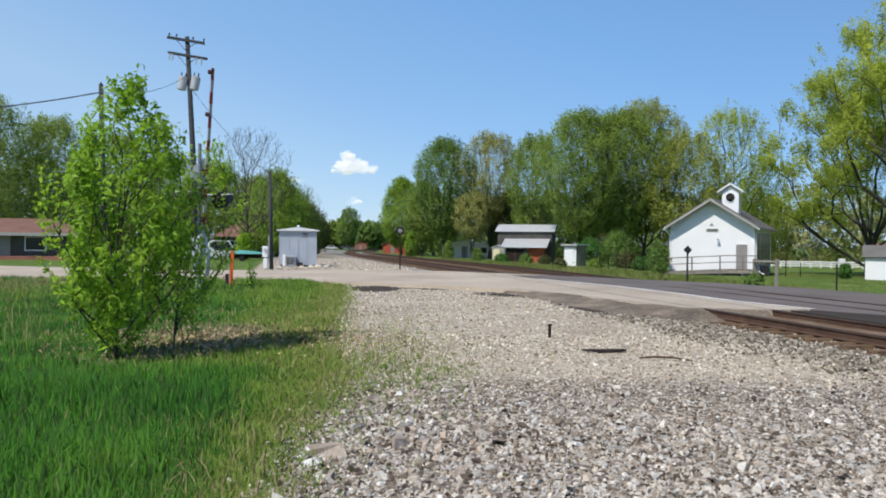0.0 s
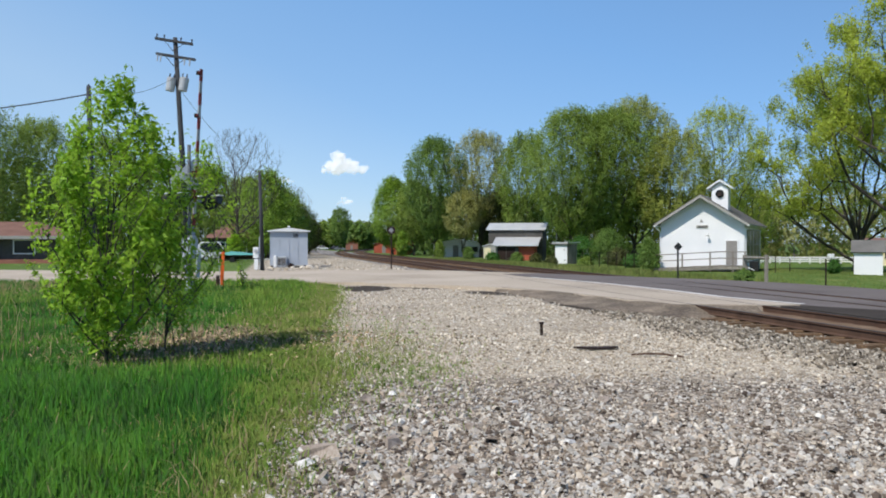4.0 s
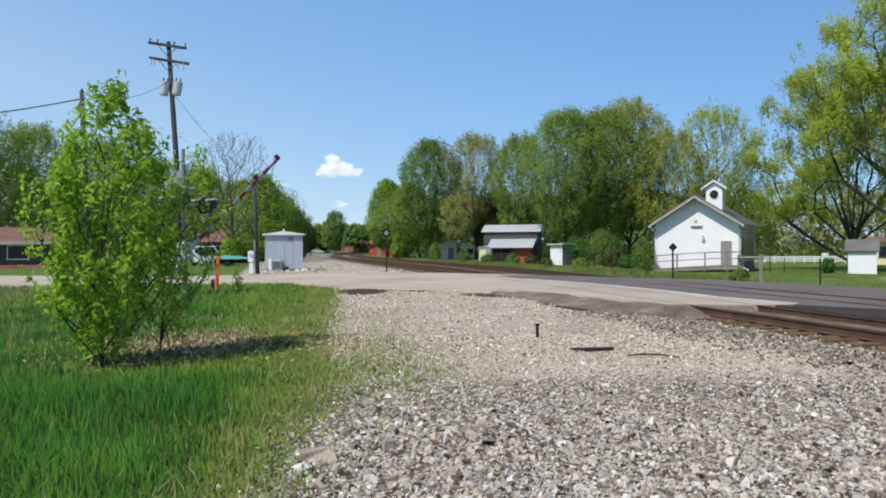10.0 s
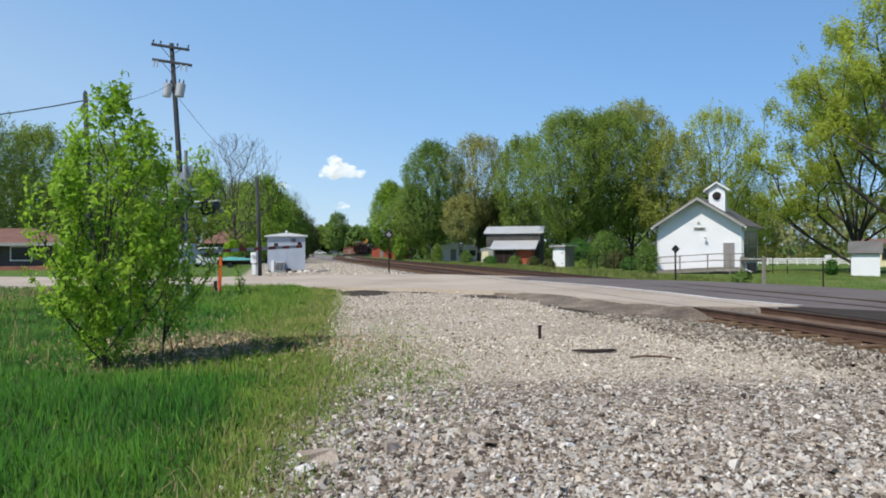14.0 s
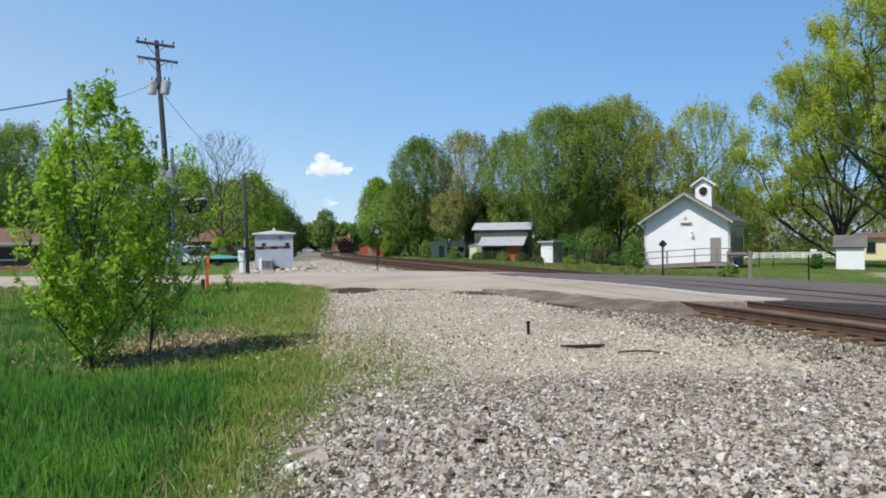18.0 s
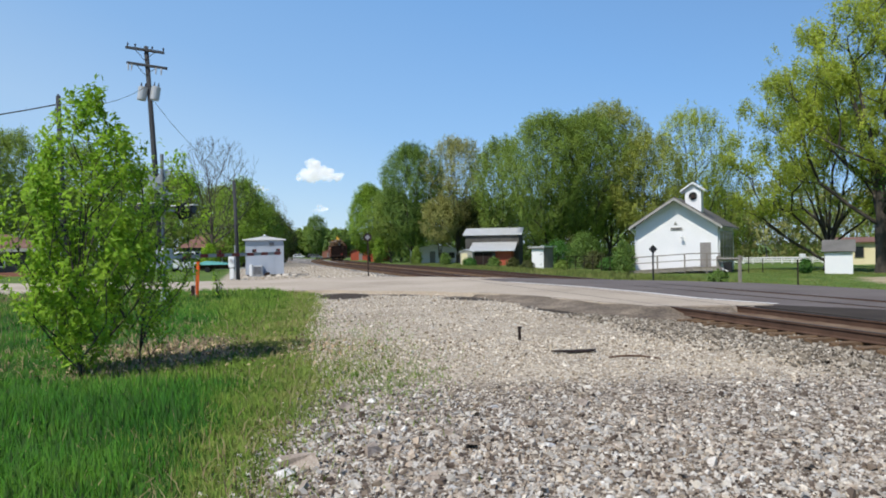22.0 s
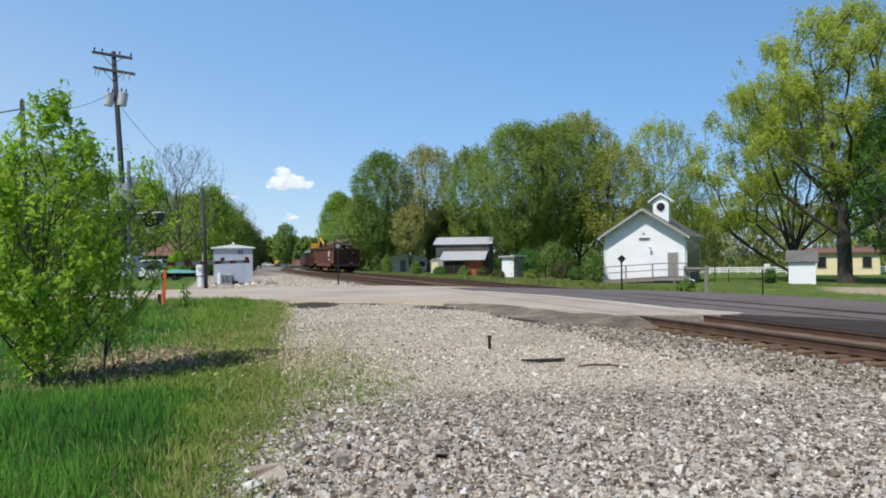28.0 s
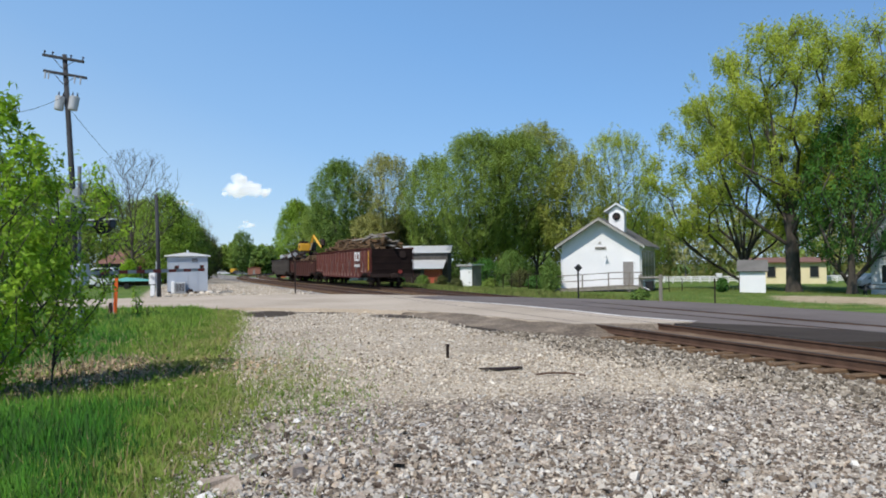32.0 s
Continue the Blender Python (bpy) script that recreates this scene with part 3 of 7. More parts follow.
# ---------------------------------------------------------------- railway
RAIL_SECTION = [(-0.07, -0.18), (0.07, -0.18), (0.07, -0.165), (0.012, -0.145), (0.012, -0.045), (0.036, -0.035), (0.036, -0.006), (0.028, 0.0),
                (-0.028, 0.0), (-0.036, -0.006), (-0.036, -0.035), (-0.012, -0.045), (-0.012, -0.145), (-0.07, -0.165)]


def rail_mesh(off):
    steps = list(np.arange(-60, 48, 8.0)) + list(np.arange(48, 420, 5.0))
    v, f, idx = [], [], []
    k = len(RAIL_SECTION)
    for i, s in enumerate(steps):
        x, y, h = on_track(s, off)
        v += [(x + a * math.cos(h), y + a * math.sin(h), rail_height(x, y) + b) for a, b in RAIL_SECTION]
        if i:
            for j in range(k):
                q = (j + 1) % k
                f.append(((i - 1) * k + j, (i - 1) * k + q, i * k + q, i * k + j))
                idx.append(1 if j in (6, 7, 8) else 0)
    return mesh_of("rail", v, f, [M["rust"], M["railtop"]], idx)


def tie_mesh(r):
    bm = new_box(-1.29, 1.29, -0.115, 0.115, -0.17, 0.0, bevel=0.012)
    for v in bm.verts:
        v.co += Vector((r.uniform(-0.012, 0.012), r.uniform(-0.01, 0.01), r.uniform(-0.008, 0.004)))
    return finish(bm, "tie", M["tie"])


def build_track(no, gaps):
    track = tagged(new("railway_track"), "rusty steel rails on weathered timber ties in ballast", "railway track", kind="structure")
    c = LINE[no]
    for off in (c - 0.75, c + 0.75):
        part("rail", rail_mesh(off), None, track)
    r = random.Random(no)
    kinds = [tie_mesh(r) for _ in range(5)]
    count, rest_v, rest_f = 0, [], []
    for s in np.arange(-8, 260, 0.52):
        if gaps[0] < s < gaps[1]:
            continue
        x, y, h = on_track(s + r.uniform(-0.04, 0.04), c + r.uniform(-0.04, 0.04))
        m = Matrix.Translation((x, y, rail_height(x, y) - 0.18 + r.uniform(-0.012, 0.004))) @ Matrix.Rotation(h + r.uniform(-0.02, 0.02), 4, "Z")
        if s < 115:
            part("tie", r.choice(kinds), None, track, m=m)
        else:
            k = len(rest_v)
            for zz in (-0.15, 0.0):
                for a, b in ((-1.29, -0.11), (1.29, -0.11), (1.29, 0.11), (-1.29, 0.11)):
                    rest_v.append(tuple(m @ Vector((a, b, zz))))
            rest_f += [(k + 4, k + 5, k + 6, k + 7)] + [(k + i, k + (i + 1) % 4, k + 4 + (i + 1) % 4, k + 4 + i) for i in range(4)]
    far = part("tie", mesh_of("far_ties", rest_v, rest_f, [M["tie"]]), None, track)
    tagged(far, kind="stuff")


def track_fill(off0, off1, s0, s1, z, seed):
    """Packed dirt between the rails, with an uneven top."""
    r = random.Random(seed)
    bm = bmesh.new()
    rows = []
    for k in range(int((s1 - s0) / 0.35) + 1):
        sv = s0 + 0.35 * k
        row = []
        for j in range(6):
            x, y, _ = on_track(sv + r.uniform(-0.08, 0.08), off0 + (off1 - off0) * j / 5)
            row.append(bm.verts.new((x, y, z + r.uniform(-0.02, 0.02) - (0.03 if j in (0, 5) else 0))))
        rows.append(row)
    for a, b in zip(rows, rows[1:]):
        for j in range(5):
            bm.faces.new((a[j], a[j + 1], b[j + 1], b[j]))
    return whole("track_fill", bm, M["trackdirt"], Matrix(), "packed brown dirt between the rails", "dirt", kind="structure", smooth=True)


track_fill(NEAR_RAIL + 0.1, NEAR_RAIL + 1.4, -8, 16.9, 0.0, 1)
track_fill(LINE[2] - 0.65, LINE[2] + 0.65, -8, 12.4, 0.0, 2)
build_track(1, (16.6, 37.6))
build_track(2, (12.2, 32.8))


# ---------------------------------------------------------------- trees
# crown outlines: share of the crown's height, share of its radius
SHAPE = {
    "oval": ((0, 0.45), (0.12, 0.75), (0.35, 1.0), (0.6, 0.95), (0.8, 0.72), (0.93, 0.42), (1, 0.18)),
    "vase": ((0, 0.30), (0.2, 0.62), (0.45, 0.90), (0.68, 1.0), (0.84, 0.80), (0.95, 0.48), (1, 0.20)),
    "spread": ((0, 0.75), (0.15, 0.95), (0.35, 1.0), (0.55, 0.98), (0.75, 0.88), (0.9, 0.65), (1, 0.40)),
    "spire": ((0, 0.40), (0.12, 0.80), (0.3, 1.0), (0.5, 0.97), (0.68, 0.88), (0.82, 0.66), (0.93, 0.36), (1, 0.10)),
}


def crown_tree(name, at, h, radius, leaf, label, seed, base=0.06, shape="oval", clumps=1500, per=24, size=0.18, tips=260, girth=None, bark="bark", group="", mains=5,
               split=0.12, lobes=0, lobe=0.34, depth=0.0, gap=-0.45, spray=0.55, loose=0.22, tall=1.0, slim=1.0, lean_to=(0.0, 0.0), category="tree", thin=0.0, near=False, stride=0.04, rise=0.8, core=0.18, airy=0.0):
    """Leaf sprays fill an uneven crown, even or in tufts; limbs climb from the trunk to the sprays, the nearest first, and thicken with what they carry."""
    r = np.random.default_rng(seed)
    girth = girth or h * 0.014
    us, rs = [q[0] for q in SHAPE[shape]], [q[1] for q in SHAPE[shape]]
    z0 = h * base
    if lobes:
        # tufts on the crown's outline
        u = (np.arange(lobes) + r.random(lobes)) / lobes
        ang = 2.4 * np.arange(lobes) + r.normal(0, 0.35, lobes)
        wide = np.interp(u, us, rs)
        big = radius * lobe * (0.65 + 0.7 * r.random(lobes)) * (0.55 + 0.45 * wide)
        rho = np.maximum(0, radius * wide * (0.85 + 0.3 * r.random(lobes)) - big * 0.8) * r.random(lobes) ** depth
        centre = np.stack([rho * np.cos(ang), rho * np.sin(ang), z0 + (h - z0) * u * 0.95], 1)
        pick = r.choice(lobes, clumps, p=big ** 2 / (big ** 2).sum())
        d = r.normal(0, 1, (clumps, 3))
        d = d / np.linalg.norm(d, axis=1)[:, None] + 0.4 * np.stack([np.cos(ang), np.sin(ang), 0 * ang], 1)[pick] + np.array([0, 0, 0.3])
        d /= np.linalg.norm(d, axis=1)[:, None]
        c = centre[pick] + d * (big[pick] * r.random(clumps) ** 0.33)[:, None] * np.array([1, 1, tall])
        face = d.copy()
    else:
        c, face = np.zeros((clumps, 3)), np.zeros((clumps, 3))
    # the rest fills one rounded crown, densest towards its outside
    inner = r.random(clumps) < (core if lobes else 1.1)
    uu = r.random(clumps) ** 0.85
    aa = r.uniform(0, 6.283, clumps)
    bulge = np.array([1 + 0.30 * noise.noise((1.7 * math.cos(q), 1.7 * math.sin(q) + seed, 3.2 * w)) + 0.16 * noise.noise((4.5 * math.cos(q), 4.5 * math.sin(q), 8 * w + seed)) for q, w in zip(aa.tolist(), uu.tolist())])
    rr = np.interp(uu, us, rs) * radius * r.random(clumps) ** (0.40 if not lobes else 0.5) * bulge
    even = np.stack([rr * np.cos(aa), rr * np.sin(aa), z0 + (h - z0) * uu * (1 - 0.05 * r.random(clumps)) * (0.94 + 0.06 * bulge)], 1)
    c[inner] = even[inner]
    away = c - np.array([0, 0, z0 + 0.22 * (h - z0)])
    away = away / radius * np.array([1, 1, 0.7])
    face[inner] = (away / (np.linalg.norm(away, axis=1)[:, None] + 1e-6))[inner]
    c[:, :2] *= radius / np.quantile(np.hypot(c[:, 0], c[:, 1]), 0.96)
    c[:, 2] = z0 + (c[:, 2] - z0) * (h - z0) / max(0.1, np.quantile(c[:, 2], 0.997) - z0)
    c[:, 2] = np.maximum(c[:, 2], h * 0.02 + 0.1)
    c[:, :2] += np.array(lean_to) * (c[:, 2:] / h)
    wave = 2.6 / radius
    open_air = np.array([noise.noise((p[0] * wave + seed, p[1] * wave, p[2] * wave)) + 0.5 * noise.noise((p[0] * wave * 2.7, p[1] * wave * 2.7 + seed, p[2] * wave * 2.7)) for p in c.tolist()])
    keep = open_air > gap + airy * (c[:, 2] / h) ** 2
    c, face, clumps = c[keep], face[keep], int(keep.sum())
    # limbs
    step = h * stride
    room = 40 * (tips + mains + 4)
    nodes, up, way = np.zeros((room, 3)), np.full(room, -1), np.zeros(room)
    nodes[0] = (0, 0, -0.2)
    count, chains = 1, []

    def run(start, goal, sag, rough=1.0):
        nonlocal count
        a = nodes[start].copy()
        ln = float(np.linalg.norm(goal - a))
        n = min(30, max(2, int(ln / step)))
        chain = [start]
        mid = (a + goal) / 2 + np.array([0, 0, sag]) + r.normal(0, 0.025, 3) * ln * rough
        for i in range(1, n + 1):
            k = i / n
            q = (1 - k) ** 2 * a + 2 * k * (1 - k) * mid + k * k * goal
            if i < n:
                q = q + r.normal(0, 0.005, 3) * ln * rough
            nodes[count], up[count] = q, chain[-1]
            way[count] = way[chain[-1]] + float(np.linalg.norm(q - nodes[chain[-1]]))
            chain.append(count)
            count += 1
        chains.append(chain)
        return chain[-1]

    fork = run(0, np.array([r.normal(0, 0.01) * h, r.normal(0, 0.01) * h, max(split, 0.02) * h]), 0.0)
    for k in range(mains):
        a = 2 * math.pi * k / mains + r.normal(0, 0.3)
        reach = radius * (0.10 if k == 0 else 0.22 + 0.26 * r.random())
        run(fork, np.array([reach * math.cos(a) + lean_to[0] * 0.6, reach * math.sin(a) + lean_to[1] * 0.6, h * (split + (1 - split) * (0.42 + 0.3 * r.random()))]), -0.02 * h)
    ends = c[r.permutation(clumps)[:min(tips, clumps)]]
    for p in ends[np.argsort(np.linalg.norm(ends * np.array([1, 1, 0.8]), axis=1) + r.normal(0, 0.04 * h, len(ends)))]:
        q = nodes[:count]
        flat = np.hypot(q[:, 0] - p[0], q[:, 1] - p[1])
        cost = np.linalg.norm(q - p, axis=1) + 0.25 * way[:count] + 1.6 * np.maximum(0, q[:, 2] + rise * flat - p[2])
        cost[0] += h
        i = int(np.argmin(cost))
        run(i, p, -0.06 * float(flat[i]))
    thin = thin or max(0.005, 0.0006 * h)
    rad = np.zeros(count)
    for i in range(count - 1, -1, -1):
        rad[i] = max(rad[i] ** (1 / 2.3), thin)
        if i:
            rad[up[i]] += (rad[i] * 1.012) ** 2.3
    rad = thin * (rad / thin) ** (math.log(girth / thin) / math.log(rad[1] / thin))
    rad[0] = girth * 1.35
    root = thing(name, Matrix.Translation(at), label, category, group)
    v, f = [], []
    for ch in chains:
        n = 9 if rad[ch[1]] > 0.14 else 5 if rad[ch[1]] > 0.05 else 3
        q = nodes[ch]
        dd = np.gradient(q, axis=0)
        dd /= np.linalg.norm(dd, axis=1)[:, None] + 1e-9
        a = np.cross(dd, (0.3, 0.9, 0.2))
        a /= np.linalg.norm(a, axis=1)[:, None] + 1e-9
        b = np.cross(dd, a)
        rr = rad[ch].copy()
        if ch[0]:
            rr[0] = rad[ch[1]]
        turn = np.arange(n) * 2 * math.pi / n
        ring = q[:, None] + (a[:, None] * np.cos(turn)[None, :, None] + b[:, None] * np.sin(turn)[None, :, None]) * rr[:, None, None]
        k0 = len(v)
        v += ring.reshape(-1, 3).tolist()
        for i in range(1, len(ch)):
            o = k0 + i * n
            f += [(o - n + k, o - n + (k + 1) % n, o + (k + 1) % n, o + k) for k in range(n)]
    part("trunk", mesh_of("trunk", v, f, [M[bark]], smooth=True), None, root)
    if not per:
        return root
    # leaves along each spray, which points up and out
    n = clumps * per
    which = np.repeat(np.arange(clumps), per)
    climb = c - np.array([0, 0, z0 - 0.1 * h])
    climb /= np.linalg.norm(climb, axis=1)[:, None]
    axis = climb + np.array([0, 0, 0.3]) + r.normal(0, 0.22, (clumps, 3))
    axis /= np.linalg.norm(axis, axis=1)[:, None]
    ln = spray * (0.6 + 0.8 * r.random(clumps))
    t = r.random((n, 1)) - 0.45
    p = c[which] + axis[which] * t * (2 * ln[which])[:, None] + np.clip(r.normal(0, 1, (n, 3)), -1.8, 1.8) * (loose * spray) * (1.15 - np.abs(t))
    p[:, 2] = np.maximum(p[:, 2], 0.08)
    nrm = face[which] * 0.5 + np.array([0, 0, 0.35]) + r.normal(0, 0.6, (n, 3))
    nrm /= np.linalg.norm(nrm, axis=1)[:, None]
    a = np.cross(nrm, r.normal(0, 1, (n, 3)))
    a /= np.linalg.norm(a, axis=1)[:, None]
    b = np.cross(nrm, a)
    sz = size * (0.5 + 1.0 * r.random((n, 1)))
    w = nrm * sz * 0.12
    if near:
        v = np.stack([p - a * sz * 0.5, p - b * sz * 0.28 * slim + w, p + a * sz * 0.5, p + b * sz * 0.28 * slim + w], 1)
    else:
        v = np.stack([p - a * sz * 0.45, p + a * sz * 0.45 + b * sz * 0.15, p + b * sz * 0.75 + w], 1)
    k = v.shape[1]
    me = mesh_of("crown", v.reshape(-1, 3).tolist(), np.arange(k * n).reshape(n, k).tolist(), [LEAF[leaf]], smooth=True)
    soft = face[which] * (0.45 if near else 1.0) + nrm * (0.8 if near else 0.45) + np.array([0, 0, 0.3])
    soft /= np.linalg.norm(soft, axis=1)[:, None]
    me.normals_split_custom_set_from_vertices(np.repeat(soft, k, 0).tolist())
    part("crown", me, None, root)
    return root


# ---------------------------------------------------------------- woods
crown_tree("sapling", (-4.37, 10.19, 0.0), 3.74, 0.92, "fresh", "young bushy tree with fresh light green leaves on a grass verge", 11, 0.09, "spire", 1450, 15, 0.082, 340, 0.036,
           mains=8, split=0.30, lobes=34, lobe=0.17, depth=0.4, gap=-0.2, spray=0.13, loose=0.36, tall=3.4, slim=0.72, near=True, rise=1.3, core=0.45, airy=0.36, lean_to=(0.20, 0.0))
crown_tree("sapling", (-3.95, 11.2, 0.0), 3.0, 0.62, "fresh", "slender leaning sapling with loose light green leaves", 12, 0.14, "oval", 360, 9, 0.072, 130, 0.016,
           mains=5, split=0.06, lobes=14, lobe=0.3, spray=0.15, loose=0.4, tall=1.6, slim=0.72, near=True, rise=1.2, lean_to=(0.42, 0.3), group="saplings on the verge")
WOODS = [  # bearing, distance, height, radius, leaves, outline, sprays, crown base, gaps, label
    (-3.1, 150, 14.6, 4.3, "fresh_far", "oval", 1200, 0.12, -0.40, "leafy light green tree beyond the railway"),
    (-1.5, 136, 13.0, 4.0, "mid", "oval", 900, 0.2, -0.35, "green tree standing close to the railway"),
    (0.1, 122, 18.6, 5.0, "cool", "vase", 1500, 0.18, -0.25, "dense mid-green tree behind the tracks"),
    (3.5, 120, 19.3, 5.0, "olive", "vase", 1000, 0.30, -0.08, "tall tree with sparse yellowish spring leaves"),
    (2.2, 116, 9.6, 2.8, "olive", "oval", 450, 0.34, -0.1, "low tree with pale yellowish leaves behind the tracks"),
    (4.9, 122, 10.5, 3.2, "shade", "oval", 800, 0.03, -0.4, "dark bushy tree behind the barn"),
    (6.8, 112, 18.0, 4.4, "mid", "vase", 1200, 0.06, -0.2, "green spring tree behind the barn"),
    (10.3, 97, 18.6, 5.9, "mid", "vase", 1800, 0.16, -0.20, "broad green tree behind a small white shed"),
    (13.0, 99, 19.0, 6.0, "mid", "vase", 1700, 0.18, -0.18, "broad many-stemmed green tree beyond the railway"),
    (14.8, 104, 21.2, 5.8, "gold", "vase", 1600, 0.20, -0.18, "tall yellow-green tree behind the white schoolhouse"),
    (17.6, 98, 16.0, 5.0, "gold", "vase", 1000, 0.12, -0.15, "leafy yellow-green tree close behind the white schoolhouse"),
    (20.5, 106, 20.6, 5.2, "yellow", "vase", 850, 0.26, -0.08, "yellow-green tree rising over the schoolhouse roof"),
    (22.6, 112, 14.6, 4.0, "yellow", "oval", 500, 0.16, -0.05, "thinly leafed tree beyond the lawn"),
    (-7.0, 260, 14, 3.6, "cool", "vase", 420, 0.15, -0.3, "distant green tree standing above the far woods"),
    (-2.4, 330, 12, 5, "fresh_far", "oval", 500, 0.02, -0.5, "distant light green tree by the far tracks"),
    (-10.1, 128, 7.6, 3.6, "shade", "oval", 800, 0.0, -0.5, "bushy green tree in a hedgerow by the tracks"),
    (-11.1, 112, 9.0, 4.0, "mid", "oval", 900, 0.0, -0.3, "young yellow-green tree in a hedgerow"),
    (-12.3, 92, 9.6, 4.2, "fresh_far", "oval", 1000, 0.04, -0.2, "yellow-green tree behind a metal signal cabin"),
    (-13.9, 104, 10.0, 4.6, "mid", "oval", 900, 0.02, -0.3, "light green tree behind a low house"),
    (-16.6, 106, 12.0, 5.0, "mid", "oval", 900, 0.03, -0.3, "green garden tree behind a parked boat"),
    (-27.2, 95, 15.0, 6.5, "mid", "oval", 1300, 0.05, -0.15, "large green tree behind a low brick house"),
    (-31.0, 88, 15.5, 7.0, "mid", "oval", 1400, 0.05, -0.2, "large dark green tree behind a low brick house"),
    (-23.0, 105, 15.0, 6.0, "mid", "oval", 900, 0.05, -0.3, "leafy green tree beyond the road"),
    (-19.5, 112, 14.0, 5.5, "mid", "oval", 800, 0.05, -0.3, "green tree far beyond the road"),
    (32.4, 66, 20.8, 7.4, "yellow", "spread", 2300, 0.34, -0.12, "huge old tree with a thick dark trunk and yellow-green leaves"),
    (29.2, 76, 18.2, 8.2, "yellow", "spread", 2300, 0.27, -0.12, "wide spreading old tree with sparse yellow-green leaves"),
    (35.9, 63, 12.4, 4.0, "deep", "oval", 1000, 0.20, 0.06, "dense dark green tree by the lawn"),
    (38.4, 70, 22.0, 7.0, "yellow", "spread", 1900, 0.22, -0.2, "tall old tree with yellow-green leaves"),
]
SPLIT = {32.4: 0.30, 35.9: 0.24}
GIRTH = {32.4: 0.54, 29.2: 0.42, 35.9: 0.36, 38.4: 0.42, 10.3: 0.38, 13.0: 0.42, 14.8: 0.40, 0.1: 0.34, 3.5: 0.30, 20.5: 0.30}
for k, (az, d, h, rad, leaf, shape, n, base, gap, label) in enumerate(WOODS):
    old = az > 28
    tuft = dict(lobes=96, lobe=0.16, depth=0.25, tall=0.7, core=0.13, rise=0.75) if old and leaf == "yellow" else dict(rise=1.1)
    crown_tree("tree", spot(az, d), h, rad, leaf, label, 100 + k, base, shape, int(n * (1.35 if old else 1.3)), 34 if old else 28, (0.10 if old else 0.115) + 0.0008 * d, 420 if old else 260,
               GIRTH.get(az, h * 0.015), group="trees round the crossing", mains=8, split=SPLIT.get(az, 0.12) if old else 0.07, gap=gap - 0.1, spray=0.55 if old else 0.75, loose=0.3 if old else 0.26,
               thin=0.022 if old else 0.0, **tuft)
crown_tree("bare_tree", spot(-14.3, 80), 13.4, 4.6, "fresh", "bare grey tree without leaves", 77, 0.25, "vase", 1500, 0, 0.3, 1300, 0.17, split=0.27, thin=0.010)
crown_tree("bare_tree", spot(-10.4, 140), 12.5, 3.4, "fresh", "bare grey tree above a hedgerow", 78, 0.2, "vase", 500, 0, 0.3, 420, 0.18, "pale_bark", mains=4, split=0.2, thin=0.017)
for k, (az, d, h, rad, leaf, label) in enumerate([
        (12.85, 80, 3.4, 1.7, "cool", "rounded green bush beside a small shed"),
        (15.75, 57.5, 2.1, 0.8, "cool", "small bush at the corner of the schoolhouse"),
        (-2.4, 100, 3.2, 0.8, "fresh_far", "young light green bush near the tracks"),
        (0.4, 88, 2.0, 0.6, "mid", "scrubby bush in the trackside grass"),
        (6.2, 76, 0.9, 0.6, "cool", "low weedy bush in front of the barn"),
        (10.9, 84, 2.6, 1.8, "deep", "dark green shrub beside the small shed"),
        (22.2, 36.4, 0.5, 0.35, "cool", "tuft of tall weeds at a fence post"),
        (27.8, 58, 0.85, 0.35, "deep", "small round dark shrub on the lawn"),
        (-14.6, 75, 2.4, 0.8, "fresh", "small light green shrub by the road"),
        (-14.1, 26.5, 0.8, 0.16, "fresh", "small weedy shoot beside an orange marker"),
        (2.6, 78, 1.2, 0.5, "cool", "scrubby weeds along the trackside fence"),
        (4.4, 76, 0.8, 0.6, "deep", "dark scrub along the trackside fence"),
        (7.6, 72, 0.9, 0.5, "shade", "scrubby weeds along the trackside fence"),
        (8.7, 68, 0.7, 0.5, "shade", "dark scrub along the trackside fence"),
        (13.6, 72, 1.4, 1.1, "shade", "leafy scrub beside the trackside fence"),
        (14.6, 66, 0.9, 0.7, "deep", "dark scrub along the trackside fence"),
        (11.2, 66, 0.7, 0.6, "mid", "scrubby weeds along the trackside fence")]):
    crown_tree("bush", spot(az, d), h, rad, leaf, label, 500 + k, 0.0, "oval", int((60 if rad > 0.2 else 14) + 260 * min(1.6, rad) ** 1.2), 18 if rad > 0.2 else 5, 0.045 + 0.0011 * d, 40, 0.03, mains=6, split=0.03, gap=-0.5,
               spray=0.16 + 0.10 * rad, loose=0.35, category="bush", group="bushes", stride=0.12)
BELTS = [  # count, bearings from and to, distance, height, radius, leaves, bark, gaps, label
    (28, -9.8, 0.0, 356, 11.0, 8, ("mid", "fresh_far", "cool"), "bark", -0.5, "distant leafy tree in a belt of woods"),
    (34, 21, 45, 150, 11, 5.5, ("olive", "mid", "olive"), "pale_bark", 0.0, "distant thinly leafed tree beyond the fence"),
    # darker leaves here paint the shade beneath the nearer crowns
    (30, -2.5, 23, 158, 12.0, 5.5, ("cool", "shade", "cool"), "bark", -0.4, "distant green tree behind the barn and school"),
    (24, -40, -16, 140, 13, 6.5, ("mid", "cool"), "bark", -0.4, "distant green tree behind the houses"),
]
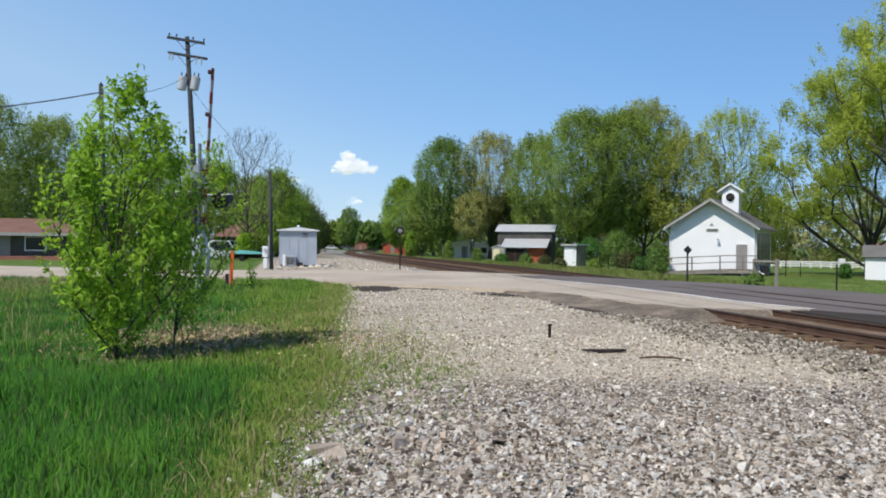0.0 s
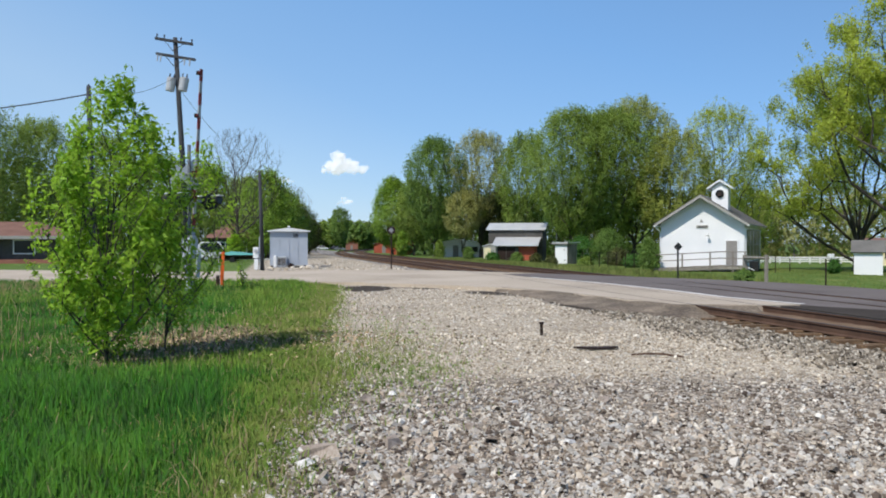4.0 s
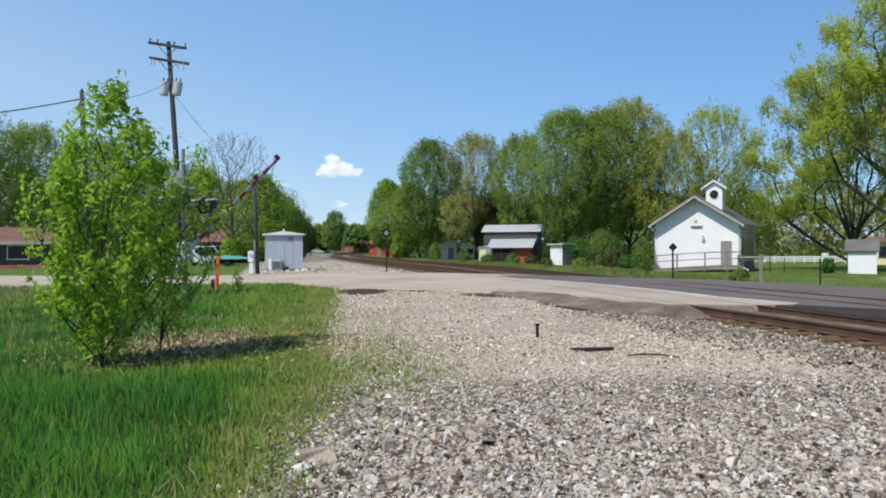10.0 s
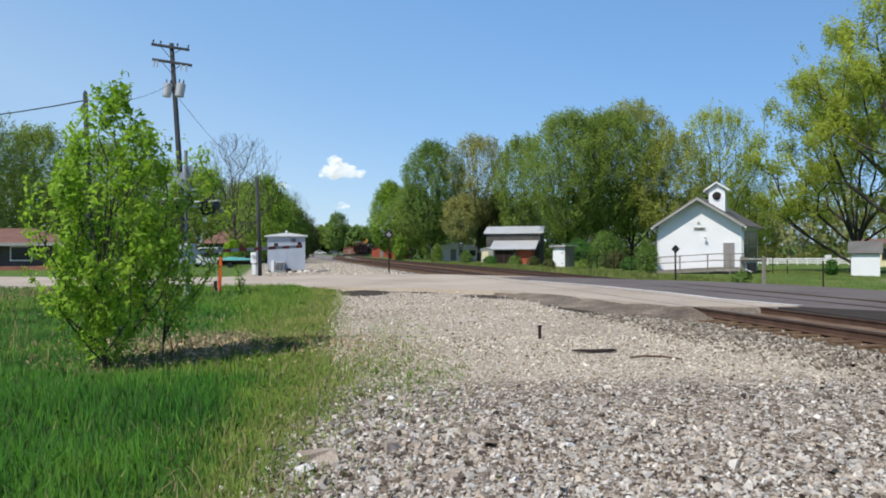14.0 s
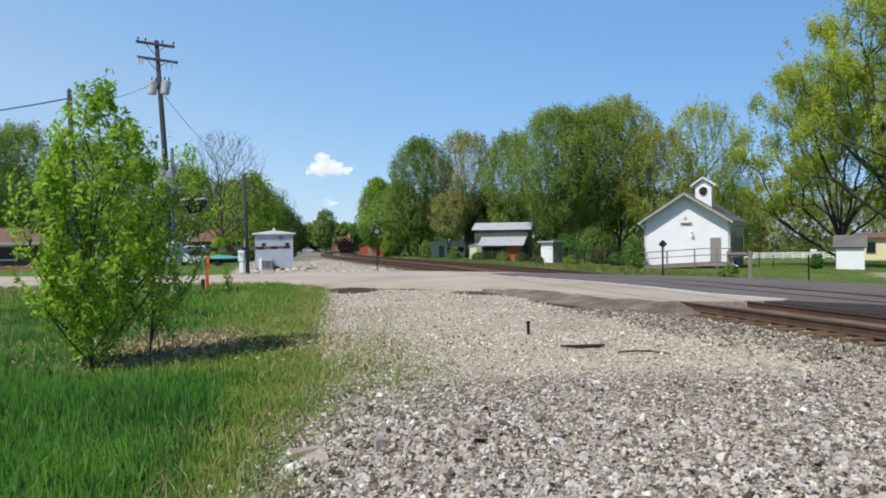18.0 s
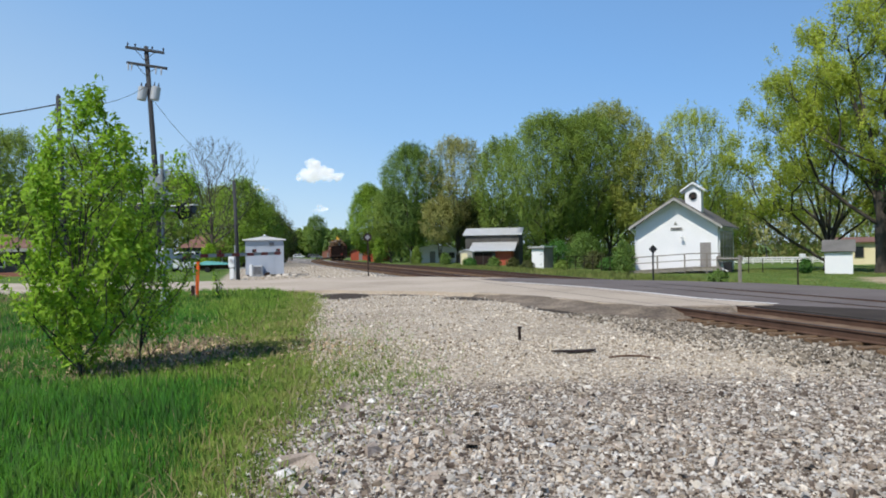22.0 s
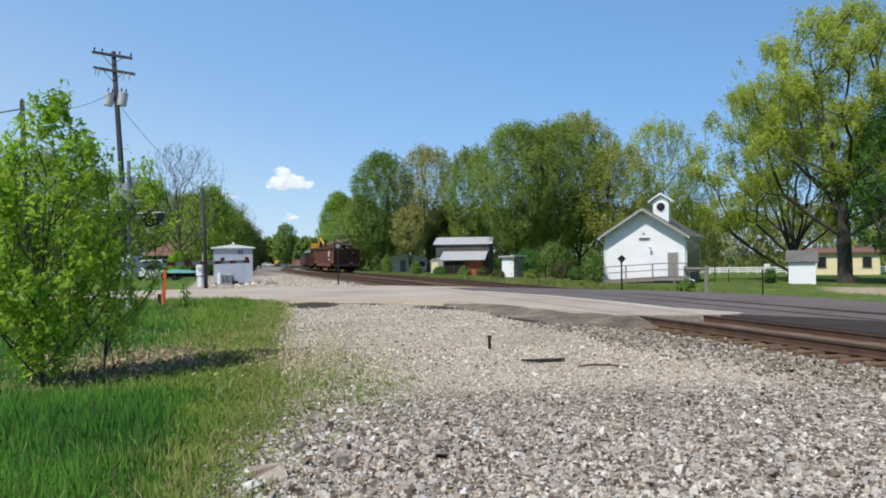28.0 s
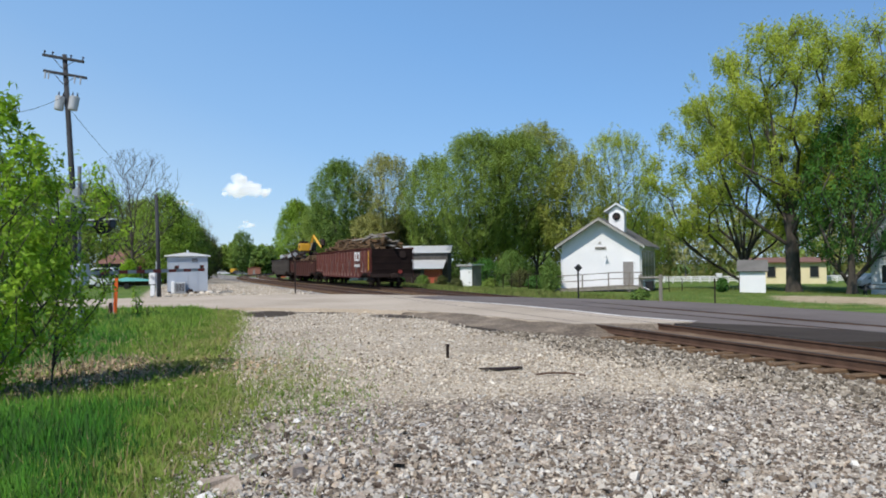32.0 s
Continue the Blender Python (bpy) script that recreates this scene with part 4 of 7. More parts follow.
for b, (n, az0, az1, d, h, rad, kinds, bark, gap, label) in enumerate(BELTS):
    for k in range(n):
        at = spot(az0 + (az1 - az0) * k / (n - 1), d + 14 * math.sin(k * 5))
        # none on the line itself
        if min(math.hypot(at[0] - on_track(q, LINE[2])[0], at[1] - on_track(q, LINE[2])[1]) for q in range(80, 420, 5)) < 10:
            continue
        crown_tree("tree", at, h + 2.2 * math.sin(k * 2.3), rad, kinds[k % len(kinds)], label, 300 + 40 * b + k, 0.0, "oval",
                   220, 16, 0.10 + 0.0024 * d, 44, 0.16, bark, "distant woods", 4, gap=gap, spray=0.9, stride=0.09)


# ---------------------------------------------------------------- schoolhouse
def gable_roof(parent, w, dp, eave, peak, front, back, side, mat, thick=0.12, courses=0):
    """Two slopes over a house whose front wall runs along x from -w to 0 and goes back along +y."""
    a = math.atan2(peak - eave, w / 2)
    ln = (w / 2 + side) / math.cos(a)
    for sx in (-1, 1):
        bm = bmesh.new()
        pts = [(0.0, 0.0), (ln * math.cos(a) * sx, -ln * math.sin(a))]
        nx, nz = math.sin(a) * sx * thick, math.cos(a) * thick
        prism(bm, [(pts[0][0], pts[0][1]), pts[1], (pts[1][0] + nx, pts[1][1] + nz), (0.0, thick / math.cos(a))], -front, dp + back)
        slope = part("roof_slope", bm, mat, parent, m=Matrix.Translation((-w / 2, 0, peak + 0.02)))
        for k in range(courses):
            q = ln * (k + 0.5) / courses
            bm = bmesh.new()
            x0, z0 = sx * q * math.cos(a) + nx, -q * math.sin(a) + nz
            x1, z1 = sx * (q + ln / courses) * math.cos(a) + nx, -(q + ln / courses) * math.sin(a) + nz
            prism(bm, [(x0, z0 - 0.004), (x1, z1 - 0.004), (x1 + nx * 0.12, z1 + nz * 0.12), (x0, z0)], -front - 0.01, dp + back + 0.01)
            part("shingle_course", bm, mat, slope)


def build_school():
    m = Matrix.Translation((21.9, 53.7, -0.30)) @ Matrix.Rotation(radians(-29), 4, "Z")
    w, dp, eave, peak = 5.75, 10.5, 3.38, 5.22
    sch = thing("schoolhouse", m, "small white clapboard schoolhouse with a bell cupola and ramp", "schoolhouse")
    bm = bmesh.new()
    prism(bm, [(-w, -0.1), (0, -0.1), (0, eave), (-w / 2, peak), (-w, eave)], 0, dp)
    wall = part("wall", bm, M["white"], sch)
    # clapboards on the front and on the side wall
    for k in range(34):
        z0 = 0.1 + k * 0.155
        if z0 > peak - 0.2:
            break
        half = w / 2 if z0 < eave else w / 2 * (peak - z0) / (peak - eave)
        half1 = w / 2 if z0 + 0.16 < eave else w / 2 * max(0, peak - z0 - 0.16) / (peak - eave)
        bm = bmesh.new()
        vs = [bm.verts.new(p) for p in ((-w / 2 - half, -0.030, z0), (-w / 2 + half, -0.030, z0), (-w / 2 + half1, -0.006, z0 + 0.155), (-w / 2 - half1, -0.006, z0 + 0.155))]
        bk = [bm.verts.new((v.co.x, 0.004, v.co.z)) for v in vs]
        bm.faces.new(vs)
        for i in range(4):
            bm.faces.new((vs[i], bk[i], bk[(i + 1) % 4], vs[(i + 1) % 4]))
        part("clapboard", bm, M["white"], wall)
        if z0 < eave - 0.2:
            part("clapboard", new_box(0.0, 0.018, 0.02, dp - 0.02, z0, z0 + 0.14), M["white"], wall)
    for x0, x1 in ((-w - 0.03, -w + 0.10), (-0.10, 0.03)):
        part("corner_board", new_box(x0, x1, -0.035, 0.10, -0.05, eave), M["white"], wall)
    gable_roof(sch, w, dp, eave, peak, 0.74, 0.4, 0.32, M["shingle"], 0.13, 12)
    for sx in (-1, 1):
        a = math.atan2(peak - eave, w / 2)
        ln = (w / 2 + 0.32) / math.cos(a)
        bm = bmesh.new()
        prism(bm, [(0, -0.09), (sx * ln * math.cos(a), -ln * math.sin(a) - 0.09), (sx * ln * math.cos(a), -ln * math.sin(a) + 0.09), (0, 0.09)], -0.79, -0.745)
        part("rake_board", bm, M["shade_trim"], sch, "grey rake board under the roof edge", m=Matrix.Translation((-w / 2, 0, peak + 0.02)))
    gz = eave - 0.22
    part("gutter", bar([(-w - 0.36, -0.74, gz), (-w - 0.36, dp, gz)], 0.065, 8), M["whitemetal"], sch)
    part("gutter", bar([(0.36, -0.74, gz), (0.36, dp, gz)], 0.065, 8), M["whitemetal"], sch)
    part("downspout", bar([(-w - 0.36, -0.68, gz), (-w - 0.16, -0.2, gz - 0.3), (-w - 0.07, -0.07, gz - 0.45), (-w - 0.07, -0.07, 0.15), (-w - 0.5, -0.35, 0.0)], 0.045, 6), M["whitemetal"], sch)
    part("downspout", bar([(0.36, 0.1, gz), (0.10, 0.15, gz - 0.3), (0.10, 0.15, 0.25), (0.7, -0.35, 0.0)], 0.045, 6), M["whitemetal"], sch)
    door = part("door", new_box(-1.20, -0.45, -0.06, -0.02, 0.36, 2.06, bevel=0.008), M["greydoor"], sch, "plain grey door")
    part("door_frame", new_box(-1.28, -1.20, -0.07, 0.0, 0.34, 2.13), M["white"], door)
    part("door_frame", new_box(-0.45, -0.37, -0.07, 0.0, 0.34, 2.13), M["white"], door)
    part("door_frame", new_box(-1.20, -0.45, -0.07, 0.0, 2.06, 2.13), M["white"], door)
    for z0, z1 in ((0.52, 1.08), (1.20, 1.92)):
        part("door_panel", new_box(-1.10, -0.55, -0.068, -0.058, z0, z1, bevel=0.004), M["greydoor"], door)
    part("door_knob", bar([(-1.13, -0.06, 1.2), (-1.13, -0.13, 1.2)], [0.02, 0.035], 8), M["steel"], door)
    plate = part("name_board", new_box(-3.25, -2.42, -0.075, -0.025, 2.98, 3.20, bevel=0.01), M["shade_trim"], sch, "small grey board with dark lettering bars")
    for x0, x1, z in ((-3.18, -2.9, 3.12), (-2.85, -2.50, 3.12), (-3.1, -2.58, 3.04)):
        part("lettering_bar", new_box(x0, x1, -0.083, -0.073, z - 0.022, z + 0.022), M["black"], plate)
    bm = bmesh.new()
    prism(bm, [(-3.02, 3.40), (-2.76, 3.40), (-2.89, 3.64)], -0.06, -0.022)
    part("ornament", bm, M["shade_trim"], sch)
    lamp = part("wall_lamp", bar([(-2.42, 0, 2.60), (-2.42, -0.22, 2.63), (-2.42, -0.30, 2.54)], [0.03, 0.03, 0.02], 6), M["whitemetal"], sch)
    part("lamp_shade", bar([(-2.42, -0.30, 2.58), (-2.42, -0.36, 2.42)], [0.05, 0.13], 10), M["whitemetal"], lamp)
    # cupola with a round opening on its front
    cx, cw = -w / 2 + 1.2, 0.56
    cup = part("cupola", new_box(cx - cw, cx + cw, 0.25, 1.37, peak - 1.0, peak + 0.62), M["white"], sch, "square white bell cupola")
    ring = bmesh.new()
    tube(ring, [(cx, 0.25, peak + 0.22), (cx, 0.215, peak + 0.22)], 0.36, 20)
    part("opening_rim", ring, M["whitemetal"], cup)
    # flat black disc in place of the opening's shaded hollow
    ring = bmesh.new()
    tube(ring, [(cx, 0.214, peak + 0.22), (cx, 0.205, peak + 0.22)], 0.30, 20)
    part("opening", ring, M["black"], cup, "black disc standing for the shaded bell opening")
    bm = bmesh.new()
    tube(bm, [(cx, 0.20, peak + 0.36), (cx, 0.20, peak + 0.18), (cx, 0.20, peak + 0.08)], [0.04, 0.13, 0.18], 12)
    part("bell", bm, M["soot"], cup)
    for sx in (-1, 1):
        bm = bmesh.new()
        prism(bm, [(0, 0), (sx * 0.88, -0.58), (sx * 0.88, -0.46), (0, 0.13)], 0.0, 1.62)
        part("cupola_roof", bm, M["whitemetal"], cup, m=Matrix.Translation((cx, 0.0, peak + 1.12)))
    bm = bmesh.new()
    prism(bm, [(cx - cw, peak + 0.62), (cx + cw, peak + 0.62), (cx, peak + 1.08)], 0.26, 1.36)
    part("cupola_gable", bm, M["white"], cup)
    # shuttered windows on the shaded side
    for k in range(4):
        y0 = 1.5 + k * 2.2
        win = part("window", new_box(0.015, 0.05, y0 - 0.45, y0 + 1.35, 0.62, 2.90), M["glass"], sch, "tall dark window in the shaded side wall")
        part("window_frame", new_box(0.02, 0.06, y0 - 0.53, y0 - 0.45, 0.54, 2.98), M["shade_trim"], win)
        part("window_frame", new_box(0.02, 0.06, y0 + 1.35, y0 + 1.43, 0.54, 2.98), M["shade_trim"], win)
        part("window_sill", new_box(0.02, 0.10, y0 - 0.54, y0 + 1.44, 0.48, 0.54), M["shade_trim"], win)
        part("sash_bar", new_box(0.03, 0.062, y0 - 0.45, y0 + 1.35, 1.74, 1.79), M["shade_trim"], win)
        part("sash_bar", new_box(0.03, 0.062, y0 + 0.42, y0 + 0.48, 0.62, 2.90), M["shade_trim"], win)
    part("foundation", new_box(-w - 0.02, 0.02, -0.03, dp, -0.3, 0.08), M["shade_trim"], sch)
    # the timber ramp up to the door is a thing of its own
    ramp = thing("wheelchair_ramp", m, "weathered grey timber ramp with railings along a white wall", "ramp")
    for k in range(26):
        x0 = -w - 0.3 + k * 0.232
        z = 0.06 + 0.28 * min(1, k / 19)
        part("deck_plank", new_box(x0, x0 + 0.218, -1.55, -0.25, z - 0.04, z), M["wood"], ramp)
    for y in (-1.52, -0.28):
        bm = bmesh.new()
        for xa, xb, za, zb in ((-w - 0.3, -1.5, 0.0, 0.27), (-1.5, 0.3, 0.27, 0.29)):
            vs = [bm.verts.new((x, yy, z)) for x, z in ((xa, za - 0.2), (xb, zb - 0.2), (xb, zb), (xa, za)) for yy in (y - 0.02, y + 0.02)]
            for f in ((0, 2, 4, 6), (1, 7, 5, 3), (0, 1, 3, 2), (2, 3, 5, 4), (4, 5, 7, 6), (6, 7, 1, 0)):
                bm.faces.new([vs[i] for i in f])
        part("stringer", bm, M["wood"], ramp)
    for x in (-w - 0.25, -3.95, -2.05, -0.55, 0.25):
        z = 0.06 + 0.28 * min(1, (x + w + 0.3) / 4.4)
        part("railing_post", new_box(x - 0.045, x + 0.045, -1.58, -1.49, -0.2, z + 0.95), M["wood"], ramp)
    for dz, th in ((0.95, 0.04), (0.50, 0.035)):
        for xa, xb in ((-w - 0.3, -1.5), (-1.5, 0.3)):
            za = 0.06 + 0.28 * min(1, (xa + w + 0.3) / 4.4) + dz
            zb = 0.06 + 0.28 * min(1, (xb + w + 0.3) / 4.4) + dz
            part("handrail", bar([(xa, -1.55, za), (xb, -1.55, zb)], th, 6), M["wood"], ramp)
    part("handrail", bar([(0.25, -1.55, 1.29), (0.25, -0.3, 1.29)], 0.04, 6), M["wood"], ramp)
    tank = thing("utility_box", m @ Matrix.Translation((0.6, 0.7, 0.0)), "dark metal utility box beside a white wall", "utility box")
    part("case", new_box(-0.28, 0.28, -0.25, 0.25, -0.1, 0.55, bevel=0.03), M["black"], tank)
    part("lid", new_box(-0.30, 0.30, -0.27, 0.27, 0.55, 0.60, bevel=0.015), M["black"], tank)


build_school()


# ---------------------------------------------------------------- signal cabin, poles, crossing signals
def build_cabin():
    c = thing("signal_cabin", Matrix.Translation((-9.75, 51.4, 0.0)) @ Matrix.Rotation(radians(10), 4, "Z"), "grey-blue metal railway signal cabin on short legs", "signal cabin")
    body = part("body", new_box(-1.2, 1.2, -1.0, 1.0, 0.12, 2.36, bevel=0.015), M["bungalow"], c)
    for k in range(5):
        x = -1.2 + 2.4 * k / 4
        part("panel_seam", new_box(x - 0.02, x + 0.02, -1.022, -0.99, 0.13, 2.35), M["bungalow"], body)
    vent = part("vent", new_box(0.28, 0.62, -1.03, -0.99, 1.98, 2.22), M["soot"], body, "dark louvred vent")
    for k in range(4):
        part("slat", new_box(0.27, 0.63, -1.05, -1.02, 2.0 + k * 0.055, 2.02 + k * 0.055), M["bungalow"], vent)
    part("roof", prism(bmesh.new(), [(-1.4, 2.36), (1.4, 2.36), (1.4, 2.41), (0, 2.62), (-1.4, 2.41)], -1.2, 1.2), M["whitemetal"], c, "low white metal roof")
    part("roof_vent", bar([(0, 0, 2.6), (0, 0, 2.68), (0, 0, 2.70), (0, 0, 2.76)], [0.05, 0.05, 0.12, 0.03], 10), M["whitemetal"], c)
    for x in (-1.05, 0, 1.05):
        for y in (-0.85, 0.85):
            part("leg", new_box(x - 0.08, x + 0.08, y - 0.08, y + 0.08, -0.12, 0.13), M["soot"], c)
    ac = thing("generator", Matrix.Translation((-10.05, 50.0, 0.0)) @ Matrix.Rotation(radians(8), 4, "Z"), "light grey ribbed generator unit beside a signal cabin", "generator")
    part("case", new_box(-0.18, 0.42, -0.3, 0.3, 0.06, 0.72, bevel=0.03), M["steel"], ac)
    for k in range(6):
        part("fin", new_box(-0.15 + k * 0.09, -0.11 + k * 0.09, -0.325, -0.29, 0.14, 0.64), M["soot"], ac)
    part("panel", new_box(-0.42, -0.22, -0.28, 0.28, 0.04, 0.78, bevel=0.02), M["whitemetal"], ac)
    part("base", new_box(-0.5, 0.5, -0.36, 0.36, -0.05, 0.06), M["shade_trim"], ac)
    part("battery_box", new_box(0.55, 0.85, -0.25, 0.2, -0.02, 0.26, bevel=0.02), M["soot"], ac)
    for k, (x, y, s) in enumerate(((-8.2, 50.1, 0.2), (-8.6, 49.8, 0.15), (-11.4, 49.9, 0.18), (-9.2, 49.7, 0.12), (-7.7, 50.6, 0.14))):
        r = random.Random(k)
        bm = bmesh.new()
        bmesh.ops.create_icosphere(bm, subdivisions=2, radius=s)
        for v in bm.verts:
            v.co = Vector((v.co.x * 1.2, v.co.y, v.co.z * 0.6)) * (1 + r.uniform(-0.15, 0.15))
        whole("rock", bm, M["stone"], Matrix.Translation((x, y, s * 0.2)), "pale rough limestone rock on gravel", "rock", "rocks by the cabin")


build_cabin()


def insulator(parent, at):
    part("insulator", bar([at, (at[0], at[1], at[2] + 0.10), (at[0], at[1], at[2] + 0.13), (at[0], at[1], at[2] + 0.2)], [0.03, 0.03, 0.06, 0.035], 8), M["soot"], parent)


def build_poles():
    base, top = Vector((-15.8, 49.4, 0)), Vector((-0.72, -0.2, 13.45))
    p = thing("utility_pole", Matrix.Translation(base) @ Matrix.Scale(1.128, 4), "leaning wooden utility pole with crossarms and two transformers", "utility pole")
    part("shaft", bar([(0, 0, -0.3), tuple(top * 0.5), tuple(top * 0.972)], [0.18, 0.15, 0.12], 10), M["pole"], p, smooth=True)
    tilt = Matrix.Rotation(radians(9), 4, "Y")
    for z, x0, x1 in ((12.83, -1.1, 1.05), (11.97, -1.1, 1.15)):
        c = top * (z / 13.45)
        arm = part("crossarm", new_box(x0, x1, -0.07, 0.07, -0.07, 0.07, bevel=0.01), M["pole"], p, m=Matrix.Translation(c + Vector((0, -0.15, 0))) @ tilt)
        for x in (x0 + 0.08, x0 + 0.5, 0.35, x1 - 0.08):
            if z > 12.5:
                insulator(arm, (x, 0, 0.07))
        if z < 12.5:
            for x in (x0 + 0.12, x0 + 0.3, x1 - 0.6, x1 - 0.3):
                part("cutout", bar([(x, -0.05, -0.05), (x + 0.05, -0.1, -0.42)], [0.05, 0.035], 6), M["steel"], arm)
        for sx in (-1, 1):
            part("brace", bar([(sx * 0.55, 0, -0.06), (0.0, 0, -0.55)], 0.018, 5), M["soot"], arm)
    for sx in (-1, 1):
        c = top * (10.42 / 13.45) + Vector((0.36 * sx, -0.12, 0))
        t = part("transformer", bar([(0, 0, -0.40), (0, 0, -0.36), (0, 0, 0.33), (0, 0, 0.38)], [0.20, 0.245, 0.26, 0.20], 14), M["steel"], p, "grey transformer can", m=Matrix.Translation(c) @ tilt)
        for x in (-0.12, 0.12):
            part("bushing", bar([(x, 0, 0.36), (x, 0, 0.60)], [0.05, 0.025], 6), M["soot"], t)
    q = thing("utility_pole", Matrix.Translation((-10.0, 44.6, 0)), "short bare wooden pole beside a meter box", "utility pole")
    part("shaft", bar([(0, 0, -0.3), (-0.08, 0, 3), (-0.17, 0, 5.75)], [0.12, 0.11, 0.09], 10), M["pole"], q, smooth=True)
    part("conduit", bar([(-0.13, -0.1, 0), (-0.15, -0.1, 2.0)], 0.03, 6), M["steel"], q)
    mb = thing("meter_box", Matrix.Translation((-10.35, 44.5, 0)), "white electric meter boxes on posts beside a pole", "meter box")
    part("post", new_box(-0.03, 0.03, -0.03, 0.03, -0.1, 1.3), M["steel"], mb)
    part("cabinet", new_box(-0.16, 0.16, -0.1, 0.1, 0.72, 1.36, bevel=0.015), M["whitemetal"], mb)
    part("lower_cabinet", new_box(-0.10, 0.14, -0.09, 0.09, 0.06, 0.66, bevel=0.015), M["whitemetal"], mb)
    part("meter", bar([(0, -0.1, 1.15), (0, -0.18, 1.15)], 0.09, 12), M["steel"], mb)
    w = thing("utility_pole", Matrix.Translation((-17.4, 39.2, 0)), "wooden utility pole half hidden by a young tree", "utility pole")
    part("shaft", bar([(0, 0, -0.3), (-0.10, 0, 5), (-0.22, 0, 9.6)], [0.16, 0.14, 0.11], 10), M["pole"], w, smooth=True)
    insulator(w, (-0.22, 0, 9.5))
    # wires
    def wire(name, a, b, sag, label, r=0.02):
        a, b = Vector(a), Vector(b)
        pts = [a.lerp(b, k / 14) - Vector((0, 0, sag * 4 * (k / 14) * (1 - k / 14))) for k in range(15)]
        whole(name, bar([tuple(v) for v in pts], r, 5), M["black"], Matrix(), label, "power line", "overhead wires")
    t = base + top * 1.128
    wire("power_line", (-17.6, 39.2, 9.2), (-44, 48, 9.8), 0.8, "black overhead cable running to a wooden pole", 0.035)
    wire("power_line", t + Vector((0.1, 0, -2.9)), (-17.6, 39.2, 9.2), 0.5, "thin black cable between two wooden poles", 0.014)
    wire("power_line", t + Vector((0.15, 0, -3.5)), (-10.6, 62, 5.2), 1.2, "thin sagging service wire from a utility pole", 0.014)


build_poles()


def build_crossing_signal():
    base = Vector((-7.62, 23.85, 0.0))
    g = thing("crossing_signal", Matrix.Translation(base) @ Matrix.Rotation(radians(-28), 4, "Z"), "silver railway crossing signal mast with crossbuck and flashing lights", "crossing signal")
    part("mast", bar([(0, 0, 0), (0, 0, 4.65)], 0.055, 12), M["mast"], g)
    part("base", new_box(-0.22, 0.22, -0.22, 0.22, -0.15, 0.10, bevel=0.03), M["steel"], g)
    part("junction_box", bar([(0, 0, 0.10), (0, 0, 0.42)], [0.16, 0.10], 10), M["steel"], g)
    # the two boards of the crossbuck, facing along -y with their backs to the tracks
    for a in (42, -42):
        mm = Matrix.Translation((-0.16, -0.13 if a > 0 else -0.156, 3.74)) @ Matrix.Rotation(radians(50), 4, "Z") @ Matrix.Rotation(radians(a), 4, "Y")
        part("crossbuck_board", new_box(-0.6, 0.6, -0.012, 0.012, -0.115, 0.115, bevel=0.004), M["steel"], g, "grey back of a crossbuck board", m=mm)
    part("crossbuck_bracket", bar([(0, 0, 3.74), (-0.16, -0.14, 3.74)], 0.03, 8), M["mast"], g)
    part("light_arm", bar([(0, -0.75, 2.92), (0, 0.75, 2.92)], 0.035, 8), M["steel"], g)
    for y in (-0.72, 0.72):
        part("light_bracket", bar([(0, y, 2.92), (0.17, y, 2.92)], 0.03, 8), M["steel"], g)
        for sx in (-1, 1):
            at = Matrix.Translation((0.17, y, 2.92)) @ Matrix.Diagonal((sx, 1, 1, 1))
            # the thin white box on each black hood paints its sunlit top
            disc, hood, hood_highlight, lens = bar([(0.06, 0, 0), (0.10, 0, 0)], 0.27, 18), bar([(0.10, 0, 0.02), (0.40, 0, 0.05)], [0.14, 0.15], 12), new_box(0.12, 0.48, -0.10, 0.10, 0.17, 0.195), bar([(0.405, 0, 0.04), (0.41, 0, 0.04)], 0.11, 12)
            for bm in (disc, hood, hood_highlight, lens):
                bmesh.ops.transform(bm, matrix=at, verts=bm.verts)
                bmesh.ops.recalc_face_normals(bm, faces=bm.faces)
            li = part("signal_light", disc, M["black"], g, "black signal light with round backing disc")
            part("hood", hood, M["black"], li)
            part("hood_highlight", hood_highlight, M["whitemetal"], li, "white strip standing for the sunlit top of a hood")
            part("lens", lens, M["glass"], li)
    part("gate_mechanism", new_box(-0.20, 0.20, -0.16, 0.20, 1.10, 1.75, bevel=0.03), M["steel"], g, "silver gate mechanism case")
    # striped arm, pivoting on its mast
    arm = thing("crossing_gate_arm", Matrix.Translation((-7.5, 23.8, 1.48)), "long red and white striped crossing gate arm", "gate arm")
    n, ln = 14, 5.6
    for k in range(n):
        x0, x1 = 0.25 + (ln - 0.25) * k / n, 0.25 + (ln - 0.25) * (k + 1) / n
        part("stripe", new_box(x0, x1, -0.018, 0.018, -0.055, 0.055), M["red"] if k % 2 else M["armwhite"], arm)
    for x in (2.3, 4.1, 5.45):
        lamp = part("arm_light", new_box(x - 0.06, x + 0.06, -0.05, 0.05, 0.06, 0.17, bevel=0.01), M["soot"], arm)
        part("lens", bar([(x, -0.05, 0.13), (x, -0.07, 0.13)], 0.045, 10), M["red"], lamp)
    part("bracket", new_box(-0.15, 0.35, -0.05, 0.05, -0.09, 0.09, bevel=0.01), M["steel"], arm)
    for sy in (-1, 1):
        part("counterweight", new_box(-0.95, -0.1, sy * 0.24 - 0.02, sy * 0.24 + 0.02, -0.10, 0.04), M["steel"], arm)
    return arm


GATE_ARM = build_crossing_signal()


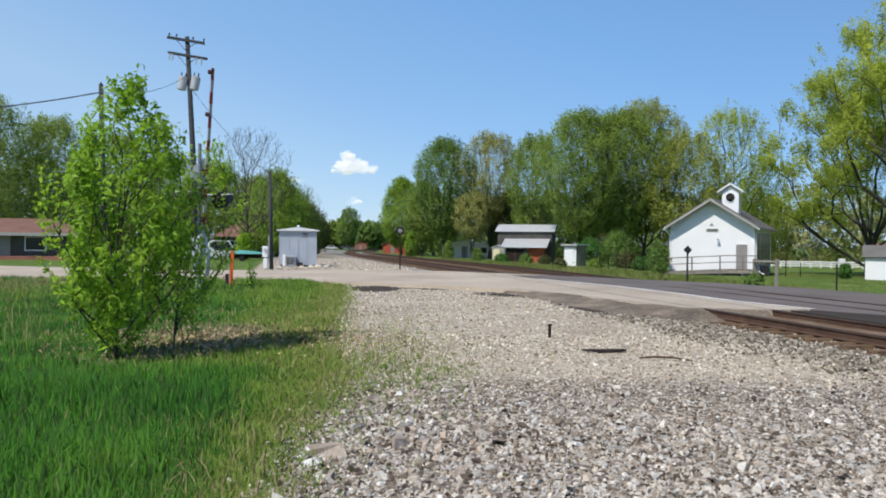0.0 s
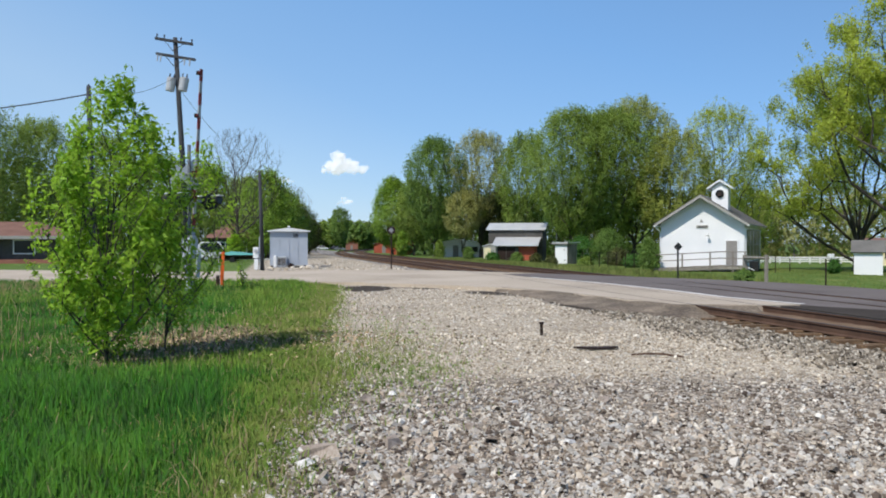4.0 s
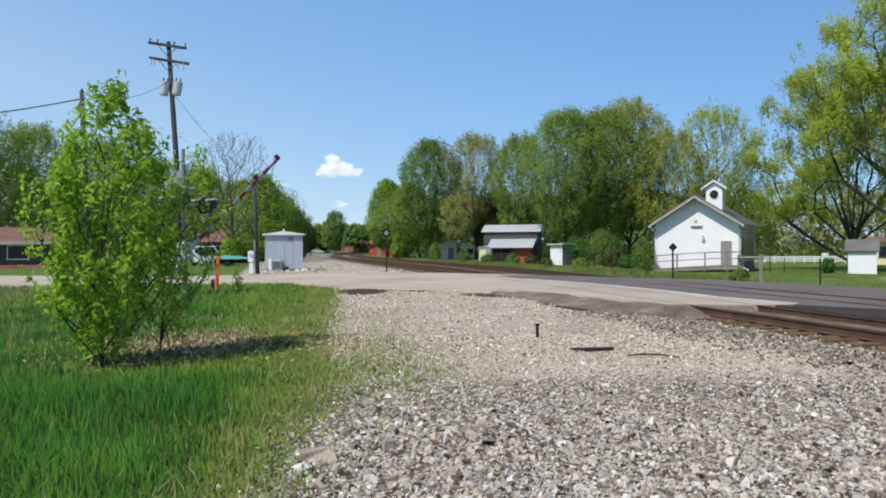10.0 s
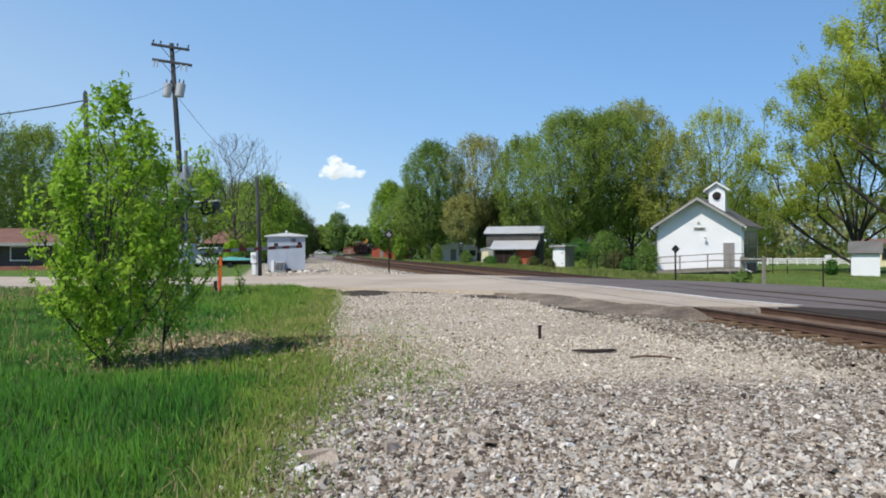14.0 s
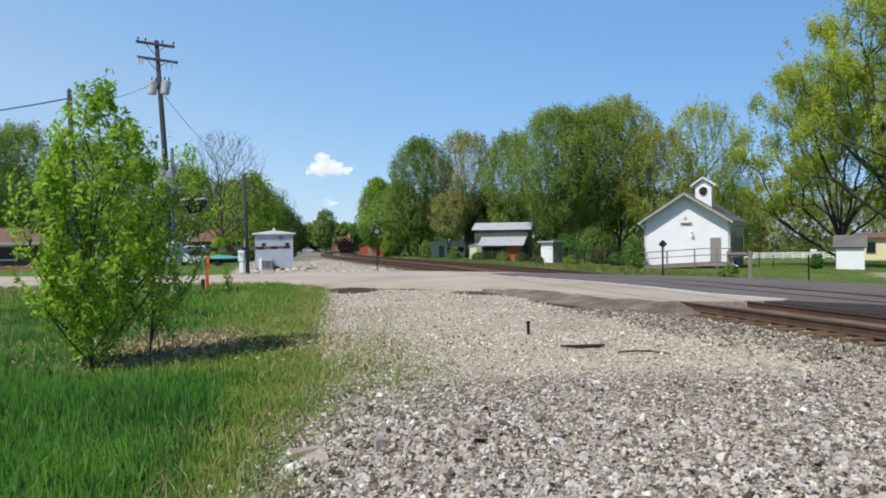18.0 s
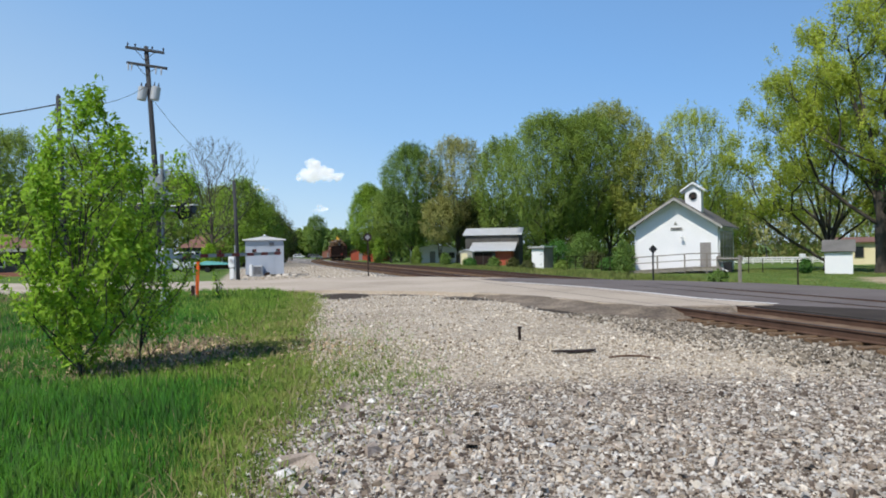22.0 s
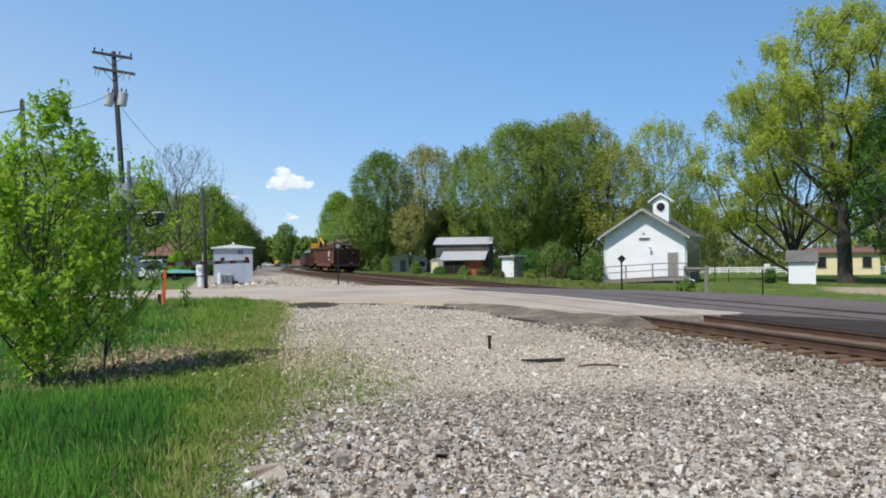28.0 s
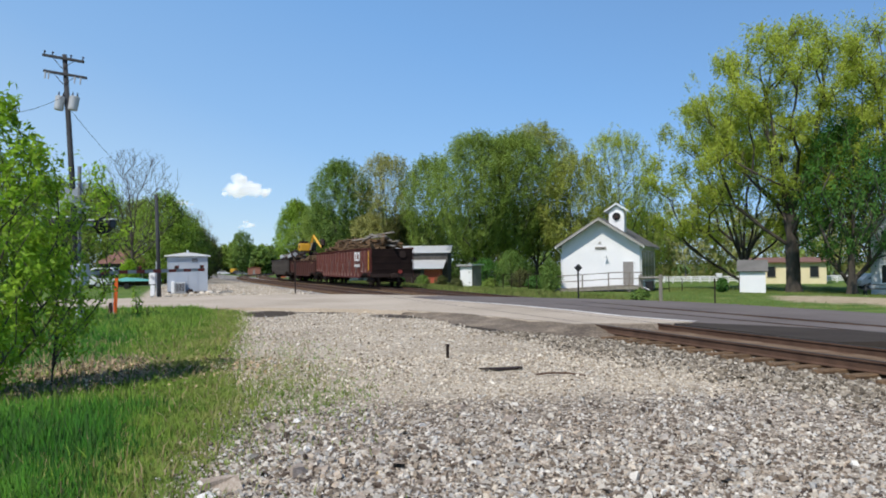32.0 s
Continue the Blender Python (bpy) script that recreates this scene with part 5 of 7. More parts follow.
def build_marker():
    mk = thing("marker_post", Matrix.Translation((-7.22, 26.0, 0.0)) @ Matrix.Rotation(radians(2.5), 4, "Y"), "orange plastic cable marker post on the verge", "marker post")
    part("post", new_box(-0.055, 0.055, -0.02, 0.02, -0.1, 1.36, bevel=0.008), M["orange"], mk)
    part("cap", new_box(-0.06, 0.06, -0.025, 0.025, 1.30, 1.40, bevel=0.01), M["soot"], mk)
    st = whole("wooden_stake", new_box(-0.08, 0.08, -0.08, 0.08, -0.1, 0.5, bevel=0.015), M["soot"], Matrix.Translation((-7.36, 26.1, 0)) @ Matrix.Rotation(radians(3), 4, "Y"),
               "short dark wooden stake beside an orange marker", "stake")
    whole("wire_stake", bar([(0, 0, -0.05), (-0.05, 0, 0.75), (-0.12, 0, 1.45)], 0.012, 5), M["steel"], Matrix.Translation((-7.22, 25.9, 0)), "thin bent pale wire stake in the grass", "stake")
    s2 = thing("trackside_sign", Matrix.Translation((-2.62, 46.6, 0)), "small round trackside sign on a dark post", "sign")
    part("post", new_box(-0.04, 0.04, -0.03, 0.03, -0.1, 2.45), M["soot"], s2)
    disc = part("sign_disc", bar([(0, -0.04, 2.38), (0, -0.055, 2.38)], 0.25, 20), M["soot"], s2)
    part("sign_face", new_box(-0.12, 0.12, -0.064, -0.056, -0.12, 0.12), M["mast"], disc, m=Matrix.Translation((0, 0, 2.38)) @ Matrix.Rotation(radians(45), 4, "Y"))
    s1 = thing("road_sign", Matrix.Translation((10.86, 33.9, road_top(10.86, 33.9) - 0.1)), "dark back of a diamond road sign on a post", "sign")
    part("post", new_box(-0.035, 0.035, -0.02, 0.02, -0.2, 1.45), M["black"], s1)
    part("plate", new_box(-0.14, 0.14, -0.03, -0.022, -0.14, 0.14, bevel=0.002), M["black"], s1, "dark diamond sign plate", m=Matrix.Translation((0, 0, 1.42)) @ Matrix.Rotation(radians(45), 4, "Y"))
    # timber barrier of two posts and a rail
    a, b = Vector((14.35, 35.4, -0.25)), Vector((14.55, 33.2, -0.22))
    a, b = Vector(spot(22.25, 38.5)), Vector(spot(23.62, 35.8))
    bf = thing("timber_barrier", Matrix.Translation(a), "weathered timber barrier of two posts and a rail", "barrier")
    d = b - a
    part("post", new_box(-0.09, 0.09, -0.09, 0.09, -0.3, 1.35, bevel=0.02), M["wood"], bf)
    part("post", new_box(-0.065, 0.065, -0.065, 0.065, -0.3, 1.35, bevel=0.015), M["wood"], bf, m=Matrix.Translation(d))
    part("rail", bar([(-0.1, -0.12, 1.2), tuple(d + Vector((0.05, -0.12, 1.2)))], 0.06, 4), M["wood"], bf)
    pc = whole("steel_stake", bar([(0, 0, -0.3), (0, 0, 1.28)], 0.035, 6), M["soot"], Matrix.Translation(spot(27.3, 36.6)), "thin dark steel fence stake at the roadside", "stake")
    for k, (az, dd, hh) in enumerate(((24.2, 58, 1.2), (25.1, 60, 1.0))):
        whole("steel_stake", bar([(0, 0, -0.2), (0, 0, hh)], 0.03, 6), M["soot"], Matrix.Translation(spot(az, dd)), "thin dark steel stake on the lawn", "stake")
    ms = thing("mailbox", Matrix.Translation(spot(27.6, 62)), "white mailbox on a wooden post on the lawn", "mailbox")
    part("post", new_box(-0.05, 0.05, -0.05, 0.05, -0.2, 1.0), M["wood"], ms)
    part("case", new_box(-0.18, 0.18, -0.2, 0.2, 1.0, 1.38, bevel=0.05), M["whitemetal"], ms)


build_marker()


# ---------------------------------------------------------------- sheds, barn and houses
def build_shed(name, at, turn, w, dp, eave, peak, wall, roof, label, door=None, category="shed", over=0.15):
    """A small gabled house, ridge along y, front wall along x, with a door on the front."""
    m = Matrix.Translation(at) @ Matrix.Rotation(radians(turn), 4, "Z")
    h = thing(name, m, label, category)
    body = part("wall", prism(bmesh.new(), [(-w, -0.3), (0, -0.3), (0, eave), (-w / 2, peak), (-w, eave)], 0, dp), wall, h)
    gable_roof(h, w, dp, eave, peak, over, over, over, roof, 0.08)
    if door:
        x0, x1, z1, dm = door
        d = part("door", new_box(x0, x1, -0.04, -0.01, 0.02, z1, bevel=0.005), dm, h)
        part("door_frame", new_box(x0 - 0.07, x0, -0.05, 0.0, 0.0, z1 + 0.07), wall, d)
        part("door_frame", new_box(x1, x1 + 0.07, -0.05, 0.0, 0.0, z1 + 0.07), wall, d)
        part("handle", bar([(x1 - 0.1, -0.04, z1 / 2), (x1 - 0.1, -0.09, z1 / 2)], 0.02, 6), M["soot"], d)
    return h


def window(h, x0, x1, y, z0, z1, frame, axis="x", sx=1):
    """A framed pane on a wall at y (axis x) or on a side wall at x = y (axis y)."""
    def b(a0, a1, d0, d1, c0, c1):
        return new_box(a0, a1, y - d1, y - d0, c0, c1) if axis == "x" else new_box(y + min(d0 * sx, d1 * sx), y + max(d0 * sx, d1 * sx), a0, a1, c0, c1)
    w = part("window", b(x0, x1, 0.0, 0.03, z0, z1), M["glass"], h)
    part("window_frame", b(x0 - 0.08, x0, 0.0, 0.06, z0 - 0.08, z1 + 0.08), frame, w)
    part("window_frame", b(x1, x1 + 0.08, 0.0, 0.06, z0 - 0.08, z1 + 0.08), frame, w)
    part("window_head", b(x0, x1, 0.0, 0.06, z1, z1 + 0.08), frame, w)
    part("window_sill", b(x0 - 0.1, x1 + 0.1, 0.0, 0.10, z0 - 0.1, z0), frame, w)


def build_pent_shed():
    """A lean-to shed: white front, board side greyed for its shade, one overhanging roof sheet."""
    m = Matrix.Translation(spot(9.9, 77)) @ Matrix.Rotation(radians(-46), 4, "Z")
    h = thing("garden_shed", m, "small shed with a white front and a flat tin roof", "shed")
    w, dp = 1.45, 1.6
    side = part("wall", prism(bmesh.new(), [(-w, -0.3), (0, -0.3), (0, 1.95), (-w, 1.95)], 0, dp), M["shade_trim"], h)
    for k in range(9):
        part("board", new_box(0.0, 0.025, 0.02 + k * 0.175, 0.18 + k * 0.175, -0.2, 1.92), M["wood"], side)
    front = part("front", new_box(-w, 0.0, -0.03, 0.0, -0.3, 1.93), M["white"], h, "white painted front wall")
    d = part("door", new_box(-1.05, -0.30, -0.06, -0.03, 0.0, 1.72, bevel=0.005), M["white"], front)
    for z in (0.35, 1.4):
        part("hinge", new_box(-0.36, -0.18, -0.07, -0.06, z, z + 0.06), M["soot"], d)
    bm = bmesh.new()
    prism(bm, [(-w - 0.25, 2.06), (0.30, 2.12), (0.30, 2.22), (-w - 0.25, 2.16)], -0.30, dp + 0.25)
    roof = part("roof", bm, M["tin"], h)
    part("fascia", new_box(-w - 0.25, 0.30, -0.32, -0.30, 2.02, 2.14), M["shade_trim"], roof)
    for k in range(4):
        part("rafter", new_box(-w - 0.15 + k * 0.5, -w - 0.08 + k * 0.5, -0.26, dp + 0.2, 1.94, 2.06), M["wood"], h)


build_pent_shed()


def build_barn():
    at = spot(7.9, 96)
    m = Matrix.Translation(at) @ Matrix.Rotation(radians(-14), 4, "Z")
    b = thing("barn", m, "dark weathered barn with two tin roofs and a red end", "barn")
    # long side faces the railway along x
    part("upper_wall", new_box(-7.0, 0.0, 3.0, 8.0, -0.4, 3.9), M["barn"], b)
    part("lower_wall", new_box(-5.6, -2.7, 0.0, 3.0, -0.4, 1.85), M["barn"], b)
    part("red_wall", new_box(-2.7, -0.7, 0.3, 3.0, -0.4, 1.75), M["barnred"], b, "faded red board wall")
    for x0, x1, y0, z0, y1, z1 in ((-7.3, 0.4, 2.7, 3.85, 5.6, 4.75), (-6.0, -0.2, -0.5, 1.8, 3.0, 2.85)):
        bm = bmesh.new()
        vs = [bm.verts.new(p) for p in ((x0, y0, z0), (x1, y0, z0), (x1, y1, z1), (x0, y1, z1))]
        up = [bm.verts.new(v.co + Vector((0, 0, 0.1))) for v in vs]
        bm.faces.new(vs)
        bm.faces.new(up[::-1])
        for i in range(4):
            bm.faces.new((vs[i], up[i], up[(i + 1) % 4], vs[(i + 1) % 4]))
        roof = part("tin_roof", bm, M["tin"], b)
        for k in range(13):
            x = x0 + (x1 - x0) * k / 12
            part("roof_seam", bar([(x, y0, z0 + 0.11), (x, y1, z1 + 0.11)], 0.03, 4), M["tin"], roof)
    bm = bmesh.new()
    prism(bm, [(-7.0, 3.9), (0, 3.9), (0, 4.6), (-7.0, 4.6)], 5.55, 5.7)
    part("rear_wall", bm, M["barn"], b)
    for x in (-5.4, -4.2):
        part("door_leaf", new_box(x, x + 1.1, -0.05, 0.0, -0.3, 1.6), M["soot"], b)
    part("window", new_box(-5.95, -5.72, -0.04, 0.0, 0.7, 1.4), M["whitemetal"], b)
    build_shed("garden_shed", spot(4.6, 93), -12, 1.5, 1.6, 1.75, 2.0, M["shade_trim"], M["tin"], "small grey shed with a cream door beside a barn", (-1.4, -0.6, 1.6, M["cream"]), over=0.1)
    c = Vector(spot(30.62, 59.0)) + Vector((math.cos(radians(60)), math.sin(radians(60)), 0)) * 1.6
    build_shed("well_house", tuple(c), 60, 1.6, 1.72, 1.62, 2.25, M["white"], M["shingle"], "small white well house under a grey roof", over=0.18)


build_barn()


def build_houses():
    # low brick ranch house across the road
    x, y, z = spot(-27.2, 76)
    h = thing("ranch_house", Matrix.Translation((x, y, z)) @ Matrix.Rotation(radians(14), 4, "Z"), "long low brick ranch house with a red-brown roof", "house")
    part("wall", new_box(-22, 2.5, 0, 8, -0.3, 2.5), M["barn"], h)
    bm = bmesh.new()
    vs = [bm.verts.new(p) for p in ((-23, -1.0, 2.35), (3.4, -1.0, 2.35), (3.4, 9, 2.35), (-23, 9, 2.35), (-18.5, 4, 3.75), (-1.2, 4, 3.75))]
    for f in ((0, 1, 5, 4), (1, 2, 5), (2, 3, 4, 5), (3, 0, 4), (3, 2, 1, 0)):
        bm.faces.new([vs[i] for i in f])
    part("roof", bm, M["brownroof"], h)
    part("fascia", new_box(-23, 3.4, -1.06, -1.0, 2.12, 2.40), M["shade_trim"], h)
    for x0 in (-9.5, -6.0, -2.0):
        window(h, x0, x0 + 1.6, 0.0, 0.9, 2.0, M["whitemetal"])
    part("door", new_box(-4.2, -3.2, -0.05, 0, 0.1, 2.1), M["greydoor"], h)
    part("planter", new_box(-12, 2.4, -0.6, -0.1, -0.3, 0.35), M["brick"], h)
    # house with a hipped brown roof behind the boat
    x, y, z = spot(-14.9, 92)
    h = thing("cottage", Matrix.Translation((x, y, z)) @ Matrix.Rotation(radians(10), 4, "Z"), "small cottage with a hipped brown shingle roof", "house")
    part("wall", new_box(-2.6, 2.6, 0, 6, -0.3, 2.5), M["barn"], h)
    bm = bmesh.new()
    vs = [bm.verts.new(p) for p in ((-3.1, -0.5, 2.4), (3.1, -0.5, 2.4), (3.1, 6.5, 2.4), (-3.1, 6.5, 2.4), (-0.4, 3, 4.2), (0.4, 3, 4.2))]
    for f in ((0, 1, 5, 4), (1, 2, 5), (2, 3, 4, 5), (3, 0, 4), (3, 2, 1, 0)):
        bm.faces.new([vs[i] for i in f])
    part("roof", bm, M["brownroof"], h)
    window(h, -1.8, -0.6, 0.0, 0.8, 1.9, M["whitemetal"])
    window(h, 0.6, 1.8, 0.0, 0.8, 1.9, M["whitemetal"])
    # cream house behind the big trees
    c = Vector(spot(34.4, 101)) + Vector((math.cos(radians(57)), math.sin(radians(57)), 0)) * 7.0
    h = build_shed("cream_house", tuple(c), 57, 7.0, 8.4, 2.6, 3.1, M["cream"], M["brownroof"], "single-storey cream house with a low brown roof", None, "house", 0.5)
    for y0 in (0.9, 3.2, 5.6):
        window(h, y0, y0 + 0.8, -7.0, 0.9, 2.0, M["barn"], "y", -1)
    # grey house at the end of the lawn
    x, y, z = spot(42.0, 64)
    h = build_shed("grey_house", (x, y, z), -40, 5.6, 8.0, 5.0, 7.2, M["steel"], M["shingle"], "two-storey pale grey house with white corner trim", (-4.0, -3.1, 2.05, M["white"]), "house", 0.4)
    for x0 in (-4.9, -2.0):
        for z0 in (0.9, 3.4):
            window(h, x0, x0 + 0.9, 0.0, z0, z0 + 1.3, M["whitemetal"])
    # distant buildings along the line
    for k, (az, d, w, e, pk, wall, roof, label, cat) in enumerate((
            (-1.5, 158, 5.0, 2.6, 3.9, M["barnred"], M["brownroof"], "distant red barn behind trackside trees", "barn"),
            (3.6, 125, 8.0, 2.2, 2.9, M["white"], M["tin"], "long low white garage among trees", "garage"),
            (-5.7, 330, 5.2, 2.6, 3.3, M["brick"], M["barnred"], "distant low house with brick walls and a red-brown roof", "house"),
            (-8.2, 338, 9.0, 3.2, 4.4, M["soot"], M["shingle"], "distant dark building at the end of the tracks", "building"),
            (-3.0, 190, 5.0, 2.2, 3.2, M["barnred"], M["brownroof"], "distant red shed beside the railway", "shed"),
            (11.6, 105, 4.0, 2.2, 3.2, M["white"], M["tin"], "white shed glimpsed through bushes", "shed"))):
        h = build_shed(("distant_barn", "garage", "distant_house", "distant_building", "distant_shed", "white_shed")[k], spot(az, d), -az, w, 6, e, pk, wall, roof, label,
                   (-w * 0.6, -w * 0.6 + 0.9, 1.9, M["greydoor"]), cat, 0.3)
        if cat == "garage":
            for x0 in (-7.4, -3.4, -1.7):
                window(h, x0, x0 + 1.0, 0.0, 0.8, 1.7, M["white"])


build_houses()


def build_fence():
    f = thing("board_fence", Matrix(), "long white board fence behind the lawn", "fence")
    pts = [spot(22.0 + 0.62 * k, 108 + 0.1 * k) for k in range(30)]
    for k, p in enumerate(pts):
        part("post", new_box(-0.07, 0.07, -0.07, 0.07, -0.2, 0.88), M["whitemetal"], f, m=Matrix.Translation(p))
        if k:
            for z in (0.25, 0.52, 0.78):
                q = pts[k - 1]
                part("board", bar([(q[0], q[1], q[2] + z), (p[0], p[1], p[2] + z)], 0.085, 4), M["whitemetal"], f)
    # dark chain-link stretch in the brush left of the school
    c = thing("wire_fence", Matrix(), "dark wire fence overgrown with brush", "fence")
    pts = [spot(11.0 + 0.62 * k, 66 - 0.5 * k) for k in range(9)]
    for k, p in enumerate(pts):
        part("post", bar([(0, 0, -0.2), (0, 0, 1.3)], 0.035, 6), M["soot"], c, m=Matrix.Translation(p))
        if k:
            for z in (0.25, 0.75, 1.25):
                q = pts[k - 1]
                part("wire", bar([(q[0], q[1], q[2] + z), (p[0], p[1], p[2] + z)], 0.012, 4), M["soot"], c)


build_fence()


# ---------------------------------------------------------------- vehicles
def build_car(name, at, turn, paint, label, length=4.6, tall=1.45, kind="car"):
    m = Matrix.Translation(at) @ Matrix.Rotation(radians(turn), 4, "Z")
    c = thing(name, m, label, kind)
    l = length / 2
    prof = [(-l, 0.35), (l, 0.35), (l, 0.72), (l * 0.55, 0.86), (l * 0.28, tall), (-l * 0.55, tall), (-l * 0.88, 0.92), (-l, 0.85)]
    bm = prism(bmesh.new(), prof, -0.86, 0.86)
    bmesh.ops.bevel(bm, geom=list(bm.edges), offset=0.06, segments=1, affect="EDGES")
    part("body", bm, paint, c)
    for sy in (-1, 1):
        part("side_window", prism(bmesh.new(), [(l * 0.44, 0.90), (l * 0.24, tall - 0.10), (-l * 0.50, tall - 0.10), (-l * 0.74, 0.94)], sy * 0.865 - 0.01, sy * 0.865 + 0.01), M["glass"], c)
        for x in (-l * 0.62, l * 0.62):
            w = part("wheel", bar([(x, sy * 0.72, 0.32), (x, sy * 0.88, 0.32)], 0.32, 16), M["black"], c)
            part("rim", bar([(x, sy * 0.885, 0.32), (x, sy * 0.89, 0.32)], 0.19, 12), M["steel"], w)
    part("windscreen", new_box(l * 0.34, l * 0.36, -0.7, 0.7, 0.92, tall - 0.12), M["glass"], c, m=Matrix.Rotation(radians(-12), 4, "Y"))
    return c


build_car("car", spot(-17.6, 78), 15, M["whitemetal"], "white car parked on the grass beyond the road")
build_car("car", spot(-16.1, 80), 20, M["whitemetal"], "white van parked on the grass beyond the road", 4.2, 1.9, "van")
build_car("car", spot(37.6, 80), -10, M["whitemetal"], "white car parked beside a grey house")
build_car("car", spot(-8.3, 300), 10, M["whitemetal"], "white car at the far end of the tracks")
build_car("car", spot(-7.0, 305), 10, M["mast"], "grey car at the far end of the tracks")
build_car("pickup_truck", spot(-7.3, 312), 60, M["black"], "dark pickup truck at the far end of the tracks", 5.2, 1.8, "truck")


def build_boat():
    x, y, z = spot(-14.3, 70)
    b = thing("boat", Matrix.Translation((x, y, z)) @ Matrix.Rotation(radians(8), 4, "Z") @ Matrix.Scale(0.85, 4), "boat on a trailer under a teal cover", "boat")
    bm = bmesh.new()
    secs = [(-1.9, 0.75, 0.85), (-0.8, 0.9, 1.15), (0.5, 0.85, 1.05), (1.7, 0.5, 0.9), (2.6, 0.08, 0.85)]
    rows = [[bm.verts.new((x0, s * w, zz)) for s, zz in ((-1, 0.75), (-0.6, h - 0.1), (0, h), (0.6, h - 0.1), (1, 0.75))] for x0, w, h in secs]
    for r, s in zip(rows, rows[1:]):
        for i in range(4):
            bm.faces.new((r[i], r[i + 1], s[i + 1], s[i]))
    bm.faces.new(rows[0])
    part("cover", bm, M["teal"], b, "teal fabric cover", smooth=True)
    bm = bmesh.new()
    rows = [[bm.verts.new((x0, s * w, zz)) for s, zz in ((-1, 0.76), (-0.5, 0.42), (0, 0.3), (0.5, 0.42), (1, 0.76))] for x0, w, h in secs]
    for r, s in zip(rows, rows[1:]):
        for i in range(4):
            bm.faces.new((r[i], r[i + 1], s[i + 1], s[i]))
    part("hull", bm, M["soot"], b, smooth=True)
    part("trailer", new_box(-1.8, 3.6, -0.06, 0.06, 0.28, 0.36), M["steel"], b)
    for sy in (-1, 1):
        part("wheel", bar([(-0.6, sy * 0.8, 0.28), (-0.6, sy * 0.95, 0.28)], 0.28, 14), M["black"], b)


build_boat()


def build_picnic_table():
    x, y, z = spot(37.3, 61)
    t = thing("picnic_table", Matrix.Translation((x, y, z)) @ Matrix.Rotation(radians(-30), 4, "Z"), "weathered dark wooden picnic table on the lawn", "picnic table")
    for k in range(5):
        part("top_plank", new_box(-1.0, 1.0, -0.37 + k * 0.15, -0.23 + k * 0.15, 0.71, 0.75, bevel=0.006), M["pole"], t)
    for sy in (-0.68, 0.68):
        for d in (-0.15, 0.01):
            part("bench_plank", new_box(-1.0, 1.0, sy + d, sy + d + 0.14, 0.42, 0.46, bevel=0.006), M["pole"], t)
    for x in (-0.7, 0.7):
        part("bench_bearer", new_box(x - 0.02, x + 0.02, -0.82, 0.82, 0.32, 0.42), M["pole"], t)
        for sy in (-1, 1):
            part("leg", bar([(x, sy * 0.62, -0.05), (x, sy * 0.22, 0.72)], 0.05, 4), M["pole"], t)


build_picnic_table()


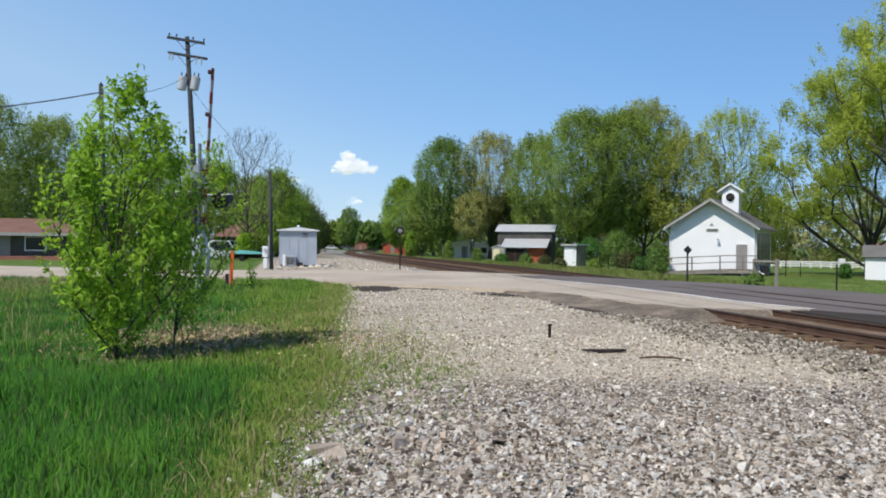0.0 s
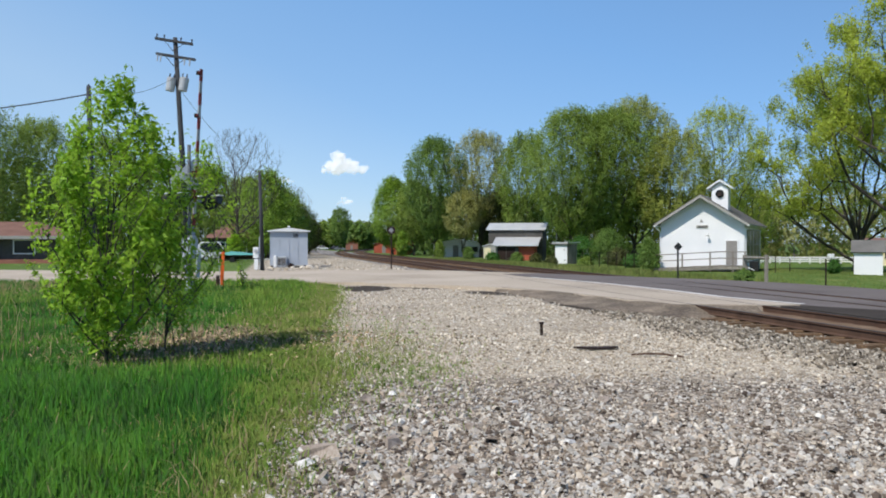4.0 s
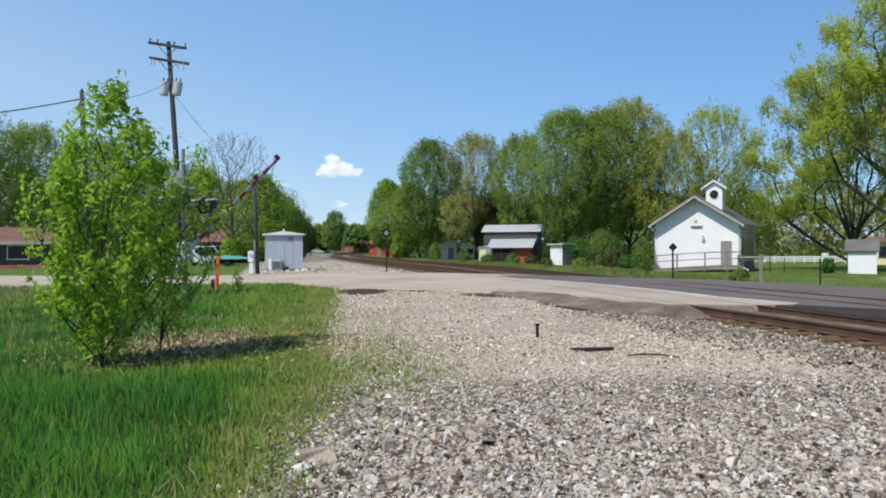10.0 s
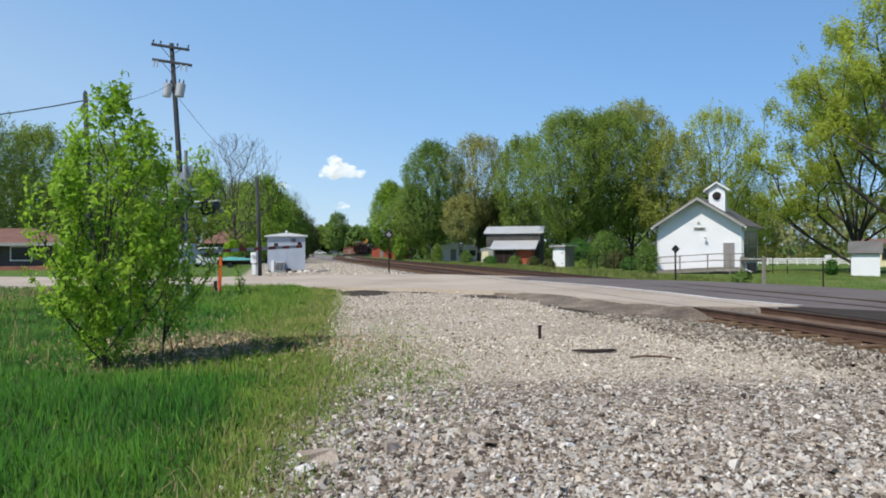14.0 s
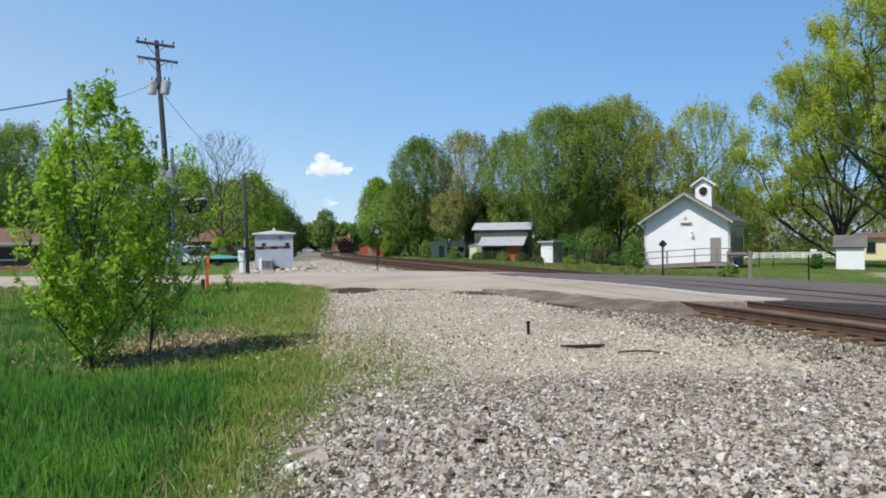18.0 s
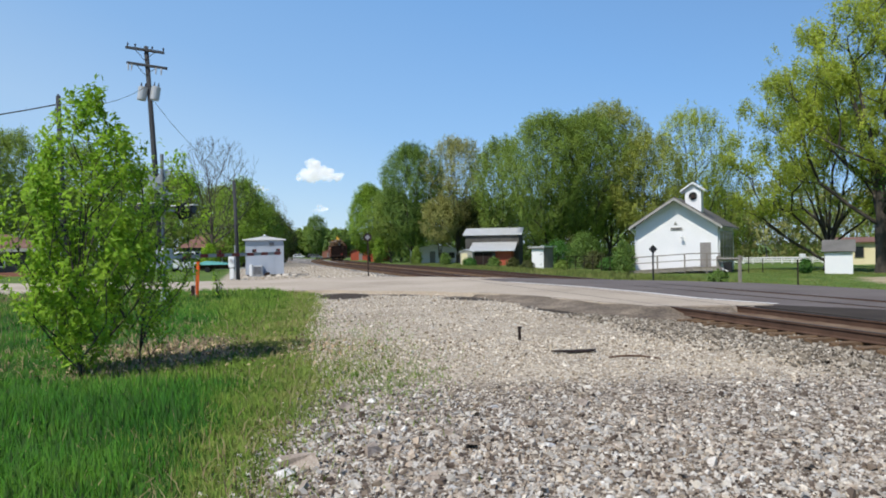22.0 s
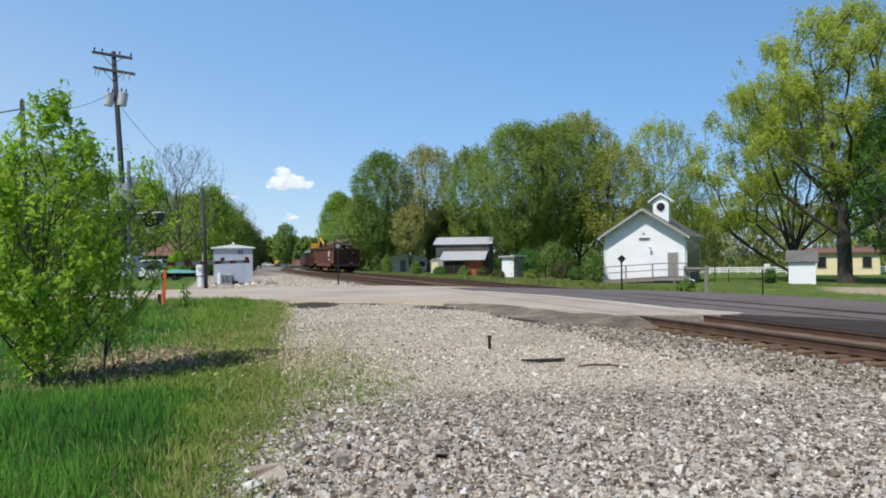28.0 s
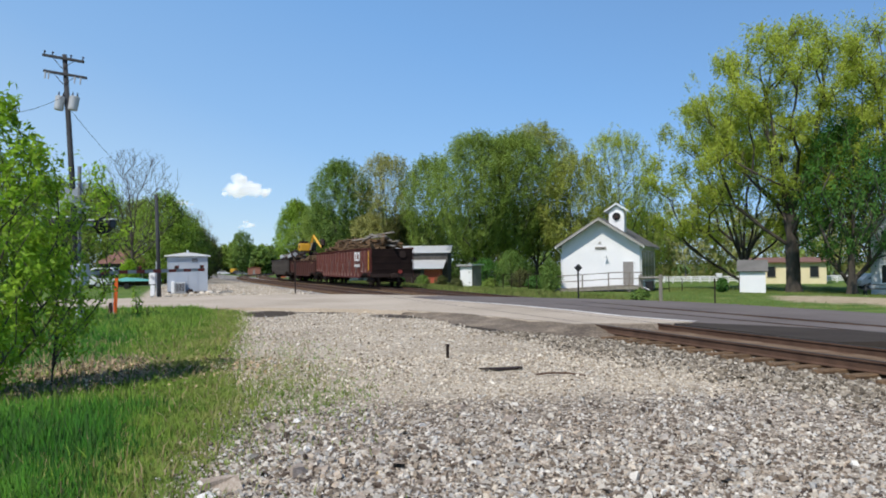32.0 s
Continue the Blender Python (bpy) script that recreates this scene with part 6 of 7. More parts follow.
# ---------------------------------------------------------------- train
def gondola(name, label, mat, L, wall_top, ribs=19, dark_end=True):
    """Origin at the middle of the car on the rail top; -y is the leading end."""
    g = thing(name, Matrix(), label, "railway wagon", "wagons of the work train")
    W2, Z0, Z1 = 1.50, 1.05, wall_top
    for sx in (-1, 1):
        bm = bmesh.new()
        out = [(-L, Z0 + 0.05), (-L + 2.6, Z0 - 0.02), (-L + 3.6, Z0 - 0.38), (L - 3.6, Z0 - 0.38), (L - 2.6, Z0 - 0.02), (L, Z0 + 0.05), (L, Z1), (-L, Z1)]
        prism(bm, out, -0.03, 0.03)
        bmesh.ops.transform(bm, matrix=Matrix.Translation((sx * W2, 0, 0)) @ Matrix.Rotation(radians(90), 4, "Z"), verts=bm.verts)
        side = part("side", bm, mat, g)
        part("top_chord", new_box(sx * W2 - 0.08, sx * W2 + 0.10 * sx + 0.02, -L, L, Z1, Z1 + 0.14, bevel=0.01), mat, side)
        rib = finish(prism(bmesh.new(), [(0, 0), (0.11, 0.10), (0.11, Z1 - Z0 + 0.25), (0.0, Z1 - Z0 + 0.32)], -0.055, 0.055), "rib", M["litrib"] if mat is M["boxcar"] else M["duskcar"] if mat is M["soot"] else mat)
        for k in range(ribs):
            y = -L + 0.45 + k * (2 * L - 0.9) / (ribs - 1)
            low = Z0 - 0.30 if abs(y) < L - 3.2 else Z0 + 0.02
            mm = Matrix.Translation((sx * (W2 + 0.02), y, low)) @ Matrix.Diagonal((sx, 1, (Z1 - low) / (Z1 - Z0 + 0.32), 1))
            part("rib", rib, None, side, m=mm)
        ladder = part("ladder", new_box(sx * (W2 + 0.10), sx * (W2 + 0.13), -L + 0.08, -L + 0.11, Z0 - 0.25, Z1), mat, g)
        part("ladder_stile", new_box(sx * (W2 + 0.10), sx * (W2 + 0.13), -L + 0.50, -L + 0.53, Z0 - 0.25, Z1), mat, ladder)
        for k in range(5):
            part("rung", bar([(sx * (W2 + 0.12), -L + 0.09, Z0 + 0.33 * k), (sx * (W2 + 0.12), -L + 0.52, Z0 + 0.33 * k)], 0.014, 5), mat, ladder)
    for sy in (-1, 1):
        end = part("end_wall", new_box(-W2, W2, sy * L - 0.05, sy * L + 0.05, Z0 - 0.05, Z1 + 0.06), M["endblack"], g, "near-black end wall")
        for z in (Z0 + 0.25, Z0 + 0.75, Z0 + 1.2):
            part("end_beam", new_box(-W2 + 0.02, W2 - 0.02, sy * (L + 0.05) - 0.018, sy * (L + 0.05) + 0.018, z - 0.07, z + 0.07, bevel=0.006), M["endblack"], end)
        part("end_sill", new_box(-W2, W2, sy * L - 0.12, sy * L + 0.12, Z0 - 0.3, Z0 - 0.05), M["soot"], g)
        cp = part("coupler", new_box(-0.12, 0.12, min(sy * L, sy * (L + 0.62)), max(sy * L, sy * (L + 0.62)), 0.74, 0.98, bevel=0.03), M["soot"], g)
        part("knuckle", new_box(-0.2, 0.2, sy * (L + 0.55) - 0.14, sy * (L + 0.55) + 0.14, 0.70, 1.02, bevel=0.05), M["soot"], cp)
        hose = [(0.35, sy * L, 0.8), (0.40, sy * (L + 0.25), 0.5), (0.30, sy * (L + 0.5), 0.42)]
        part("brake_hose", bar(hose, 0.03, 6), M["black"], g)
        part("brake_wheel", bar([(0.75, sy * (L + 0.10), Z1 - 0.35), (0.75, sy * (L + 0.14), Z1 - 0.35)], 0.26, 14), M["soot"], end)
    part("floor", new_box(-W2, W2, -L, L, Z0 - 0.12, Z0), M["soot"], g)
    part("centre_sill", new_box(-0.2, 0.2, -L, L, Z0 - 0.42, Z0 - 0.12), M["soot"], g)
    sets = []
    for sy in (-(L - 1.9), L - 1.9):
        truck = part("truck", new_box(-1.1, 1.1, sy - 0.2, sy + 0.2, 0.42, 0.74, bevel=0.03), M["soot"], g)
        for sx in (-1, 1):
            bm = bmesh.new()
            tube(bm, [(sx * 1.08, sy - 1.05, 0.46), (sx * 1.08, sy - 0.4, 0.62), (sx * 1.08, sy + 0.4, 0.62), (sx * 1.08, sy + 1.05, 0.46)], 0.10, 6)
            tube(bm, [(sx * 1.08, sy - 0.8, 0.48), (sx * 1.08, sy - 0.35, 0.26), (sx * 1.08, sy + 0.35, 0.26), (sx * 1.08, sy + 0.8, 0.48)], 0.07, 6)
            part("side_frame", bm, M["soot"], truck)
        for dy in (-0.86, 0.86):
            bm = bmesh.new()
            for sx in (-0.75, 0.75):
                tube(bm, [(sx - 0.065, 0, 0), (sx - 0.055, 0, 0), (sx + 0.055, 0, 0), (sx + 0.065, 0, 0)], [0.38, 0.457, 0.457, 0.38], 24)
                for q in range(4):
                    box(bm, sx - 0.075, sx + 0.075, -0.02, 0.02, 0.12, 0.33, m=Matrix.Rotation(q * math.pi / 2, 4, "X"))
            tube(bm, [(-0.98, 0, 0), (0.98, 0, 0)], 0.08, 8)
            sets.append(part("wheelset", bm, M["soot"], g, m=Matrix.Translation((0, sy + dy, 0.457))))
    return g, sets


def tie_heap(car, count, L, base, peak, seed, long_planks=0):
    """Old ties thrown on a heap in a wagon."""
    r = random.Random(seed)
    kinds = [tie_mesh(r) for _ in range(4)]
    for k in range(count):
        y = r.uniform(-L, L)
        x = r.triangular(-1.2, 1.2, 0)
        z = base + (peak - base) * (1 - abs(x) / 1.5) * r.uniform(0.35, 1.0) * (0.75 + 0.25 * math.sin(y * 0.9 + seed))
        m = Matrix.Translation((x * 0.5, y, z)) @ Euler((r.uniform(-0.25, 0.25), r.uniform(-0.22, 0.22), r.choice((0.0, 1.57, 0.6, 1.2)) + r.uniform(-0.4, 0.4))).to_matrix().to_4x4()
        if abs(m.to_euler().z % math.pi - math.pi / 2) > 1.0:
            m = m @ Matrix.Diagonal((0.92, 1, 1, 1))
        part("old_tie", r.choice(kinds), None, car, m=m)
    plank = finish(new_box(-0.10, 0.10, -2.6, 2.6, -0.05, 0.05, bevel=0.01), "plank", M["wood"])
    for k in range(long_planks):
        m = Matrix.Translation((r.uniform(-1.1, 1.1), -L + 1.6 + r.uniform(-1.2, 1.6), base + 0.5 + 0.1 * k)) @ Euler((r.uniform(-0.05, 0.09), r.uniform(-0.1, 0.1), r.uniform(-0.3, 0.3))).to_matrix().to_4x4()
        part("plank", plank, None, car, m=m)


LEAD, LEAD_SETS = gondola("gondola_wagon", "oxide-red gondola wagon heaped with old railway ties", M["boxcar"], 10.8, 2.72)
tie_heap(LEAD, 160, 9.3, 2.5, 4.1, 5, 10)
# plain painted marks on the leading wagon
for y0, y1, z0, z1 in ((-6.9, -6.62, 1.95, 2.6), (-6.62, -6.3, 2.42, 2.6), (-6.4, -6.1, 1.9, 2.1), (-6.05, -5.8, 1.95, 2.6), (-5.5, -5.25, 1.95, 2.6), (-5.8, -5.5, 2.45, 2.6), (-6.9, -6.4, 1.50, 1.68), (-6.2, -5.8, 1.50, 1.68), (-5.6, -5.2, 1.50, 1.68)):
    part("painted_mark", new_box(-1.66, -1.645, y0 - 0.9, y1 - 0.9, z0, z1), M["whitemetal"], LEAD, "faded white painted mark")
part("corner_stripe", new_box(-1.66, -1.64, -10.6, -10.42, 1.2, 2.6), M["yellow"], LEAD, "yellow reflective stripe")
for k in range(8):
    part("scuff_mark", new_box(-1.650, -1.642, -8.8 + k * 2.3, -8.72 + k * 2.3, 1.05, 1.8 + 0.15 * (k % 3)), M["greycar"], LEAD, "pale scuffed streak")
part("marker_lamp", bar([(0.55, -10.88, 1.12), (0.55, -11.0, 1.12)], 0.14, 10), M["red"], LEAD, "red marker lamp")
SECOND, SECOND_SETS = gondola("gondola_wagon", "dark brown-red gondola wagon with low sides", M["darkcar"], 8.3, 2.15, 13)
tie_heap(SECOND, 80, 7.4, 1.95, 3.15, 8)
THIRD, THIRD_SETS = gondola("gondola_wagon", "sooty grey gondola wagon carrying scrap metal", M["soot"], 9.3, 2.6, 15)
r = random.Random(4)
for k in range(36):
    bm = new_box(-r.uniform(0.1, 0.6), r.uniform(0.1, 0.6), -r.uniform(0.1, 0.9), r.uniform(0.1, 0.9), -0.12, r.uniform(0.05, 0.5), bevel=0.02)
    part("scrap_piece", bm, M[r.choice(("soot", "soot", "greycar", "steel"))], THIRD,
         m=Matrix.Translation((r.uniform(-0.7, 0.7), r.uniform(-8.4, 8.4), 2.6 + r.uniform(0, 0.5))) @ Euler((r.uniform(-0.4, 0.4), r.uniform(-0.4, 0.4), r.uniform(0, 3))).to_matrix().to_4x4())


def build_excavator():
    e = thing("excavator", Matrix(), "yellow excavator riding on top of a gondola wagon", "excavator")
    for sx in (-1, 1):
        part("track", new_box(sx * 0.95 - 0.25, sx * 0.95 + 0.25, -1.6, 1.6, 2.32, 2.92, bevel=0.18), M["soot"], e)
    part("turntable", bar([(0, 0, 2.7), (0, 0, 3.05)], 0.6, 16), M["soot"], e)
    housing = part("housing", new_box(-1.05, 0.45, 0.2, 1.5, 3.05, 4.25, bevel=0.10), M["yellow"], e, "yellow engine housing")
    part("grille", new_box(-1.075, -1.04, 0.4, 0.9, 3.55, 3.95), M["soot"], housing)
    part("engine_cover", new_box(-0.95, 0.35, 0.5, 1.45, 4.25, 4.62, bevel=0.08), M["soot"], housing)
    part("exhaust", bar([(-0.5, 0.7, 4.55), (-0.5, 0.7, 5.0)], 0.06, 8), M["soot"], housing)
    part("counterweight", new_box(-1.05, 0.45, 1.5, 1.85, 3.05, 3.75, bevel=0.12), M["soot"], e)
    cab = part("cab", new_box(0.5, 1.2, -0.6, 0.7, 3.05, 4.5, bevel=0.08), M["soot"], e)
    part("side_window", new_box(0.475, 0.505, -0.45, 0.15, 3.6, 4.35), M["glass"], cab)
    part("front_window", new_box(0.6, 1.1, -0.62, -0.59, 3.4, 4.35), M["glass"], cab)
    part("boom", bar([(0.3, -0.3, 3.3), (0.45, -0.9, 4.5), (0.55, -1.4, 5.35), (0.6, -1.7, 5.3)], [0.20, 0.26, 0.24, 0.18], 4), M["yellow"], e)
    part("stick", bar([(0.55, -1.4, 5.4), (0.75, -2.6, 4.5), (0.95, -3.9, 3.5)], [0.2, 0.24, 0.14], 4), M["yellow"], e)
    part("grapple", bar([(1.0, -3.7, 4.75), (1.15, -4.1, 4.4), (1.15, -4.2, 3.9), (1.0, -3.9, 3.4)], [0.2, 0.36, 0.36, 0.12], 6), M["soot"], e)
    part("boom_cylinder", bar([(0.3, -0.5, 3.2), (0.5, -1.1, 4.6)], 0.08, 8), M["steel"], e)
    # a compact machine
    for ob in e.children_recursive:
        ob.data.transform(Matrix.Translation((0, 0, 2.32)) @ Matrix.Scale(0.74, 4) @ Matrix.Translation((0, 0, -2.32)))
    return e


EXCAVATOR = build_excavator()


def build_loader():
    """A yellow truck that drives up at the far end of the line."""
    x, y, z = spot(-9.4, 320)
    c = thing("yellow_truck", Matrix.Translation((x, y, z)), "yellow truck arriving at the far end of the tracks", "truck")
    part("body", new_box(-2.6, 1.4, -1.0, 1.0, 0.9, 2.5, bevel=0.08), M["yellow"], c)
    part("cab", new_box(1.5, 3.0, -1.0, 1.0, 0.7, 2.2, bevel=0.12), M["yellow"], c)
    part("windscreen", new_box(1.6, 3.02, -0.85, 0.85, 1.5, 2.05), M["glass"], c)
    for x0 in (-1.6, 2.2):
        for sy in (-1, 1):
            part("wheel", bar([(x0, sy * 0.75, 0.45), (x0, sy * 1.02, 0.45)], 0.45, 16), M["black"], c)
    return c


LOADER = build_loader()


# ---------------------------------------------------------------- cloud
def build_cloud(name, az, el, width, tall, seed, n=34):
    r = random.Random(seed)
    d = 3000.0
    bm = bmesh.new()
    for k in range(n):
        x = r.triangular(-0.5, 0.5, -0.05) * width
        top = tall * max(math.exp(-((x / width + 0.10) / 0.17) ** 2), 0.55 * math.exp(-((x / width - 0.16) / 0.26) ** 2), 0.30 * math.exp(-((x / width + 0.3) / 0.16) ** 2))
        z = r.uniform(-0.12 * tall, max(0.1, top) * 0.85) + r.gauss(0, 0.05) * tall
        s = width * r.uniform(0.025, 0.075) * (0.6 + 0.6 * max(0, top) / tall)
        q = bmesh.ops.create_icosphere(bm, subdivisions=2, radius=s)
        off = Vector((x, r.uniform(-0.12, 0.12) * width, z))
        for v in q["verts"]:
            f = 1 + 0.5 * noise.noise(v.co * (2.2 / s) + Vector((k * 3.1, 0, 0))) + 0.18 * noise.noise(v.co * (5.5 / s))
            v.co = Vector((v.co.x * f, v.co.y * f, v.co.z * f * 0.85)) + off
    at = Vector((d * math.sin(radians(az)), d * math.cos(radians(az)), EYE + d * math.tan(radians(el))))
    return whole(name, bm, M["cloud"], Matrix.Translation(at) @ Matrix.Rotation(radians(-az), 4, "Z"), "small white fair-weather cumulus cloud", "cloud", "clouds", kind="stuff", smooth=True)


build_cloud("cloud", -6.75, 5.45, 205, 78, 1, 130)
build_cloud("cloud", -6.6, 3.0, 70, 26, 2, 40)
build_cloud("cloud", -11.2, 4.5, 90, 30, 3, 22)
build_cloud("cloud", -13.6, 4.2, 90, 50, 4, 26)


# ---------------------------------------------------------------- clutter on the gravel
whole("iron_stub", bar([(0, 0, -0.08), (0, 0, 0.20), (0.0, 0, 0.205), (0, 0, 0.235)], [0.028, 0.028, 0.04, 0.036], 10), M["soot"], Matrix.Translation((1.86, 13.2, 0)),
      "short rusty iron stub standing in the gravel", "stub")
whole("bent_rod", bar([(-0.34, 0.05, 0.02), (-0.15, 0.0, 0.045), (0.1, -0.02, 0.04), (0.36, -0.12, 0.015)], [0.012, 0.016, 0.016, 0.010], 6), M["rust"], Matrix.Translation((3.12, 10.7, 0)),
      "thin bent rusty rod lying on gravel", "scrap iron")
for k, (x, y, ln, tw) in enumerate(((2.42, 11.4, 0.34, 2),)):
    # a bent lens-shaped flake
    bm = bmesh.new()
    rims = []
    for z in (0.0, 0.022):
        ring = []
        for a in range(14):
            u = math.cos(a * math.pi / 7)
            ring.append(bm.verts.new((u * ln, math.sin(a * math.pi / 7) * (0.085 + 0.03 * u) * (1 - 0.25 * k), z + 0.010 * u * u)))
        rims.append(ring)
    bm.faces.new(rims[1])
    bm.faces.new(rims[0][::-1])
    for a in range(14):
        bm.faces.new((rims[0][a], rims[0][(a + 1) % 14], rims[1][(a + 1) % 14], rims[1][a]))
    whole("iron_plate", bm, M["rust"] if k else M["soot"], Matrix.Translation((x, y, 0.02)) @ Matrix.Rotation(radians(tw), 4, "Z"), "rusty scrap of track iron lying on gravel", "scrap iron")


# ---------------------------------------------------------------- stones and grass
def scatter_stones(name, pts, sizes, label, seed, squash=0.6, tilt=0.5):
    """Crushed stones, each an uneven block with broken faces."""
    r = np.random.default_rng(seed)
    cube = np.array([(x, y, z) for z in (-1, 1) for y in (-1, 1) for x in (-1, 1)]) * 0.62
    quad = np.array([(4, 5, 7, 6), (0, 1, 5, 4), (2, 6, 7, 3), (0, 4, 6, 2), (1, 3, 7, 5)])
    n = len(pts)
    v = cube[None] + r.uniform(-0.34, 0.34, (n, 8, 3))
    v[:, 4:, :2] *= r.uniform(0.35, 0.95, (n, 1, 1))
    v = v * np.stack([r.uniform(0.85, 1.65, n), r.uniform(0.6, 1.05, n), r.uniform(0.40, 0.85, n) * squash / 0.6], -1)[:, None]
    a, b = r.uniform(0, 6.283, n), r.normal(0, tilt, n)
    ca, sa, cb, sb = np.cos(a), np.sin(a), np.cos(b), np.sin(b)
    x, y, z = v[..., 0], v[..., 1], v[..., 2]
    x, z = x * cb[:, None] + z * sb[:, None], -x * sb[:, None] + z * cb[:, None]
    x, y = x * ca[:, None] - y * sa[:, None], x * sa[:, None] + y * ca[:, None]
    v = np.stack([x, y, z], -1) * sizes[:, None, None] * 0.5 + pts[:, None]
    f = (quad[None] + 8 * np.arange(n)[:, None, None]).reshape(-1, 4)
    ob = new(name, mesh_of(name, v.reshape(-1, 3).tolist(), f.tolist(), [M["stone"]]))
    return tagged(ob, label, "gravel", kind="stuff")


def scatter_field(n, y0, y1, seed, power):
    """Places in the view's wedge, thinning with distance."""
    r = np.random.default_rng(seed)
    y = y0 + (y1 - y0) * r.random(n) ** power
    x = r.uniform(-0.62, 0.80, n) * (y + 0.8)
    return x, y, r


def build_stones():
    x, y, r = scatter_field(88000, 3.6, 13.5, 21, 1.15)
    x2, y2, _ = scatter_field(32000, 11.5, 28.5, 24, 1.0)
    x, y = np.concatenate([x, x2]), np.concatenate([y, y2])
    keep = (r.random(len(x)) > grass_amount(x, y) * 1.2) & (x * CT + y * ST + r.normal(0, 0.35, len(x)) < 8.0) & (x > -6)
    edge = np.interp(x, [p[0] for p in NEAR_EDGE], [p[1] for p in NEAR_EDGE])
    keep &= (y < edge + 0.15) & (r.random(len(x)) > 1.3 * cinder_amount(x, y) - 0.15)
    x, y = x[keep], y[keep]
    # coarse up to a line across the gravel, fine and sandy beyond it
    line = y - 8.45 - 0.16 * x + 0.35 * np.sin(1.7 * x) + r.normal(0, 0.45, len(x))
    coarse = smooth_step(0.6, -0.6, line)
    sz = 0.025 * np.exp(r.normal(0, 0.40, len(x))) * (1 + 0.02 * np.maximum(0, y - 5))
    sz *= 0.85 + 0.50 * coarse * smooth_step(11, 5, y + 0.35 * np.maximum(0, x)) + 0.3 * smooth_step(11, 16, y)
    sz = np.minimum(sz, 0.13)
    z = height(x, y) + sz * r.uniform(0.05, 0.28, len(x))
    near = line < 0
    pts = np.column_stack([x, y, z])
    scatter_stones("gravel_stones", pts[near], sz[near], "loose pale grey limestone gravel of mixed sizes", 22)
    ob = scatter_stones("sandy_gravel", pts[~near], sz[~near], "tan sandy gravel with small stones", 27)
    ob.data.materials[0] = M["tanstone"]
    # the stony lane beyond the road, left of the track
    n = 4500
    y = 42.8 + 45 * r.random(n) ** 1.5
    x = (r.uniform(-1.0, 9.0, n) - y * ST) / CT
    sz = 0.065 * np.exp(r.normal(0, 0.4, n))
    z = height(x, y) + sz * r.uniform(-0.1, 0.2, n)
    ob = scatter_stones("lane_stones", np.column_stack([x, y, z]), sz, "pale stones strewn over a dirt lane by the track", 26)
    ob.data.materials[0] = M["tanstone"]
    # ballast beside the rails
    n = 17000
    s, o = r.uniform(4, 17, n), r.triangular(6.6, 8.6, 12.2, n)
    x, y = -s * ST + o * CT, s * CT + o * ST
    sz = 0.055 * np.exp(r.normal(0, 0.3, n))
    z = height(x, y) + sz * r.uniform(0.1, 0.35, n)
    keep = (np.abs(o - NEAR_RAIL - 1.5) > 0.10) & ((o < NEAR_RAIL - 0.62) | (o > NEAR_RAIL + 1.6) | ((o < NEAR_RAIL - 0.1) & (np.abs((s + 8) / 0.52 % 1 - 0.5) < 0.22)))
    ob = scatter_stones("ballast_stones", np.column_stack([x, y, z])[keep], sz[keep], "grey-brown crushed railway ballast", 23)
    ob.data.materials[0] = M["ballast"]
    for k, (x, y, s, mat) in enumerate((
            (-0.68, 7.74, 0.29, "bigstone"), (-0.44, 8.05, 0.18, "palestone"), (-0.33, 6.03, 0.26, "bigstone"), (-0.87, 5.74, 0.27, "bigstone"), (0.12, 5.25, 0.17, "bigstone"),
            (0.64, 5.57, 0.16, "bigstone"), (0.31, 5.91, 0.09, "ochrestone"), (1.32, 8.47, 0.15, "bigstone"), (1.15, 8.58, 0.12, "bigstone"), (0.32, 6.56, 0.16, "bigstone"),
            (-0.14, 6.11, 0.11, "bigstone"), (-0.94, 5.45, 0.15, "palestone"), (-1.01, 5.86, 0.13, "palestone"), (-1.03, 5.62, 0.14, "palestone"), (2.33, 6.43, 0.11, "bigstone"),
            (2.65, 6.58, 0.14, "bigstone"), (1.72, 7.67, 0.17, "bigstone"), (2.69, 5.68, 0.10, "bigstone"), (3.23, 6.27, 0.10, "bigstone"), (1.1, 6.1, 0.12, "palestone"), (0.8, 7.6, 0.13, "palestone"))):
        words = {"bigstone": "large flat brown stone lying in the gravel", "palestone": "pale limestone block lying in the gravel", "ochrestone": "yellow-brown stone lying in the gravel"}[mat]
        ob = scatter_stones("stone", np.array([[0.0, 0.0, s * 0.12]]), np.array([s * 1.0]), words, 50 + k, 0.4, 0.12)
        ob.location = (x, y, 0)
        ob.data.materials[0] = M[mat]
        ob["kind"] = ""
        tagged(ob, category="stone", group="large stones in the gravel")
        del ob["kind"]


build_stones()


